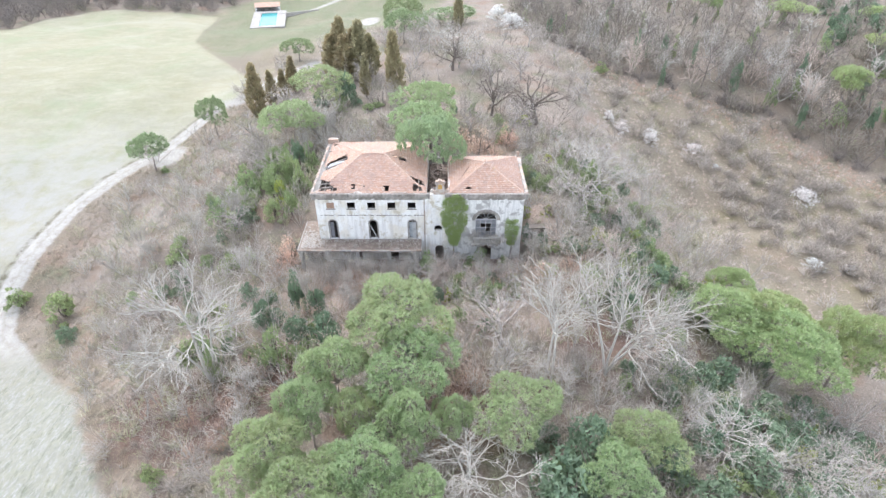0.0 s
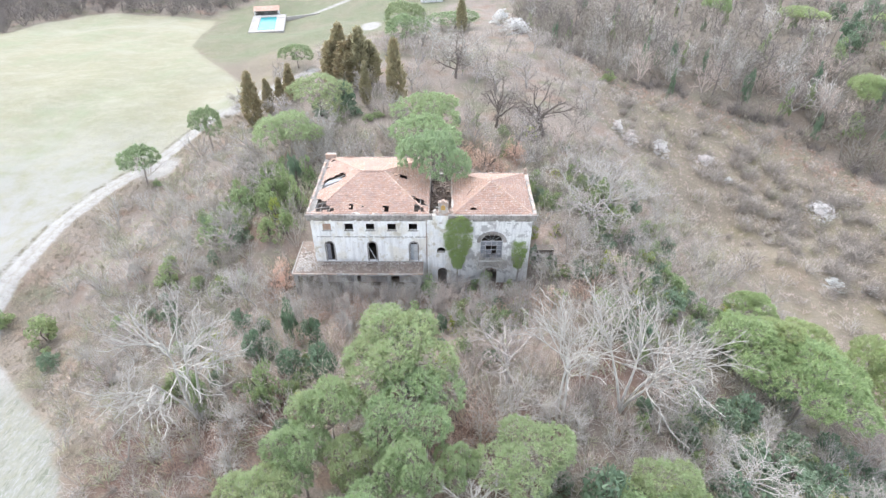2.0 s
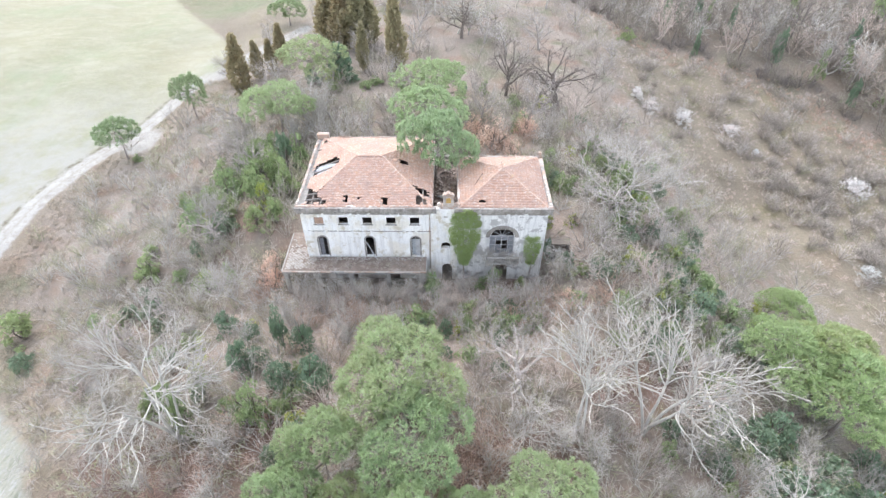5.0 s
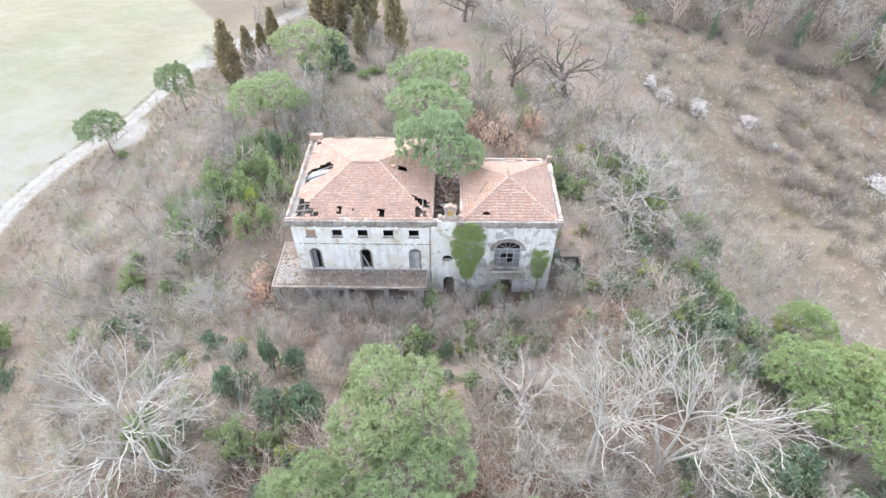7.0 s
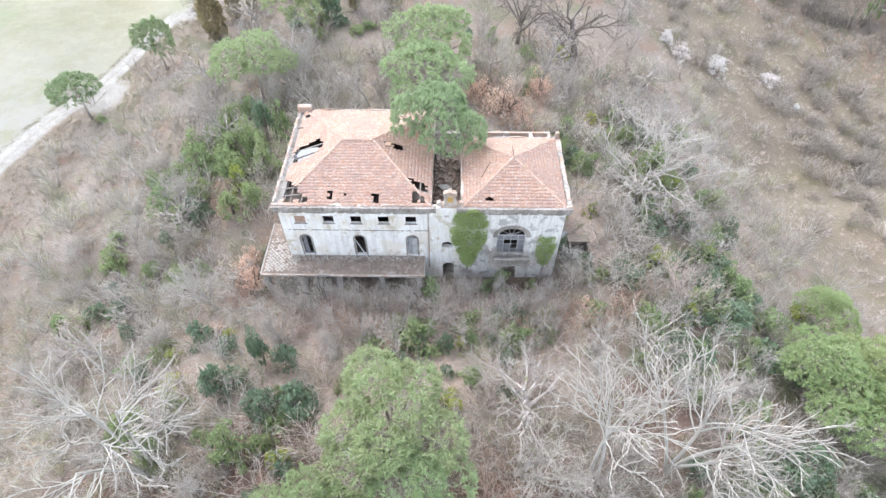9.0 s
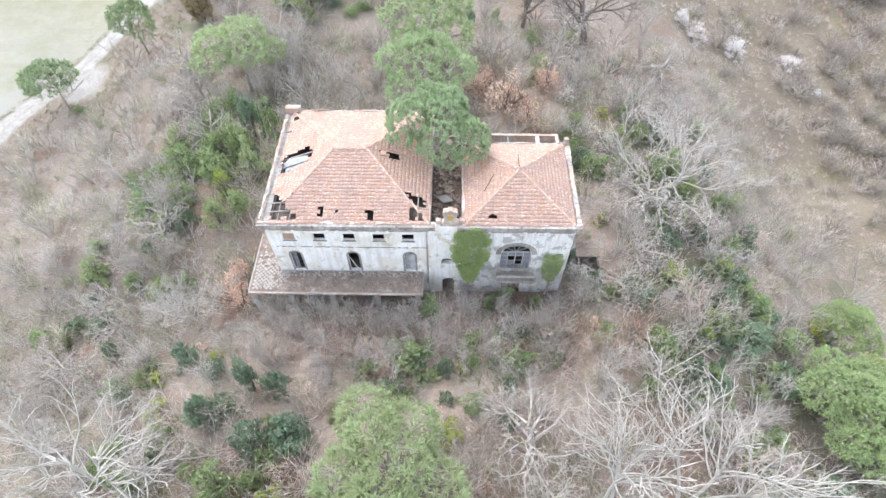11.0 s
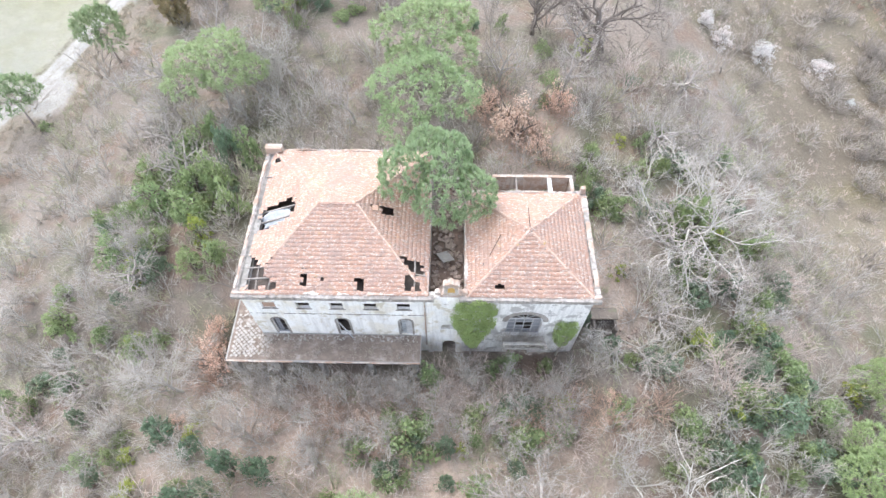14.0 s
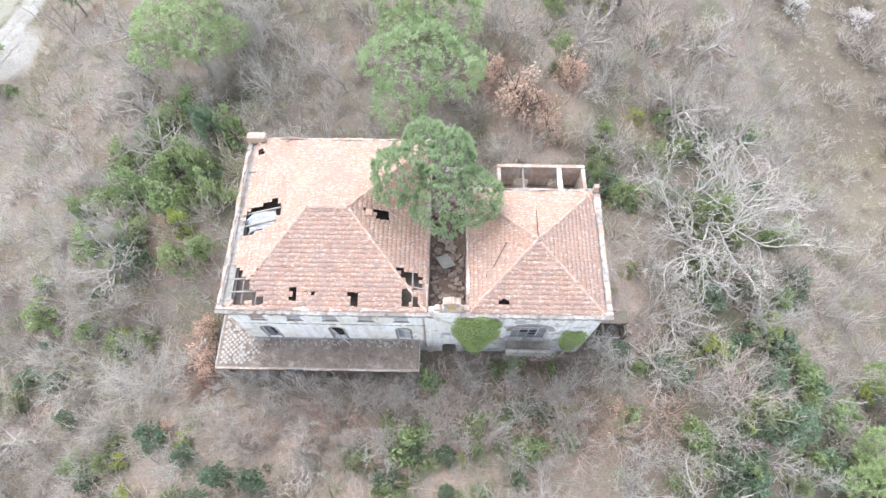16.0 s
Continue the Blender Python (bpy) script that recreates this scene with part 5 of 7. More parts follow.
def forked_tree(seed, stems, away, limbs=6, reach=0.62, thick=0.2, up=0.025, wander=0.16):
    """A great bare tree: stems from one foot, (x, y, z) to where each forks, and from each fork long winding pale limbs fanning outwards, with finer grey twigs."""
    rng = np.random.default_rng(seed)
    st = [((0.3 * rng.normal(), 0.3 * rng.normal(), -0.5), p, 1.12 * math.sqrt(p[0] ** 2 + p[1] ** 2 + p[2] ** 2), thick) for p in stems]
    segs = branches(rng, st, [(1, 0, 0, 1, 7), (limbs, 20, 70, reach, 9), (5, 22, 50, 0.52, 5), (5, 24, 54, 0.50, 2), (3, 26, 60, 0.58, 1)], up=up, wander=wander, bare=0.78, taper=0.5, thin=0.72, away=away)
    lev = segs[:, 8]
    v, f = tubes(segs[lev < 3], 0.06)
    v2, f2 = tubes(segs[lev == 3], 0.016)
    v3, f3 = spikes(segs[lev == 4], 0.013)
    thing = tree_thing("plane_tree", [("trunk", v, f, M_PALE_BARK), ("crown", np.concatenate([v2, v3]), np.concatenate([f2, f3 + len(v2)]), M_TWIG)])
    tagged(thing.children[1], kind="stuff")
    return thing


PLANE = [(1, 0, 0, 1, 5), (10, 40, 82, 1.15, 10), (6, 25, 50, 0.46, 6), (4, 26, 52, 0.48, 3), (3, 28, 60, 0.55, 1), (2, 30, 65, 0.6, 1)]
for sd in (21, 22, 23):
    model("plane", *bare_model("plane_tree", sd, PLANE, [((0, 0, -0.4), (0.16, -0.1, 1), 6.4, 0.23)], M_PALE_BARK, 0.016, 0.22, 0.67, 0.04, 0.66, M_TWIG))
for sd in (24, 25):
    model("low_plane", *bare_model("plane_tree", sd, [(1, 0, 0, 1, 4), (12, 30, 72, 1.5, 9), (7, 24, 50, 0.42, 5), (4, 26, 52, 0.48, 2), (3, 28, 60, 0.55, 1), (2, 30, 65, 0.6, 1)], [((0, 0, -0.4), (0.1, -0.12, 1), 4.2, 0.16)], M_ASH, 0.016, 0.22, 0.66, 0.05, 0.4, M_TWIG))
for sd, mt in ((26, M_ASH), (27, M_BUFF), (28, M_ASH)):
    rng = np.random.default_rng(sd)
    st = [((*rng.normal(0, 0.2, 2), -0.3), (*rng.normal(0, 0.45, 2), 1), rng.uniform(2.6, 3.6), 0.09) for _ in range(4)]
    model("twiggy", *bare_model("twiggy_tree", sd, [(1, 0, 0, 1, 3), (8, 22, 60, 0.62, 2), (6, 24, 60, 0.5, 1), (4, 26, 62, 0.55, 1)], st, mt, 0.016, 0.2, 0.6, 0.04, 0.25))
OAK = [(1, 0, 0, 1, 5), (8, 28, 62, 0.72, 4), (5, 28, 60, 0.6, 3), (4, 30, 65, 0.55, 2), (4, 30, 70, 0.55, 1)]
for sd in (31, 32, 33):
    model("oak", *bare_model("bare_tree", sd, OAK, [((0, 0, -0.4), (0.05, 0.02, 1), 5.2, 0.26)], M_GREY_BARK, 0.02))
for sd in (36,):
    model("dark_oak", *bare_model("bare_tree", sd, [(1, 0, 0, 1, 4), (9, 30, 72, 0.95, 6), (6, 28, 60, 0.55, 4), (4, 30, 65, 0.55, 2), (4, 30, 70, 0.55, 1)], [((0, 0, -0.4), (0.05, 0.02, 1), 4.2, 0.34)], M_DARK_BARK, 0.02, 0.2, 0.6))
SAPLING = [(1, 0, 0, 1, 4), (7, 25, 50, 0.55, 2), (5, 28, 55, 0.55, 1), (3, 25, 60, 0.6, 1)]
for sd in (41, 42, 43):
    rng = np.random.default_rng(sd)
    st = [((rng.normal(0, 0.25), rng.normal(0, 0.25), -0.3), (rng.normal(0, 0.3), rng.normal(0, 0.3), 1), rng.uniform(3.2, 4.6), 0.07) for _ in range(4)]
    model("sapling", *bare_model("bare_sapling", sd, SAPLING, st, M_TWIG, 0.018))
    model("pale_sapling", *bare_model("bare_sapling", sd + 3, SAPLING, st[:3], M_ASH, 0.018))


def bush_model(name, seed, material, lobes, per, size, tall=1.0, low=-0.3):
    """An evergreen bush: a few stems, and leaves in uneven clumps."""
    rng = np.random.default_rng(seed)
    cs, rs = [], []
    for i in range(lobes):
        q, a = math.sqrt((i + 0.5) / lobes) * rng.uniform(0.5, 1.15), i * 2.4 + rng.uniform(-0.9, 0.9)
        rad = rng.uniform(0.16, 0.40)
        cs.append((q * math.cos(a), q * math.sin(a), tall * max(0.12, 1.2 - 0.85 * q * q - rng.uniform(0, 0.75) + (0.3 if rng.random() < 0.2 else 0))))
        rs.append((rad, rad, rad * rng.uniform(0.7, 1.25) * max(1, 0.7 * tall)))
    v, f = leaves(rng, cs, rs, per, size, outward=0.45, low=low)
    st = [((0, 0, -0.1), (*rng.normal(0, 0.35, 2), 1), 1.2 * tall, 0.05) for _ in range(4)]
    tv, tf = tubes(branches(rng, st, [(1, 0, 0, 1, 3), (3, 25, 50, 0.5, 1)]), 0.012)
    return tree_thing(name, [("stem", tv, tf, M_DARK_BARK), ("foliage", v, f, material)]), 2.3, 1.6 * tall


for sd in (51, 52):
    model("laurel", *bush_model("evergreen_bush", sd, M_LAUREL, 24, 45, 0.080))
for sd in (53, 54):
    model("green", *bush_model("green_bush", sd, M_IVY, 24, 45, 0.080))
model("lime", *bush_model("yellow_green_shrub", 55, M_LIME, 14, 70, 0.075, 1.8))
model("rust", *bush_model("brown_leaved_shrub", 56, M_RUST, 30, 36, 0.055, 1.2))
model("blossom", *bush_model("blossom_tree", 57, M_BLOSSOM, 70, 34, 0.055, 1.5))
model("blossom", *bush_model("blossom_tree", 58, M_BLOSSOM, 64, 34, 0.055, 1.3))


def cypress_model(seed, lobes, name="cypress"):
    """A column of upswept sprays, rounded off to a blunt point."""
    rng = np.random.default_rng(seed)
    cs, ds = [], []
    for i in range(lobes):
        h, a = rng.random() ** 0.85, rng.uniform(0, 6.28)
        w = 0.92 * min(1, 0.62 + 1.6 * h) * (1 if h < 0.45 else max(0.05, 1 - ((h - 0.45) / 0.55) ** 1.15)) * (1 + 0.34 * math.sin(3 * a + 9 * h + seed) * math.sin(2 * a + 13 * h))
        cs.append((w * math.cos(a), w * math.sin(a), 0.3 + 9.2 * h))
        ds.append((0.35 * math.cos(a), 0.35 * math.sin(a), 1.0))
    v, f = tufts(rng, cs, ds, 8, 0.62, 0.11, 0.22)
    tv, tf = tubes(branches(rng, [((0, 0, -0.3), (0, 0, 1), 6, 0.16)], [(1, 0, 0, 1, 3)], wander=0.02))
    return tree_thing(name, [("trunk", tv, tf, M_DARK_BARK), ("foliage", v, f, M_CYPRESS)])


model("cypress", cypress_model(61, 420), 2.2, 10.0)
model("cypress", cypress_model(62, 420), 2.2, 10.0)

# ---- pines: (x, y, spread, height of the crown's top)
for x, y, w, top in ((-5.2, 47.0, 12.4, 12.6), (-3.7, 40.2, 10.4, 11.0), (-11.8, 39.6, 7.0, 11.6), (-14.0, 35.4, 6.2, 10.6), (-9.2, 34.8, 5.4, 9.6), (-16.6, 30.0, 8.4, 10.2),
                     (-7.4, 28.4, 8.6, 10.2), (-12.0, 26.4, 9.0, 10.4), (-3.5, 33.6, 6.2, 10.6), (0.8, 35.0, 4.6, 8.6), (8.0, 36.0, 9.4, 8.6), (20.6, 33.4, 7.6, 7.2), (16.4, 28.4, 7.0, 8.6), (-2.2, 25.2, 7, 9.6)):
    plant("pine", x, y, w, top - gz(x, y), label="bushy green stone pine among bare trees", group="pines below the villa")
for x, y, w, top in ((39.6, 56.2, 10.5, 3.6), (45.6, 56.0, 12.0, 3.0), (45.4, 50.6, 13.0, 3.6), (45.2, 65.9, 7.0, 0.0), (57.0, 53.5, 10.5, 2.6)):
    plant("slope_pine", x, y, w, top - gz(x, y), label="broad bright green stone pine on the slope", group="pines on the slope")
for x, y, w, top in ((-3.2, 105, 13.5, 15.5), (-4.2, 94.4, 12, 15.6), (-29.5, 101, 12, 13.2), (-27.4, 121, 13, 13.0)):
    plant("dome_pine", x, y, w, top - gz(x, y), label="green umbrella-shaped stone pine behind the villa", group="pines behind the villa")
plant("court_pine", -1.9, 78.8, 10.8, 16.4, label="green stone pine rising over the roofless court and roofs", z=3.6)
for x, y, w, top in ((-60.9, 103.9, 7.6, 4.9), (-50.3, 114.2, 6.6, 8.6), (-40.5, 156.9, 10, 8.5), (-12.9, 193, 15, 11), (-11.8, 173.4, 13.7, 12), (3.2, 205, 17.9, 5)):
    plant("far_pine", x, y, w, top - gz(x, y), label="lone green umbrella pine on open ground", group="scattered umbrella pines")

for x, y, w, top in ((119, 200, 14, 8), (103.5, 138, 8.5, 7.5), (124, 160, 9, 8.5), (140, 186, 10, 10), (96, 214, 9, 9)):
    plant("wood_pine", x, y, w, top - gz(x, y), label="flat-topped bright green pine standing above the bare wood", group="pines in the wood")

# ---- cypresses
for x, y, w, top in ((-42.6, 121.7, 3.6, 13.5), (-41.2, 128.8, 2.4, 9.5), (-38.8, 131, 2.2, 9), (-37.2, 134.5, 2.5, 11), (-28.2, 142, 5.0, 14), (-26.0, 143, 4.6, 18), (-24.6, 140, 5.2, 14.5), (-22.4, 142, 4.8, 15.5), (-20.8, 139.5, 4.6, 18), (-18.6, 141, 4.6, 14.5), (-23.2, 138.2, 4.4, 12.5),
                     (-18.1, 127.1, 2.2, 14), (-11.3, 126.9, 3.8, 19), (5.3, 196.6, 3, 12)):
    plant("cypress", x, y, w, top - gz(x, y), label="tall narrow brownish-green cypress", group="cypresses")

# ---- large bare trees
for x, y, w, h in ((-40, 47, 12, 8), (1.5, 148, 17, 13), (-4, 163, 15, 13), (-25, 103.5, 13, 9)):
    plant("plane", x, y, w, h, label="leafless tree with pale whitish spreading branches", group="pale bare trees")
for x, y, w, h in ((6.4, 45.4, 12, 8.5), (2.2, 30.6, 14, 8), (43, 37, 17, 7.5), (30.5, 37.1, 11, 6), (-27, 64.2, 10, 8.4), (24.6, 80.4, 16, 11.6), (13.8, 66.8, 6.8, 3.6)):
    plant("low_plane", x, y, w, h, label="leafless tree forking low into pale spreading limbs", group="pale bare trees")
for x, y, tree in ((-28.8, 45.6, forked_tree(304, [(-0.3, 2.6, 9.4), (-2.6, 1.3, 10.4), (-0.3, -2.0, 9.6), (-1.6, -1.6, 9.4), (0.6, 0.4, 9.0)], 1.15, 6, 0.68)),
                   (13.3, 44.6, forked_tree(302, [(0.1, 1.8, 7.0), (0.7, 2.4, 7.4)], 0.1, 10, 0.95)),
                   (20.6, 46.0, forked_tree(303, [(-2.2, 2.2, 8.8), (2.8, 0.2, 8.4), (1.2, -1.8, 6.8), (0.2, 1.2, 9.0)], 0.4, 9, 0.84))):
    tree.matrix_basis = pose(x, y, gz(x, y))
    tagged(tree, "great leafless tree with winding whitish limbs above brushwood", "tree", "pale bare trees")
for x, y, w, h in ((20.4, 113, 15, 13), (10.7, 116, 8, 14), (2.6, 144, 9, 12)):
    plant("dark_oak", x, y, w, h, label="leafless tree with a dark trunk", group="dark bare trees")
for x, y, w, h in ((7.6, 50.3, 12, 8), (-24.5, 103, 10, 9), (-36, 100, 9, 7), (23, 78, 10, 7.5), (31, 76, 9, 6.5), (30, 92, 10, 7.5), (-42, 60, 9, 6), (-38, 66, 8, 5.5), (19.6, 71, 7, 5.5), (-34, 76, 8, 6)):
    plant("oak", x, y, w, h, label="leafless grey tree in the undergrowth", group="grey bare trees")

# ---- evergreen bushes, ivy-clad stumps, shrubs
# beside and behind the villa
for x, y, w, h in ((-24.1, 53.4, 3.6, 6.6), (-20.2, 56.7, 2.8, 8.4), (-17.2, 56.3, 3.2, 6.2), (-19.2, 51.4, 4.6, 4.8), (-26.4, 90.4, 3.6, 8.6), (-22, 122.5, 6.5, 8)):
    plant("laurel", x, y, w, h, label="dense dark green evergreen bush", category="bush", group="dark evergreen bushes")
# on the far slope and before the villa
for x, y, w, h in ((20.2, 66.1, 3.1, 2.8), (31, 62, 6, 4), (34, 58.5, 5, 4), (29, 66, 4, 3), (15.0, 67.8, 2.4, 3.4), (12.9, 70.6, 1.8, 4.4), (26, 57, 4, 3.4)):
    plant("laurel", x, y, w, h, label="dense dark green evergreen bush", category="bush", group="dark evergreen bushes")
# down the slope
for x, y, w, h in ((15.3, 33.4, 7.2, 8.5), (12.4, 29.4, 9.5, 9), (11.6, 26, 8, 8), (-15.4, 51.6, 5.2, 5.4), (23, 33, 6, 5), (27, 29, 6, 5), (33, 33, 8, 5), (38, 38, 8, 4.5), (19, 30, 6, 5),
                   (36, 29, 7, 5), (33, 46, 6, 4), (49, 46.6, 6, 4.4), (36, 47.6, 6, 5), (40.4, 43.2, 6.4, 4.6), (44, 40.8, 6, 4), (55, 43, 6, 4), (58, 39.5, 6.5, 4), (27, 43, 4, 3.6), (46, 55, 6, 4), (35, 41, 7, 4), (29, 36, 6, 4), (48, 39, 7, 3.5), (42, 33, 7, 4), (53, 41, 7, 3.5)):
    plant("laurel", x, y, w, h, label="dense dark green evergreen bush", category="bush", group="dark evergreen bushes")
# beside and behind the villa
for x, y, w, h in ((-4.2, 59.5, 5.6, 3.2), (-2.3, 65.2, 3.2, 3.6), (-33.4, 89.8, 3.7, 3.6), (-30.2, 86.3, 4.8, 4.2), (-43.7, 72.1, 4.6, 3.4), (-62, 65.9, 6, 4.4), (-71.6, 69.2, 4.2, 3.2), (-37, 84, 4, 3), (-58.5, 103, 2.4, 1.2),
                   (-29, 82, 5, 4.6), (-34, 84.5, 5.2, 4.2), (-31.5, 91.5, 4.6, 5), (-36.5, 89, 4.6, 3.8), (-28, 76.5, 3.6, 3.4), (-33, 79.5, 4, 3.2), (-25, 77, 3.2, 4), (-24.5, 83, 3.4, 5), (-27, 86.5, 4.2, 5.5),
                   (-24.2, 91, 3.4, 4.5), (-30, 95, 4, 4), (-38, 79, 4.4, 3.4)):
    plant("green", x, y, 1.1 * w, 1.3 * h, label="bright green leafy bush", category="bush", group="green bushes")
# on the far slope and before the villa
for x, y, w, h in ((5.6, 67, 2.6, 4.2), (3.9, 66.6, 2.2, 2.6), (9.2, 66.8, 2.2, 2.8), (43.8, 153, 4.8, 3.5), (99, 131, 5.5, 8), (28, 81, 4, 3.4), (34, 95, 4, 2.6), (10.5, 60.5, 3.5, 2.5), (18, 84, 3.4, 3.2),
                   (21, 89, 3.6, 3.4), (16, 92, 3.2, 3), (29, 70, 4, 3.2), (33, 66.5, 4, 3.4), (36, 63, 4.4, 3.4), (21, 61, 4, 3.2), (27, 63, 4.6, 3.6), (2, 61.5, 4.4, 3.4)):
    plant("green", x, y, w, h, label="bright green leafy bush", category="bush", group="green bushes")
# down the slope
for x, y, w, h in ((-21.0, 46.8, 5.2, 6.6), (24.4, 80.6, 4.4, 8.6), (22.8, 82.0, 3.2, 5.4), (-29.1, 46.9, 2.6, 8.0), (-28.4, 45.6, 2.2, 5.5), (-31, 32.4, 3.2, 3), (-32.7, 49.8, 4.3, 3.6)):
    plant("green", x, y, w, h, label="bright green leafy bush", category="bush", group="green bushes")
for x, y, w, h in ((-27.3, 79.6, 2.8, 6.0), (0.8, 58.6, 1.5, 3.4), (-31, 58, 2.4, 2.4), (17, 76, 2, 2.4), (30, 70.5, 3, 3), (13.6, 76, 2.2, 2.6)):
    plant("lime", x, y, w, h, label="upright yellow-green leafy shrub in undergrowth", category="shrub", group="yellow-green shrubs")
for x, y, w, h in ((-23.6, 67.0, 4.6, 6.2), (-24.6, 70.2, 3.2, 4.0), (7.2, 95.6, 7.6, 7.0), (12.6, 99.8, 5.0, 5.6), (-9.2, 61.6, 2, 2), (-27, 61, 2.6, 1.6), (3.5, 99.5, 5.2, 5.6), (10, 92.5, 4.2, 4.4), (14.8, 63, 2.4, 1.8)):
    plant("rust", x, y, w, h, label="shrub with rusty brown dead leaves", category="shrub", group="brown-leaved shrubs")
for x, y, w, h in ((50.5, 123.9, 5.2, 4.4), (42.8, 124.3, 5.0, 3.0), (40.2, 126.6, 3.2, 3.4), (61.7, 124.1, 5.2, 2.4), (81, 106.5, 7, 3.4), (23.4, 198, 11.6, 6), (20, 217, 8.4, 6), (70.7, 82.4, 4.3, 2.2), (76.2, 80.7, 3.2, 2), (41, 128, 2.4, 2), (65, 117, 2, 1.6)):
    plant("blossom", x, y, w, h, label="small tree in white blossom", group="blossoming trees")

# ---- scattered growth
rs_ = np.random.default_rng(77)
KEEP = [(-22.4, -2.6, 65.3, 85.4), (-2.6, 12.6, 68.1, 85.2), (13.2, 16.2, 68.6, 71.8), (-62, -57.5, 106, 114)]


def free_ground(x, y, edge=1.0):
    """Wooded ground: outside the villa, the field, the lawn."""
    for x0, x1, y0, y1 in KEEP:
        if x0 - edge < x < x1 + edge and y0 - edge < y < y1 + edge:
            return False
    return float(inside(FIELD, x, y)) < -edge and float(inside(OPEN, x, y)) < -edge


def spread(count, x0, x1, y0, y1, gap, edge=1.0, test=None):
    """Random places at least gap apart."""
    out, tries = [], 0
    while len(out) < count and tries < count * 30:
        tries += 1
        x, y = rs_.uniform(x0, x1), rs_.uniform(y0, y1)
        if not free_ground(x, y, edge) or (test and not test(x, y)):
            continue
        if all((x - a) ** 2 + (y - b) ** 2 > gap * gap for a, b in out):
            out.append((x, y))
    return out


not_meadow = lambda x, y: float(inside(MEADOW, x, y)) < 0 and x < 75
for x, y in spread(52, -52, 38, 24, 100, 5.0, 1.5, not_meadow):
    plant("sapling", x, y, rs_.uniform(3.5, 6.5), rs_.uniform(3.2, 6.0), label="thin leafless sapling in the undergrowth", category="sapling", group="bare saplings")
for x, y in spread(64, -50, 36, 36, 98, 4.0, 1.0, not_meadow):
    plant("pale_sapling", x, y, rs_.uniform(3.2, 5.5), rs_.uniform(3.0, 6.4), label="pale leafless sapling with a hazy twig crown", category="sapling", group="pale saplings")
for x, y in spread(26, -21, 12, 58.5, 66.5, 2.2, 0.4) + spread(14, -21.5, -3, 63.6, 65.2, 0.9, 0.1):
    plant("pale_sapling", x, y, rs_.uniform(2.6, 4.2), rs_.uniform(3.4, 5.6), label="pale leafless sapling before the villa", category="sapling", group="pale saplings")
for x, y in spread(38, -48, 40, 84, 175, 6.5, 2, not_meadow):
    plant("oak", x, y, rs_.uniform(6, 11), rs_.uniform(5.5, 9), label="leafless grey tree in the undergrowth", group="grey bare trees")
for x, y, w, h in ((-17, 62.6, 3.6, 4.6), (-12.4, 63.4, 3.4, 5.0), (-8.2, 63.2, 3.8, 4.8), (-5.0, 63.6, 3.4, 4.4), (-19.6, 63.2, 3.4, 4), (1.8, 65.4, 3.4, 3.6), (10.2, 64.6, 4, 4.2)):
    plant("sapling", x, y, w, h, label="thin leafless sapling before the villa", category="sapling", group="bare saplings")
for x, y, w, h in ((10.6, 62.6, 5.5, 5), (25.2, 64.4, 7, 6.5), (2.8, 62.0, 4.2, 4.6), (21.4, 60.2, 5, 4.4), (8.4, 53.5, 6, 5), (5.4, 57.6, 4.4, 4.2), (15.4, 56, 5, 4.6), (-14, 63.2, 3.6, 4.4), (-10.4, 60.8, 4.2, 4.4),
                   (-13, 58.6, 4, 3.6), (11.4, 59.4, 4.6, 4), (-39.1, 69, 6, 5), (29, 71.5, 6, 5.5), (26.6, 75.6, 5, 5), (-37.9, 82.8, 6, 5.5), (-43.9, 85.7, 6, 5), (-37.5, 90.5, 6, 6), (-17.4, 100.6, 6, 6), (-23.5, 102.4, 7, 8.5),
                   (22.2, 104.2, 6, 6), (20.4, 75.4, 4, 4), (-31.6, 67.4, 6, 6), (-43.9, 61.5, 6, 5), (-49.5, 68.6, 5.5, 4.6), (-36, 78.5, 5, 5), (32, 108, 6, 6), (23.3, 96.7, 6, 6), (37.4, 86.6, 6, 5), (36.6, 77, 6, 5), (-20.6, 97, 6, 7.5),
                   (-26.4, 98.4, 6, 8), (-45, 54, 5, 4), (-38, 57.5, 5, 4.4), (30.6, 54.8, 5.5, 5), (33, 69, 5, 4.6), (-6.4, 57.4, 3.6, 4), (-33.6, 61, 4.6, 4.4), (-1, 62.6, 3.6, 4.4), (6.6, 64.2, 4, 4.6), (1.2, 65, 3, 4), (-5.6, 62.6, 3.4, 4.2), (52, 44.5, 8, 6), (47.6, 38.5, 8, 5.5), (57, 47.5, 8, 6), (46.4, 43.5, 7, 5), (38.4, 45, 6, 5), (54, 39, 8, 6), (61, 43, 8, 6), (50, 33, 8, 6), (27.4, 50.0, 8, 7), (25.4, 54.2, 6, 5.6), (29.6, 46.6, 6, 5.6)):
    plant("twiggy", x, y, w, h, label="dense twiggy leafless tree with a rounded hazy crown", group="twiggy trees")
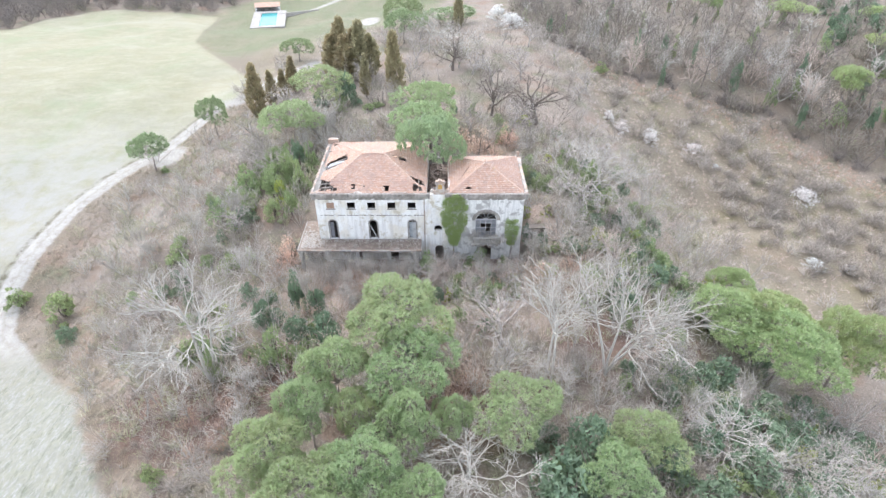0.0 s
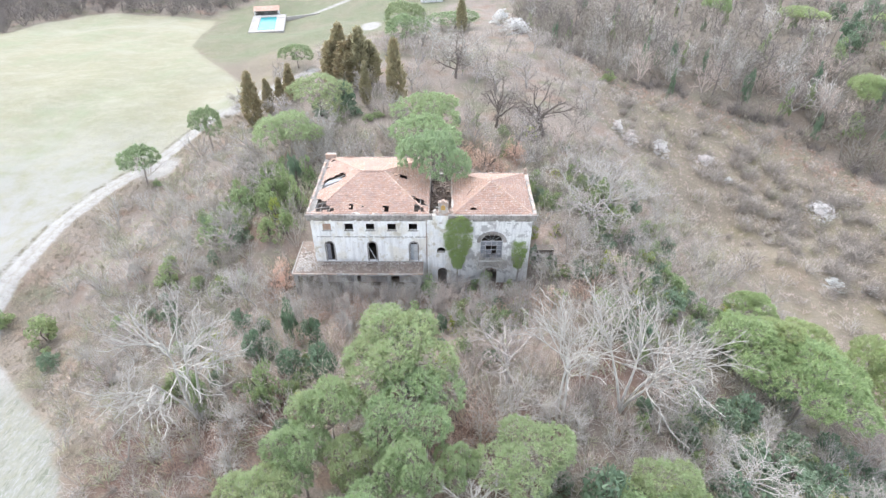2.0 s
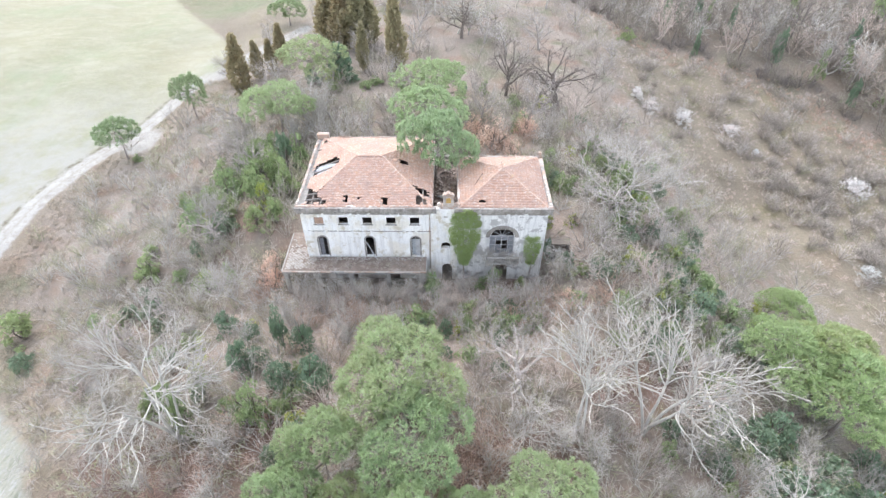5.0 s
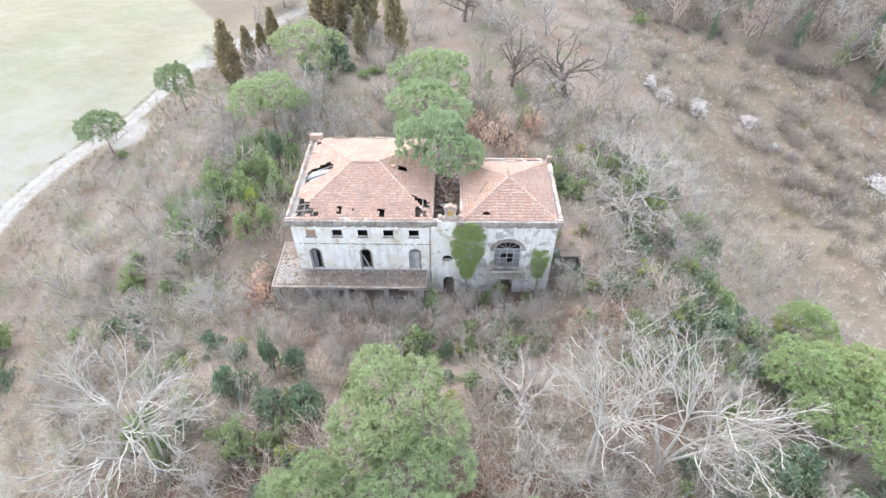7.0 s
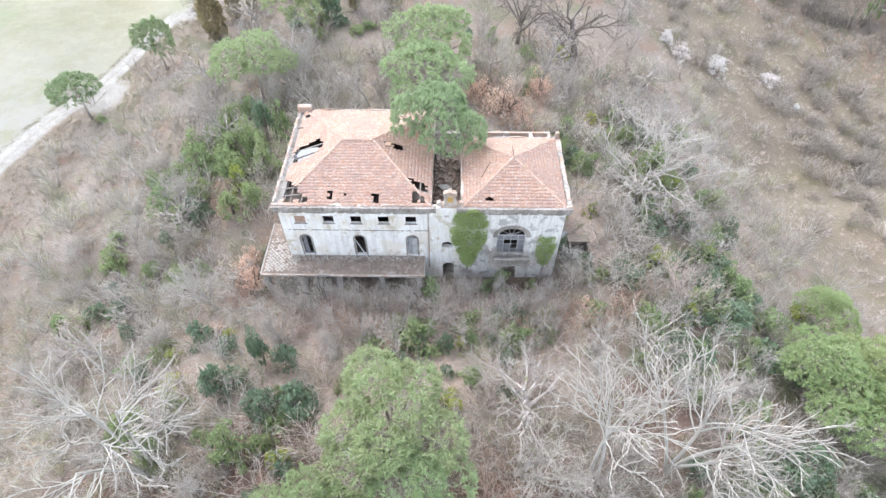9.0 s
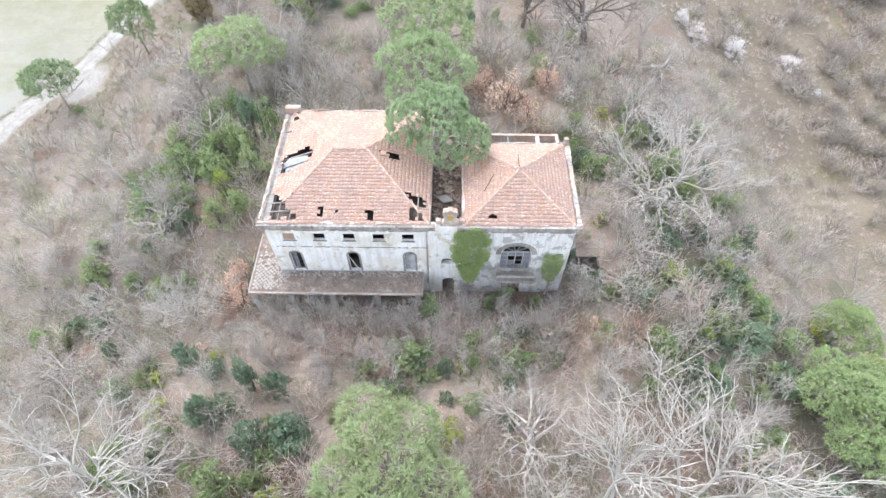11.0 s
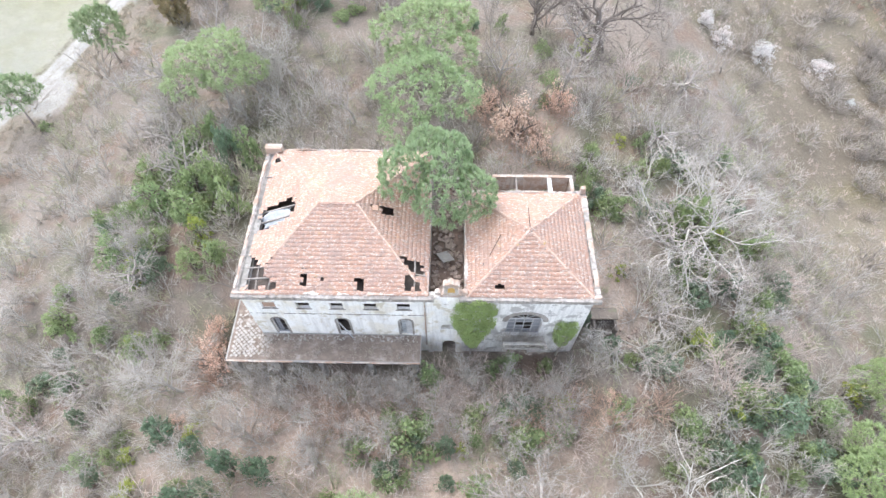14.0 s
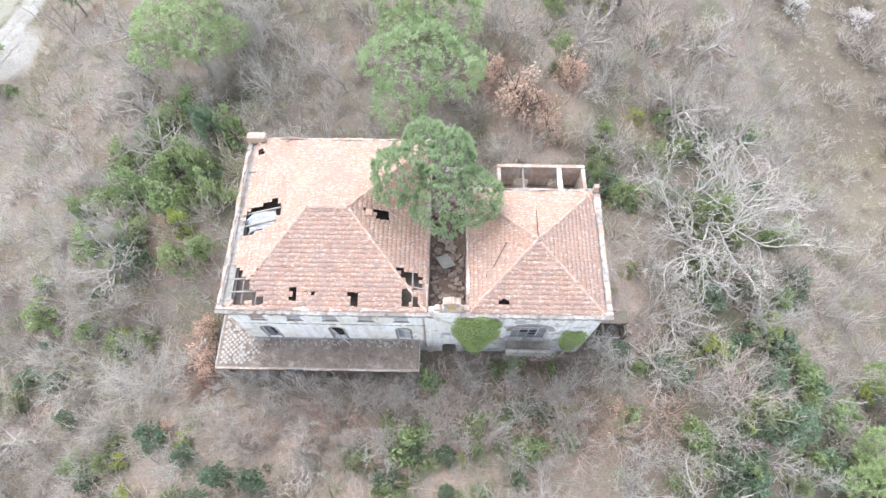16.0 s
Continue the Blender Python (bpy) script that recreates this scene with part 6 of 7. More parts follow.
# thickets of evergreen: middle, reach and number
THICKETS = [(-33, 86, 9, 16), (-40, 72, 7, 8), (0, 60, 7, 7), (9, 63.5, 5, 6), (24, 63, 9, 22), (32, 60, 6, 9), (-20, 50, 6, 10), (15, 84, 6, 6), (24, 80, 6, 8), (14, 33, 9, 12), (-30, 55, 7, 8), (31, 38, 11, 30), (50, 42, 9, 14), (-50, 62, 9, 6),
            (-22, 118, 9, 8), (10, 108, 14, 8), (-12, 40, 10, 8), (-30, 74, 8, 5), (-43, 64, 8, 5), (-27, 58, 6, 5), (32, 47, 6, 14), (30, 76, 8, 10), (20, 90, 7, 12), (30, 88, 8, 10), (33, 72, 6, 8), (26, 52, 8, 9), (40, 62, 7, 12), (9, 56, 8, 7), (-5, 55, 7, 8), (58, 36, 8, 10)]
j = 0
for cx, cy, reach, number in THICKETS:
    for _ in range(number):
        a, q = rs_.uniform(0, 6.28), reach * math.sqrt(rs_.random())
        x, y = cx + q * math.cos(a), cy + q * math.sin(a)
        if not free_ground(x, y, 0.8):
            continue
        j += 1
        plant(("green", "laurel", "green", "laurel", "green", "green", "laurel", "green", "laurel", "green", "lime")[j % 11], x, y, rs_.uniform(1.8, 4.2), rs_.uniform(1.6, 3.8),
              label="low leafy bush in the undergrowth", category="bush", group="low bushes")


def brush_arrays(seed, stems, subs, fine, size=1.0, lean=(0.15, 0.75), least=0.02):
    rng = np.random.default_rng(seed)
    st = []
    for i in range(stems):
        a, t = i * 2.4 + rng.uniform(-0.5, 0.5), rng.uniform(*lean)
        st.append(((0.15 * math.cos(a), 0.15 * math.sin(a), -0.15), (t * math.cos(a), t * math.sin(a), 1), rng.uniform(1.3, 2.2) * size, 0.035))
    segs = branches(rng, st, [(1, 0, 0, 1, 2), (subs, 20, 50, 0.6, 1), (fine, 20, 55, 0.7, 1)], bare=0.15)
    v1, f1 = tubes(segs[segs[:, 8] == 0], least)
    v2, f2 = spikes(segs[segs[:, 8] > 0], least)
    return np.concatenate([v1, v2]), np.concatenate([f1, f2 + len(v1)])


def strew(name, arrays, places, material, lo, hi, flat=(0.8, 1.2), sink=0.0):
    """One joined mesh of many plants: each a turned and scaled repeat of one of the arrays."""
    vs, fs, base = [], [], 0
    for i, (x, y) in enumerate(places):
        v, f = arrays[i % len(arrays)]
        a, s = rs_.uniform(0, 6.28), rs_.uniform(lo, hi)
        c, q = math.cos(a) * s, math.sin(a) * s
        w = np.stack([v[:, 0] * c - v[:, 1] * q + x, v[:, 0] * q + v[:, 1] * c + y, v[:, 2] * s * rs_.uniform(*flat) + gz(x, y) - sink], 1)
        vs.append(w)
        fs.append(f + base)
        base += len(v)
    return link(name, mesh_np(name, np.concatenate(vs), np.concatenate(fs)), material)


def jittered(x0, x1, y0, y1, gap, edge=0.6, test=None, share=1.0):
    xs, ys = np.meshgrid(np.arange(x0, x1, gap), np.arange(y0, y1, gap))
    xs = (xs + rs_.uniform(-0.55, 0.55, xs.shape) * gap).ravel()
    ys = (ys + rs_.uniform(-0.55, 0.55, ys.shape) * gap).ravel()
    ok = (inside(FIELD, xs, ys) < -edge) & (inside(OPEN, xs, ys) < -edge) & (rs_.random(xs.shape) < share)
    for a, b, c, d in KEEP:
        ok &= ~((xs > a - 0.2) & (xs < b + 0.2) & (ys > c - 0.2) & (ys < d + 0.2))
    if test is not None:
        ok &= test(xs, ys)
    return list(zip(xs[ok], ys[ok]))


BRUSH = [brush_arrays(s, 6, 4, 2) for s in (71, 72, 73, 74)]
STAR = [brush_arrays(s, 8, 6, 1, 1.3, (0.1, 1.1), 0.018) for s in (75, 76, 77)]
TUFT = []
for sd in (88, 89, 90):
    g_ = np.random.default_rng(sd)
    blades = [(*g_.normal(0, 0.35, 2), -0.1, *g_.normal(0, 0.75, 2), g_.uniform(0.5, 1.4), 0.05, 0.01, 1) for _ in range(13)]
    TUFT.append(spikes(np.array(blades), 0.03))
HUMP = [brush_arrays(s, 14, 5, 1, 0.8, (0.05, 1.3), 0.028) for s in (86, 87)]
BALL = [brush_arrays(s, 10, 5, 1, 1.0, (0.1, 1.3), 0.036) for s in (78, 79)]
wooded = lambda x, y: (inside(MEADOW, x, y) < 1) & (inside(WOODS, x, y) < 0) & ~((x > -22) & (x < 13) & (y > 60) & (y < 69))
verge_band = lambda x, y: (inside(FIELD, x, y) > -8 - 4 * np.sin(x * 0.21 + y * 0.13)) & (y > 60) & (y < 130)
bare_verge = lambda x, y: wooded(x, y) & ~(verge_band(x, y) & (np.sin(x * 1.7) * np.sin(y * 1.3 + x) < 0.3))
deep = lambda x, y: wooded(x, y) & (inside(FIELD, x, y) < -7 - 5 * np.sin(x * 0.3 + y * 0.2))
tagged(strew("undergrowth", BRUSH, jittered(-66, 80, 22, 108, 4.5, test=bare_verge, share=0.65), M_TWIG, 0.8, 1.9), "tangle of leafless brown undergrowth on the hill", "undergrowth", kind="stuff")
tagged(strew("undergrowth", STAR, jittered(-62, 74, 22, 112, 5.0, test=deep, share=0.85), M_ASH, 0.8, 1.7), "pale grey leafless brushwood on the hill", "undergrowth", kind="stuff")
tagged(strew("undergrowth", BRUSH, jittered(-66, 50, 24, 110, 5.0, test=bare_verge, share=0.8), M_OLIVE, 1.0, 1.9, (0.6, 1.0)), "olive-tinged low brambles on the hill", "undergrowth", kind="stuff")
tagged(strew("undergrowth", STAR, jittered(-60, 46, 112, 205, 6.6, test=wooded, share=0.7), M_TWIG, 1.2, 2.2), "tangle of leafless undergrowth behind the villa", "undergrowth", kind="stuff")
tagged(strew("undergrowth", BRUSH, [p for c in ((-11, 60.5, 8, 3.5, 26), (9, 97, 6, 6, 40), (-24, 68, 3, 4, 16), (12, 62, 7, 4, 26), (2, 42, 5, 5, 30), (-24, 40, 6, 6, 24)) for p in
             [(c[0] + rs_.normal(0, c[2] * 0.6), c[1] + rs_.normal(0, c[3] * 0.6)) for _ in range(c[4])] if free_ground(p[0], p[1], 0.2)], M_RUSSET, 0.7, 1.5), "russet dead bracken and brushwood", "undergrowth", kind="stuff")
tagged(strew("undergrowth", HUMP, [(x, y) for x, y in jittered(-47, -14, 26, 54, 3.4, 3.0, share=0.7)], M_HEATH, 0.6, 1.3, (0.6, 1.0)), "mauve-brown leafless thicket under the pale trees", "undergrowth", kind="stuff")
tagged(strew("undergrowth", HUMP, [(x, y) for x, y in jittered(12, 44, 26, 50, 3.4, 1.0, share=0.6)], M_HEATH, 0.6, 1.4, (0.6, 1.0)), "mauve-brown leafless thicket on the slope", "undergrowth", kind="stuff")
fuzz = jittered(-58, 50, 26, 112, 2.05, test=lambda x, y: inside(MEADOW, x, y) < 3)
tagged(strew("dry_grass", TUFT, fuzz[0::2], M_TWIG, 0.5, 1.3, (0.5, 1.0)), "tan dead grass and stalks among the brush", "grass", kind="stuff")
tagged(strew("dry_grass", TUFT, fuzz[1::2], M_OLIVE, 0.5, 1.3, (0.5, 1.0)), "olive grass and bramble shoots among the brush", "grass", kind="stuff")
mid_places = jittered(-36, 10, 48, 64, 4.2, test=wooded, share=0.75)
tagged(strew("undergrowth", STAR, mid_places[0::2], M_ASH, 0.8, 1.6), "pale grey leafless brushwood below the villa", "undergrowth", kind="stuff")
tagged(strew("undergrowth", BRUSH, mid_places[1::2], M_STRAW, 0.8, 1.6), "straw-coloured leafless brushwood below the villa", "undergrowth", kind="stuff")
low_places = jittered(-26, 14, 40, 58, 3.6, test=wooded, share=0.85)
tagged(strew("undergrowth", STAR, low_places, M_BUFF, 0.8, 1.5), "buff leafless brushwood between the bushes", "undergrowth", kind="stuff")
front_places = [(rs_.uniform(-21, -3), rs_.uniform(59.5, 65.0)) for _ in range(22)] + [(rs_.uniform(-2.5, 13), rs_.uniform(60.5, 67.4)) for _ in range(38)]
tagged(strew("undergrowth", STAR, front_places, M_BUFF, 0.6, 1.25), "pale pinkish leafless brushwood crowding the villa's front", "undergrowth", kind="stuff")
tagged(strew("dry_grass", TUFT, jittered(-76, -18, 28, 130, 1.15, 0.4, test=lambda x, y: inside(FIELD, x, y) > -11), M_STRAW, 0.35, 0.8), "tufts of dry tan grass along the track", "grass", kind="stuff")
tagged(strew("undergrowth", STAR, jittered(-36, 30, 86.5, 112, 4.2, test=wooded, share=0.85), M_WOOD, 0.8, 1.5), "dense leafless brown brush behind the villa", "undergrowth", kind="stuff")
open_places = jittered(55, 112, 54, 134, 3.2, test=lambda x, y: inside(SCRUB, x, y) > 1.5 * np.sin(x * 0.5) * np.sin(y * 0.4), share=0.85)
open_places += jittered(44, 70, 127, 143, 4.4, test=lambda x, y: inside(MEADOW, x, y) > 2, share=0.6) + jittered(44, 110, 60, 150, 8.0, test=lambda x, y: inside(MEADOW, x, y) > 3, share=0.5)
tagged(strew("dry_grass", TUFT, jittered(36, 118, 50, 165, 1.9, test=lambda x, y: inside(MEADOW, x, y) > -2), M_BUFF, 0.3, 0.75), "tufts of dry tan grass on the slope", "grass", kind="stuff")
hedge_places = jittered(28, 125, 55, 185, 2.9, test=lambda x, y: (inside(WOODS, x, y) > -1.0) & (inside(WOODS, x, y) < 2.4), share=0.9)
tagged(strew("wood_edge", HUMP, hedge_places, M_MAUVE, 0.9, 1.9, (0.7, 1.1)), "dark tangled hedge along the edge of the wood", "hedge", kind="stuff")
tagged(strew("bracken", TUFT, jittered(40, 118, 70, 165, 1.5, test=lambda x, y: (inside(WOODS, x, y) > -6.5 - 2.5 * np.sin(x * 0.4 + y * 0.3)) & (inside(WOODS, x, y) < -0.5)), M_RUSSET, 0.4, 0.9), "russet dead bracken along the edge of the wood", "bracken", kind="stuff")
tagged(strew("meadow_scrub", BRUSH, jittered(40, 118, 48, 160, 6.0, test=lambda x, y: inside(MEADOW, x, y) > 3, share=0.7), M_OLIVE, 0.8, 1.6, (0.4, 0.7)), "low olive brambles on the straw-coloured slope", "scrub", kind="stuff")
tagged(strew("meadow_scrub", BALL, jittered(40, 116, 56, 158, 5.6, test=lambda x, y: inside(MEADOW, x, y) > 2, share=0.8), M_TWIG, 0.7, 1.7, (0.5, 0.8)), "grey-brown scrub on the straw-coloured slope", "scrub", kind="stuff")
tagged(strew("meadow_scrub", HUMP, open_places, M_HEATH, 1.0, 2.5, (0.6, 1.0)), "rounded mauve-grey bushy scrub on the straw-coloured slope", "scrub", kind="stuff")


def wood_arrays(seed):
    rng = np.random.default_rng(seed)
    segs = branches(rng, [((0, 0, -0.5), (0.04, 0.02, 1), 6.0, 0.11)], [(1, 0, 0, 1, 3), (8, 25, 58, 0.5, 1), (4, 28, 60, 0.6, 1), (3, 30, 65, 0.6, 1)], bare=0.35)
    v1, f1 = tubes(segs[segs[:, 8] < 2], 0.05)
    v2, f2 = spikes(segs[segs[:, 8] >= 2], 0.05)
    return np.concatenate([v1, v2]), np.concatenate([f1, f2 + len(v1)])


WOOD = [wood_arrays(s) for s in (81, 82, 83)]
wood_places = spread(350, 22, 150, 75, 285, 3.4, 1, lambda x, y: float(inside(WOODS, x, y)) > 0)
tagged(strew("wood", WOOD, wood_places[:175], M_WOOD, 1.1, 1.9), "leafless brown wood on the far side of the dell", "wood", kind="stuff")
tagged(strew("wood", WOOD, wood_places[305:], M_ASH, 1.0, 1.7), "pale-barked leafless trees in the wood beyond the dell", "wood", kind="stuff")
tagged(strew("wood", WOOD, wood_places[175:305], M_MAUVE, 1.1, 1.9), "leafless mauve-grey wood on the far side of the dell", "wood", kind="stuff")
tagged(strew("undergrowth", BALL, jittered(22, 150, 60, 240, 6.4, test=lambda x, y: (inside(WOODS, x, y) > -3) & (inside(WOODS, x, y) < 45), share=0.8), M_WOOD, 1.5, 2.8), "scrub along and under the far wood", "undergrowth", kind="stuff")
left_places = [p for p in spread(210, -200, -85, 200, 300, 2.7, 0.5) if p[1] > 205]
tagged(strew("wood", WOOD, left_places, M_MAUVE, 0.8, 1.4), "leafless wood beyond the pale field", "wood", kind="stuff")
tagged(strew("undergrowth", BALL, [p for p in jittered(-200, -85, 205, 290, 6.0)], M_MAUVE, 1.6, 2.8), "scrub under the wood beyond the field", "undergrowth", kind="stuff")
for x, y, w, h in ((79, 147, 3.4, 12), (56, 163, 3.0, 12), (91, 132, 2.6, 9), (60, 149, 1.8, 9), (66, 168, 2.4, 10), (106, 128, 3, 9), (72, 160, 2.2, 10), (98, 150, 2.6, 10), (110, 140, 2.6, 9)):
    plant("laurel", x, y, w, h, label="tall tree trunk thick with dark green ivy", category="ivy", group="ivy-clad trunks")
for i, (x, y) in enumerate(((86, 152), (94, 158), (83, 160), (70, 152), (62, 158), (77, 153), (54, 158), (49, 166), (100, 143), (96, 137), (66, 176), (82, 174), (104, 156), (46, 178), (90, 144))):
    plant("twiggy", x, y, 8.5 + 3.5 * ((i * 7) % 5) / 4, 9 + 3 * ((i * 3) % 4) / 3, label="tall leafless grey-crowned tree at the wood's edge", group="trees at the wood's edge")
for i, (x, y) in enumerate(wood_places[::8]):
    plant("green" if i % 2 else "laurel", x + 0.3, y, rs_.uniform(2, 3.2), rs_.uniform(5, 9), label="tree trunk wrapped in green ivy", category="ivy", group="ivy-clad trunks")
for x, y, w, h in ((124, 176, 9, 8), (131, 168, 9, 8), (118, 172, 7, 7), (136, 178, 10, 9), (127, 186, 9, 8), (112, 165, 6, 7), (138, 212, 9, 8), (147, 208, 9, 8), (131, 186, 8, 7), (143, 196, 9, 8), (150, 186, 9, 7), (127, 163, 7, 6), (136, 172, 8, 7), (120, 152, 6, 6), (112, 131, 5, 6), (108, 120, 4, 5), (94, 172, 3.4, 9), (70, 170, 3, 8)):
    plant("laurel" if x > 115 else "green", x, y, w, h, label="dark evergreen tree among the bare wood", category="tree", group="evergreens in the wood")


# ---------------------------------------------------------------- ivy on the villa
def ivy(name, centre, half, z0, z1, swell, count, seed, material, label):
    """A cushion of ivy against the front: half gives its half-width at a share of its height."""
    rng = np.random.default_rng(seed)
    cs, rs = [], []
    for _ in range(count):
        t = rng.random()
        w = half(t) * rng.uniform(-1, 1)
        out = swell * math.sqrt(max(0.0, 1 - (w / (half(t) + 0.01)) ** 2)) * (0.4 + 0.6 * math.sin(math.pi * min(1, 0.25 + 0.75 * t))) * rng.uniform(0.5, 1)
        cs.append((centre + w, MY0 - 0.12 - out, z0 + (z1 - z0) * t))
        rs.append((0.34, 0.22, 0.34))
    v, f = leaves(rng, cs, rs, 36, 0.07, outward=0.4, low=-0.9)
    v[:, 1] = np.minimum(v[:, 1], MY0 - 0.06)
    segs = branches(rng, [((centre, MY0 - 0.25, gz(centre, MY0 - 0.3) - 0.2), (0.05, 0, 1), z1 - 2.0, 0.14)], [(1, 0, 0, 1, 5), (5, 20, 45, 0.4, 2)], wander=0.05)
    segs[:, [1, 4]] = np.minimum(segs[:, [1, 4]], MY0 - 0.12)
    tv, tf = tubes(segs, 0.03)
    return tagged(tree_thing(name, [("stem", tv, tf, M_GREY_BARK), ("foliage", v, f, material)]), label, "ivy")


ivy("ivy", 1.7, lambda t: 0.2 + 1.75 * math.sin(math.pi * (0.03 + 0.88 * t ** 1.3)) ** 0.85, 3.6, 12.25, 1.15, 520, 91, M_CREEPER, "thick green ivy climbing the villa's front wall")
ivy("ivy", 10.4, lambda t: 0.3 + 0.95 * t ** 0.7 - 0.5 * max(0, t - 0.75) * 4, 3.4, 7.7, 0.55, 130, 92, M_CREEPER, "patch of green ivy beside the arched window")

v, f = STAR[1]
tagged(tree_thing("wall_shrub", [("twigs", v * 0.62 + np.array((-15.6, 84.98, 12.46)), f, M_ASH)]), "pale leafless shrub rooted in the parapet", "shrub")
# dead vines over the balcony and about the arched window
vs, fs, base = [], [], 0
for i in range(26):
    v, f = (BRUSH + STAR)[i % 7]
    x, z = rs_.uniform(4.2, 9.4), 3.6 + 1.5 * rs_.random()
    y = rs_.uniform(67.0, 68.3) if i % 3 else 68.3
    s, a = rs_.uniform(0.35, 0.8), rs_.uniform(0, 6.28)
    c, q = s * math.cos(a), s * math.sin(a)
    vs.append(np.stack([v[:, 0] * c - v[:, 1] * q + x, np.minimum((v[:, 0] * q + v[:, 1] * c) * 0.6 + y, MY0 - 0.05), v[:, 2] * s + z], 1))
    fs.append(f + base)
    base += len(v)
tagged(link("dead_vines", mesh_np("dead_vines", np.concatenate(vs), np.concatenate(fs)), M_TWIG), "tangle of dead grey vines over the balcony", "vines", kind="stuff")

# dry weeds on the terrace
weeds = []
for _ in range(100):
    x, y = rs_.uniform(TX0 + 0.4, TX1 - 0.3), rs_.uniform(TY0 + 0.3, MY0 - 0.4)
    if x < -19 and rs_.random() < 0.6:
        continue
    weeds.append((x, y))
vs, fs, base = [], [], 0
for i, (x, y) in enumerate(weeds):
    v, f = BRUSH[i % 4]
    s, a = rs_.uniform(0.12, 0.34), rs_.uniform(0, 6.28)
    c, q = s * math.cos(a), s * math.sin(a)
    vs.append(np.stack([v[:, 0] * c - v[:, 1] * q + x, v[:, 0] * q + v[:, 1] * c + y, np.maximum(v[:, 2], -0.02) * s + TZ + 0.02], 1))
    fs.append(f + base)
    base += len(v)
tagged(link("dry_weeds", mesh_np("dry_weeds", np.concatenate(vs), np.concatenate(fs)), M_TWIG), "dry brown weeds growing on the terrace", "weeds", kind="stuff")

# ---------------------------------------------------------------- small shed beside the villa
shed = empty("cellar_shed", 14.6, 70.1, gz(14.6, 70.1))
tagged(shed, "low masonry cellar shed with a dark open front", "shed")
# Inner walls and floor are coloured dark to imitate shade behind the opening.
for nm, dims, mt in (("side_wall", (12.75, 13.0, 67.6, 69.6, -0.6, 1.55), M_DARK), ("side_wall", (14.8, 15.05, 67.6, 69.6, -0.6, 1.55), M_DARK), ("back_wall", (12.75, 15.05, 69.6, 69.85, -0.6, 1.55), M_RUBBLE),
                     ("roof_slab", (12.6, 15.2, 68.75, 70.0, 1.56, 1.74), M_EARTH), ("floor", (13.02, 14.78, 67.5, 69.58, -0.5, 0.28), M_DARK)):
    ob = box_part(nm, (dims[0] - 13.9, dims[1] - 13.9, dims[2] - 68.6, dims[3] - 68.6, dims[4], dims[5]), mt, shed, bevel=0.04)
dead_tree = forked_tree(311, [(-2.0, -0.9, 1.5), (-0.8, -2.6, 1.2), (1.6, -1.8, 1.5)], 0.5, 5, 0.95, 0.10)
dead_tree.name = "fallen_tree"
dead_tree.matrix_basis = pose(15.8, 69.4, gz(15.8, 69.4) + 0.4)
tagged(dead_tree, "fallen dead tree with bleached tangled limbs beside the villa", "dead tree")
tagged(box_part("fallen_board", (13.1, 14.3, 72.6, 73.5, gz(13.7, 73) + 0.1, gz(13.7, 73) + 0.16), M_SHEET, None, turn=pose(0, 0, 0, 6, 4, 15)), "white panel lying on the ground by the villa", "panel")
tagged(box_part("white_boulder", (-45.0, -43.2, 53.6, 54.8, gz(-44, 54) - 0.1, gz(-44, 54) + 0.7), M_PAVER, None, bevel=0.2, turn=pose(0, 0, 0, 8, 12, 30)), "pale block of masonry in the undergrowth", "rubble")

# ---------------------------------------------------------------- pool and houses beyond
PZ = gz(-66, 214) + 0.2
pool = empty("swimming_pool", -68, 226, PZ)
pool.rotation_euler = (0, 0, radians(11))
tagged(pool, "long turquoise swimming pool with pale stone paving", "pool")
for nm, dims, mt in (("paving", (-6.2, -3.1, -11.5, 12.5, -3.2, 0.1), M_CONCRETE), ("paving", (3.1, 6.5, -11.5, 12.5, -3.2, 0.1), M_CONCRETE), ("paving", (-3.1, 3.1, -11.5, -9.4, -3.2, 0.1), M_CONCRETE),
                     ("paving", (-3.1, 3.1, 9.4, 12.5, -3.2, 0.1), M_CONCRETE), ("water", (-3.1, 3.1, -9.4, 9.4, -3.0, -0.12), M_WATER)):
    box_part(nm, dims, mt, pool, bevel=0.03)


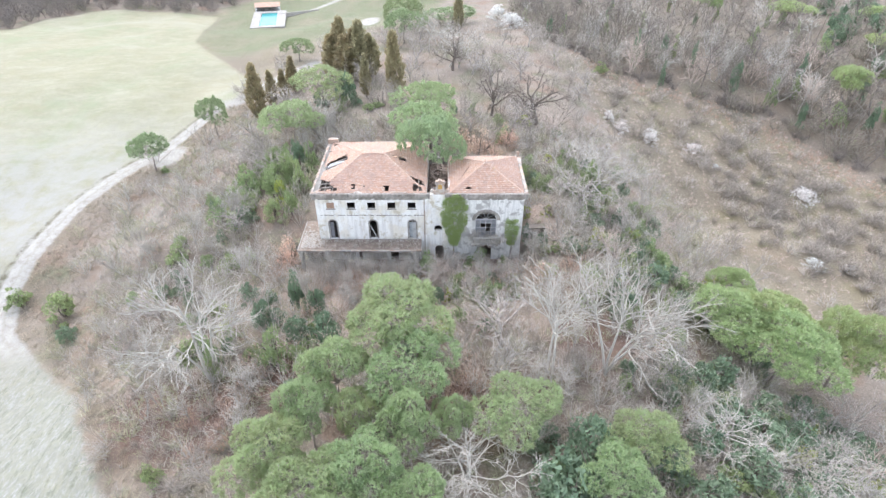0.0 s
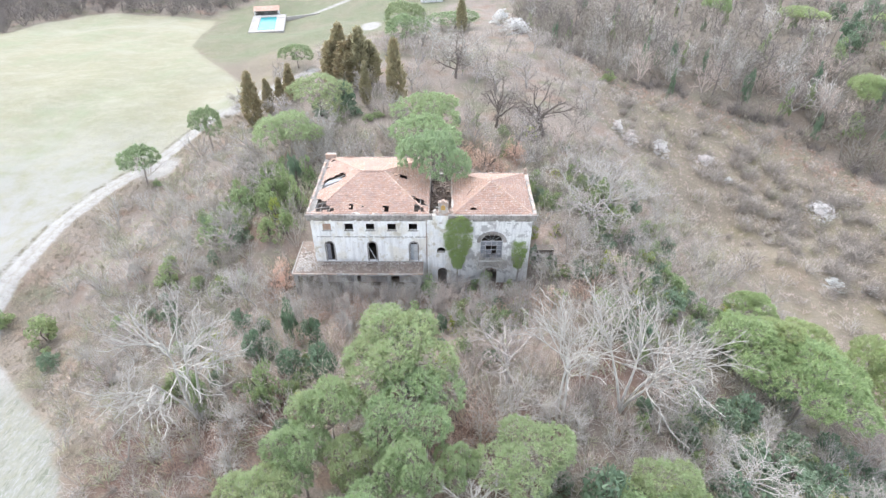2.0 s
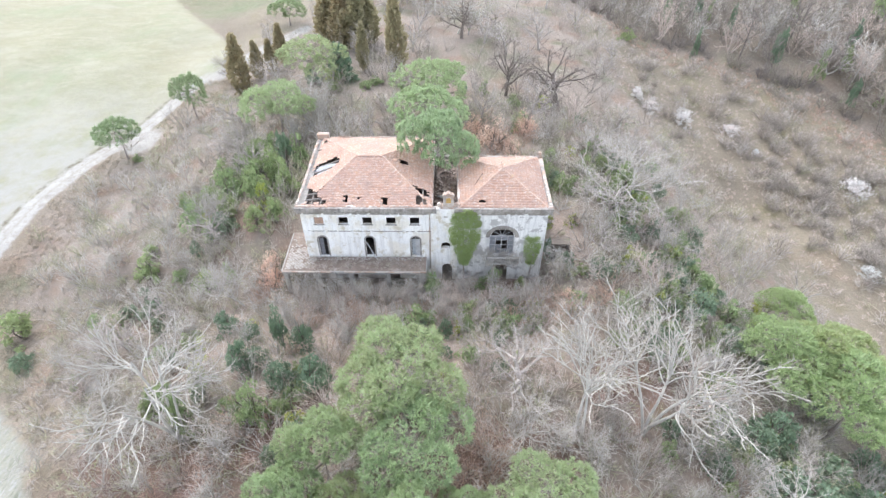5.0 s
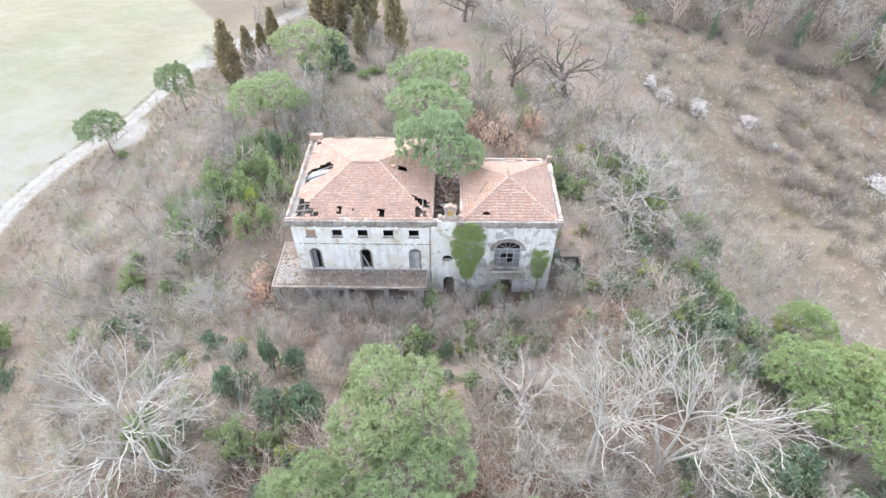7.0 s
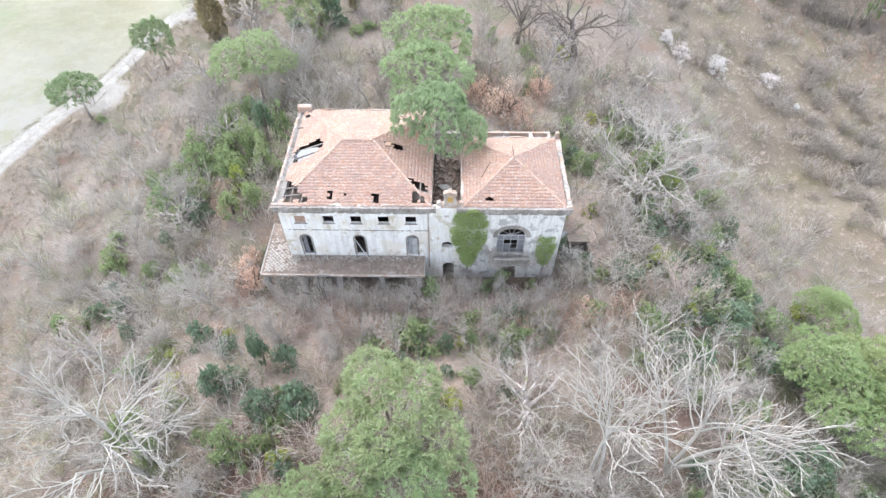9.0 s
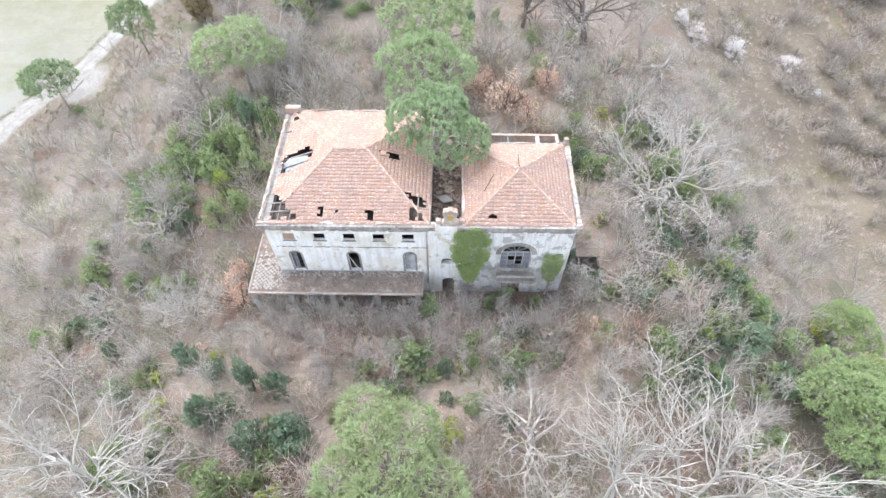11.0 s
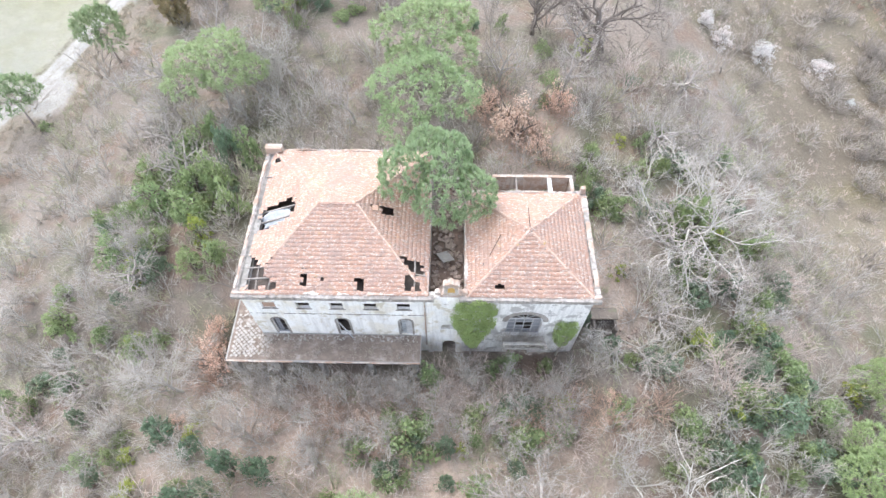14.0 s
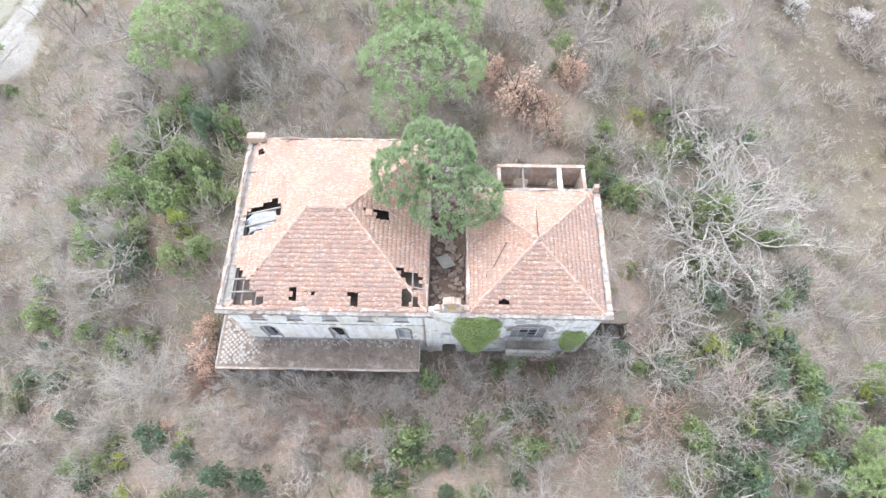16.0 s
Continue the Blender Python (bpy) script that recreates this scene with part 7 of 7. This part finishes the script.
def cottage(name, x, y, w, d, h, rot, label, open_front):
    """A small house: walls, pitched tile roof, windows or an open loggia."""
    z = gz(x, y)
    thing = empty(name, x, y, z)
    thing.rotation_euler = (0, 0, radians(rot))
    tagged(thing, label, "house")
    box_part("back_wall", (-w / 2, w / 2, d / 2 - 0.3, d / 2, -1, h), M_PLASTER_GREY, thing)
    for s in (-1, 1):
        box_part("side_wall", (s * w / 2 - 0.15, s * w / 2 + 0.15, -d / 2 + 0.3, d / 2 - 0.31, -1, h), M_PLASTER_GREY, thing)
    if open_front:
        for s in (-1, 1):
            box_part("pillar", (s * w / 2 - 0.3, s * w / 2 + 0.3, -d / 2, -d / 2 + 0.29, -1, h), M_PLASTER_GREY, thing)
        box_part("lintel", (-w / 2 + 0.31, w / 2 - 0.31, -d / 2, -d / 2 + 0.3, h - 0.5, h), M_TIMBER, thing)
    else:
        box_part("front_wall", (-w / 2, w / 2, -d / 2, -d / 2 + 0.29, -1, h), M_PLASTER_GREY, thing)
        for i in (-1, 0, 1):
            win_ = box_part("window", (i * w / 3.4 - 0.5, i * w / 3.4 + 0.5, -d / 2 - 0.03, -d / 2 + 0.1, 1.0, 2.4), M_SHUTTER, thing)
    bm = bmesh.new()
    top = h + d * 0.16
    e = 0.5
    pts = [(-w / 2 - e, -d / 2 - e, h - 0.1), (w / 2 + e, -d / 2 - e, h - 0.1), (w / 2 + e, d / 2 + e, h - 0.1), (-w / 2 - e, d / 2 + e, h - 0.1), (-w / 2 - e, 0, top), (w / 2 + e, 0, top)]
    vv = [bm.verts.new(p) for p in pts]
    for q in ((0, 1, 5, 4), (2, 3, 4, 5), (0, 4, 3), (1, 2, 5), (3, 2, 1, 0)):
        bm.faces.new([vv[i] for i in q])
    part("roof", bm, M_TILE, thing)
    return thing


cottage("pool_house", -72, 241.5, 9, 6, 3.6, 11, "pale pool house with a dark open loggia", True)
cottage("far_house", -6, 256, 9, 7, 4.5, 5, "pale plastered house with a tiled roof", False)
box_part("garden_wall", (-8, 8, -0.2, 0.2, -1, 1.1), M_PAVER, None, bevel=0.04).matrix_world = pose(-58, 237, gz(-58, 237), 0, 0, 25)
tagged(bpy.data.objects["garden_wall"], "low pale garden wall by the pool", "wall")
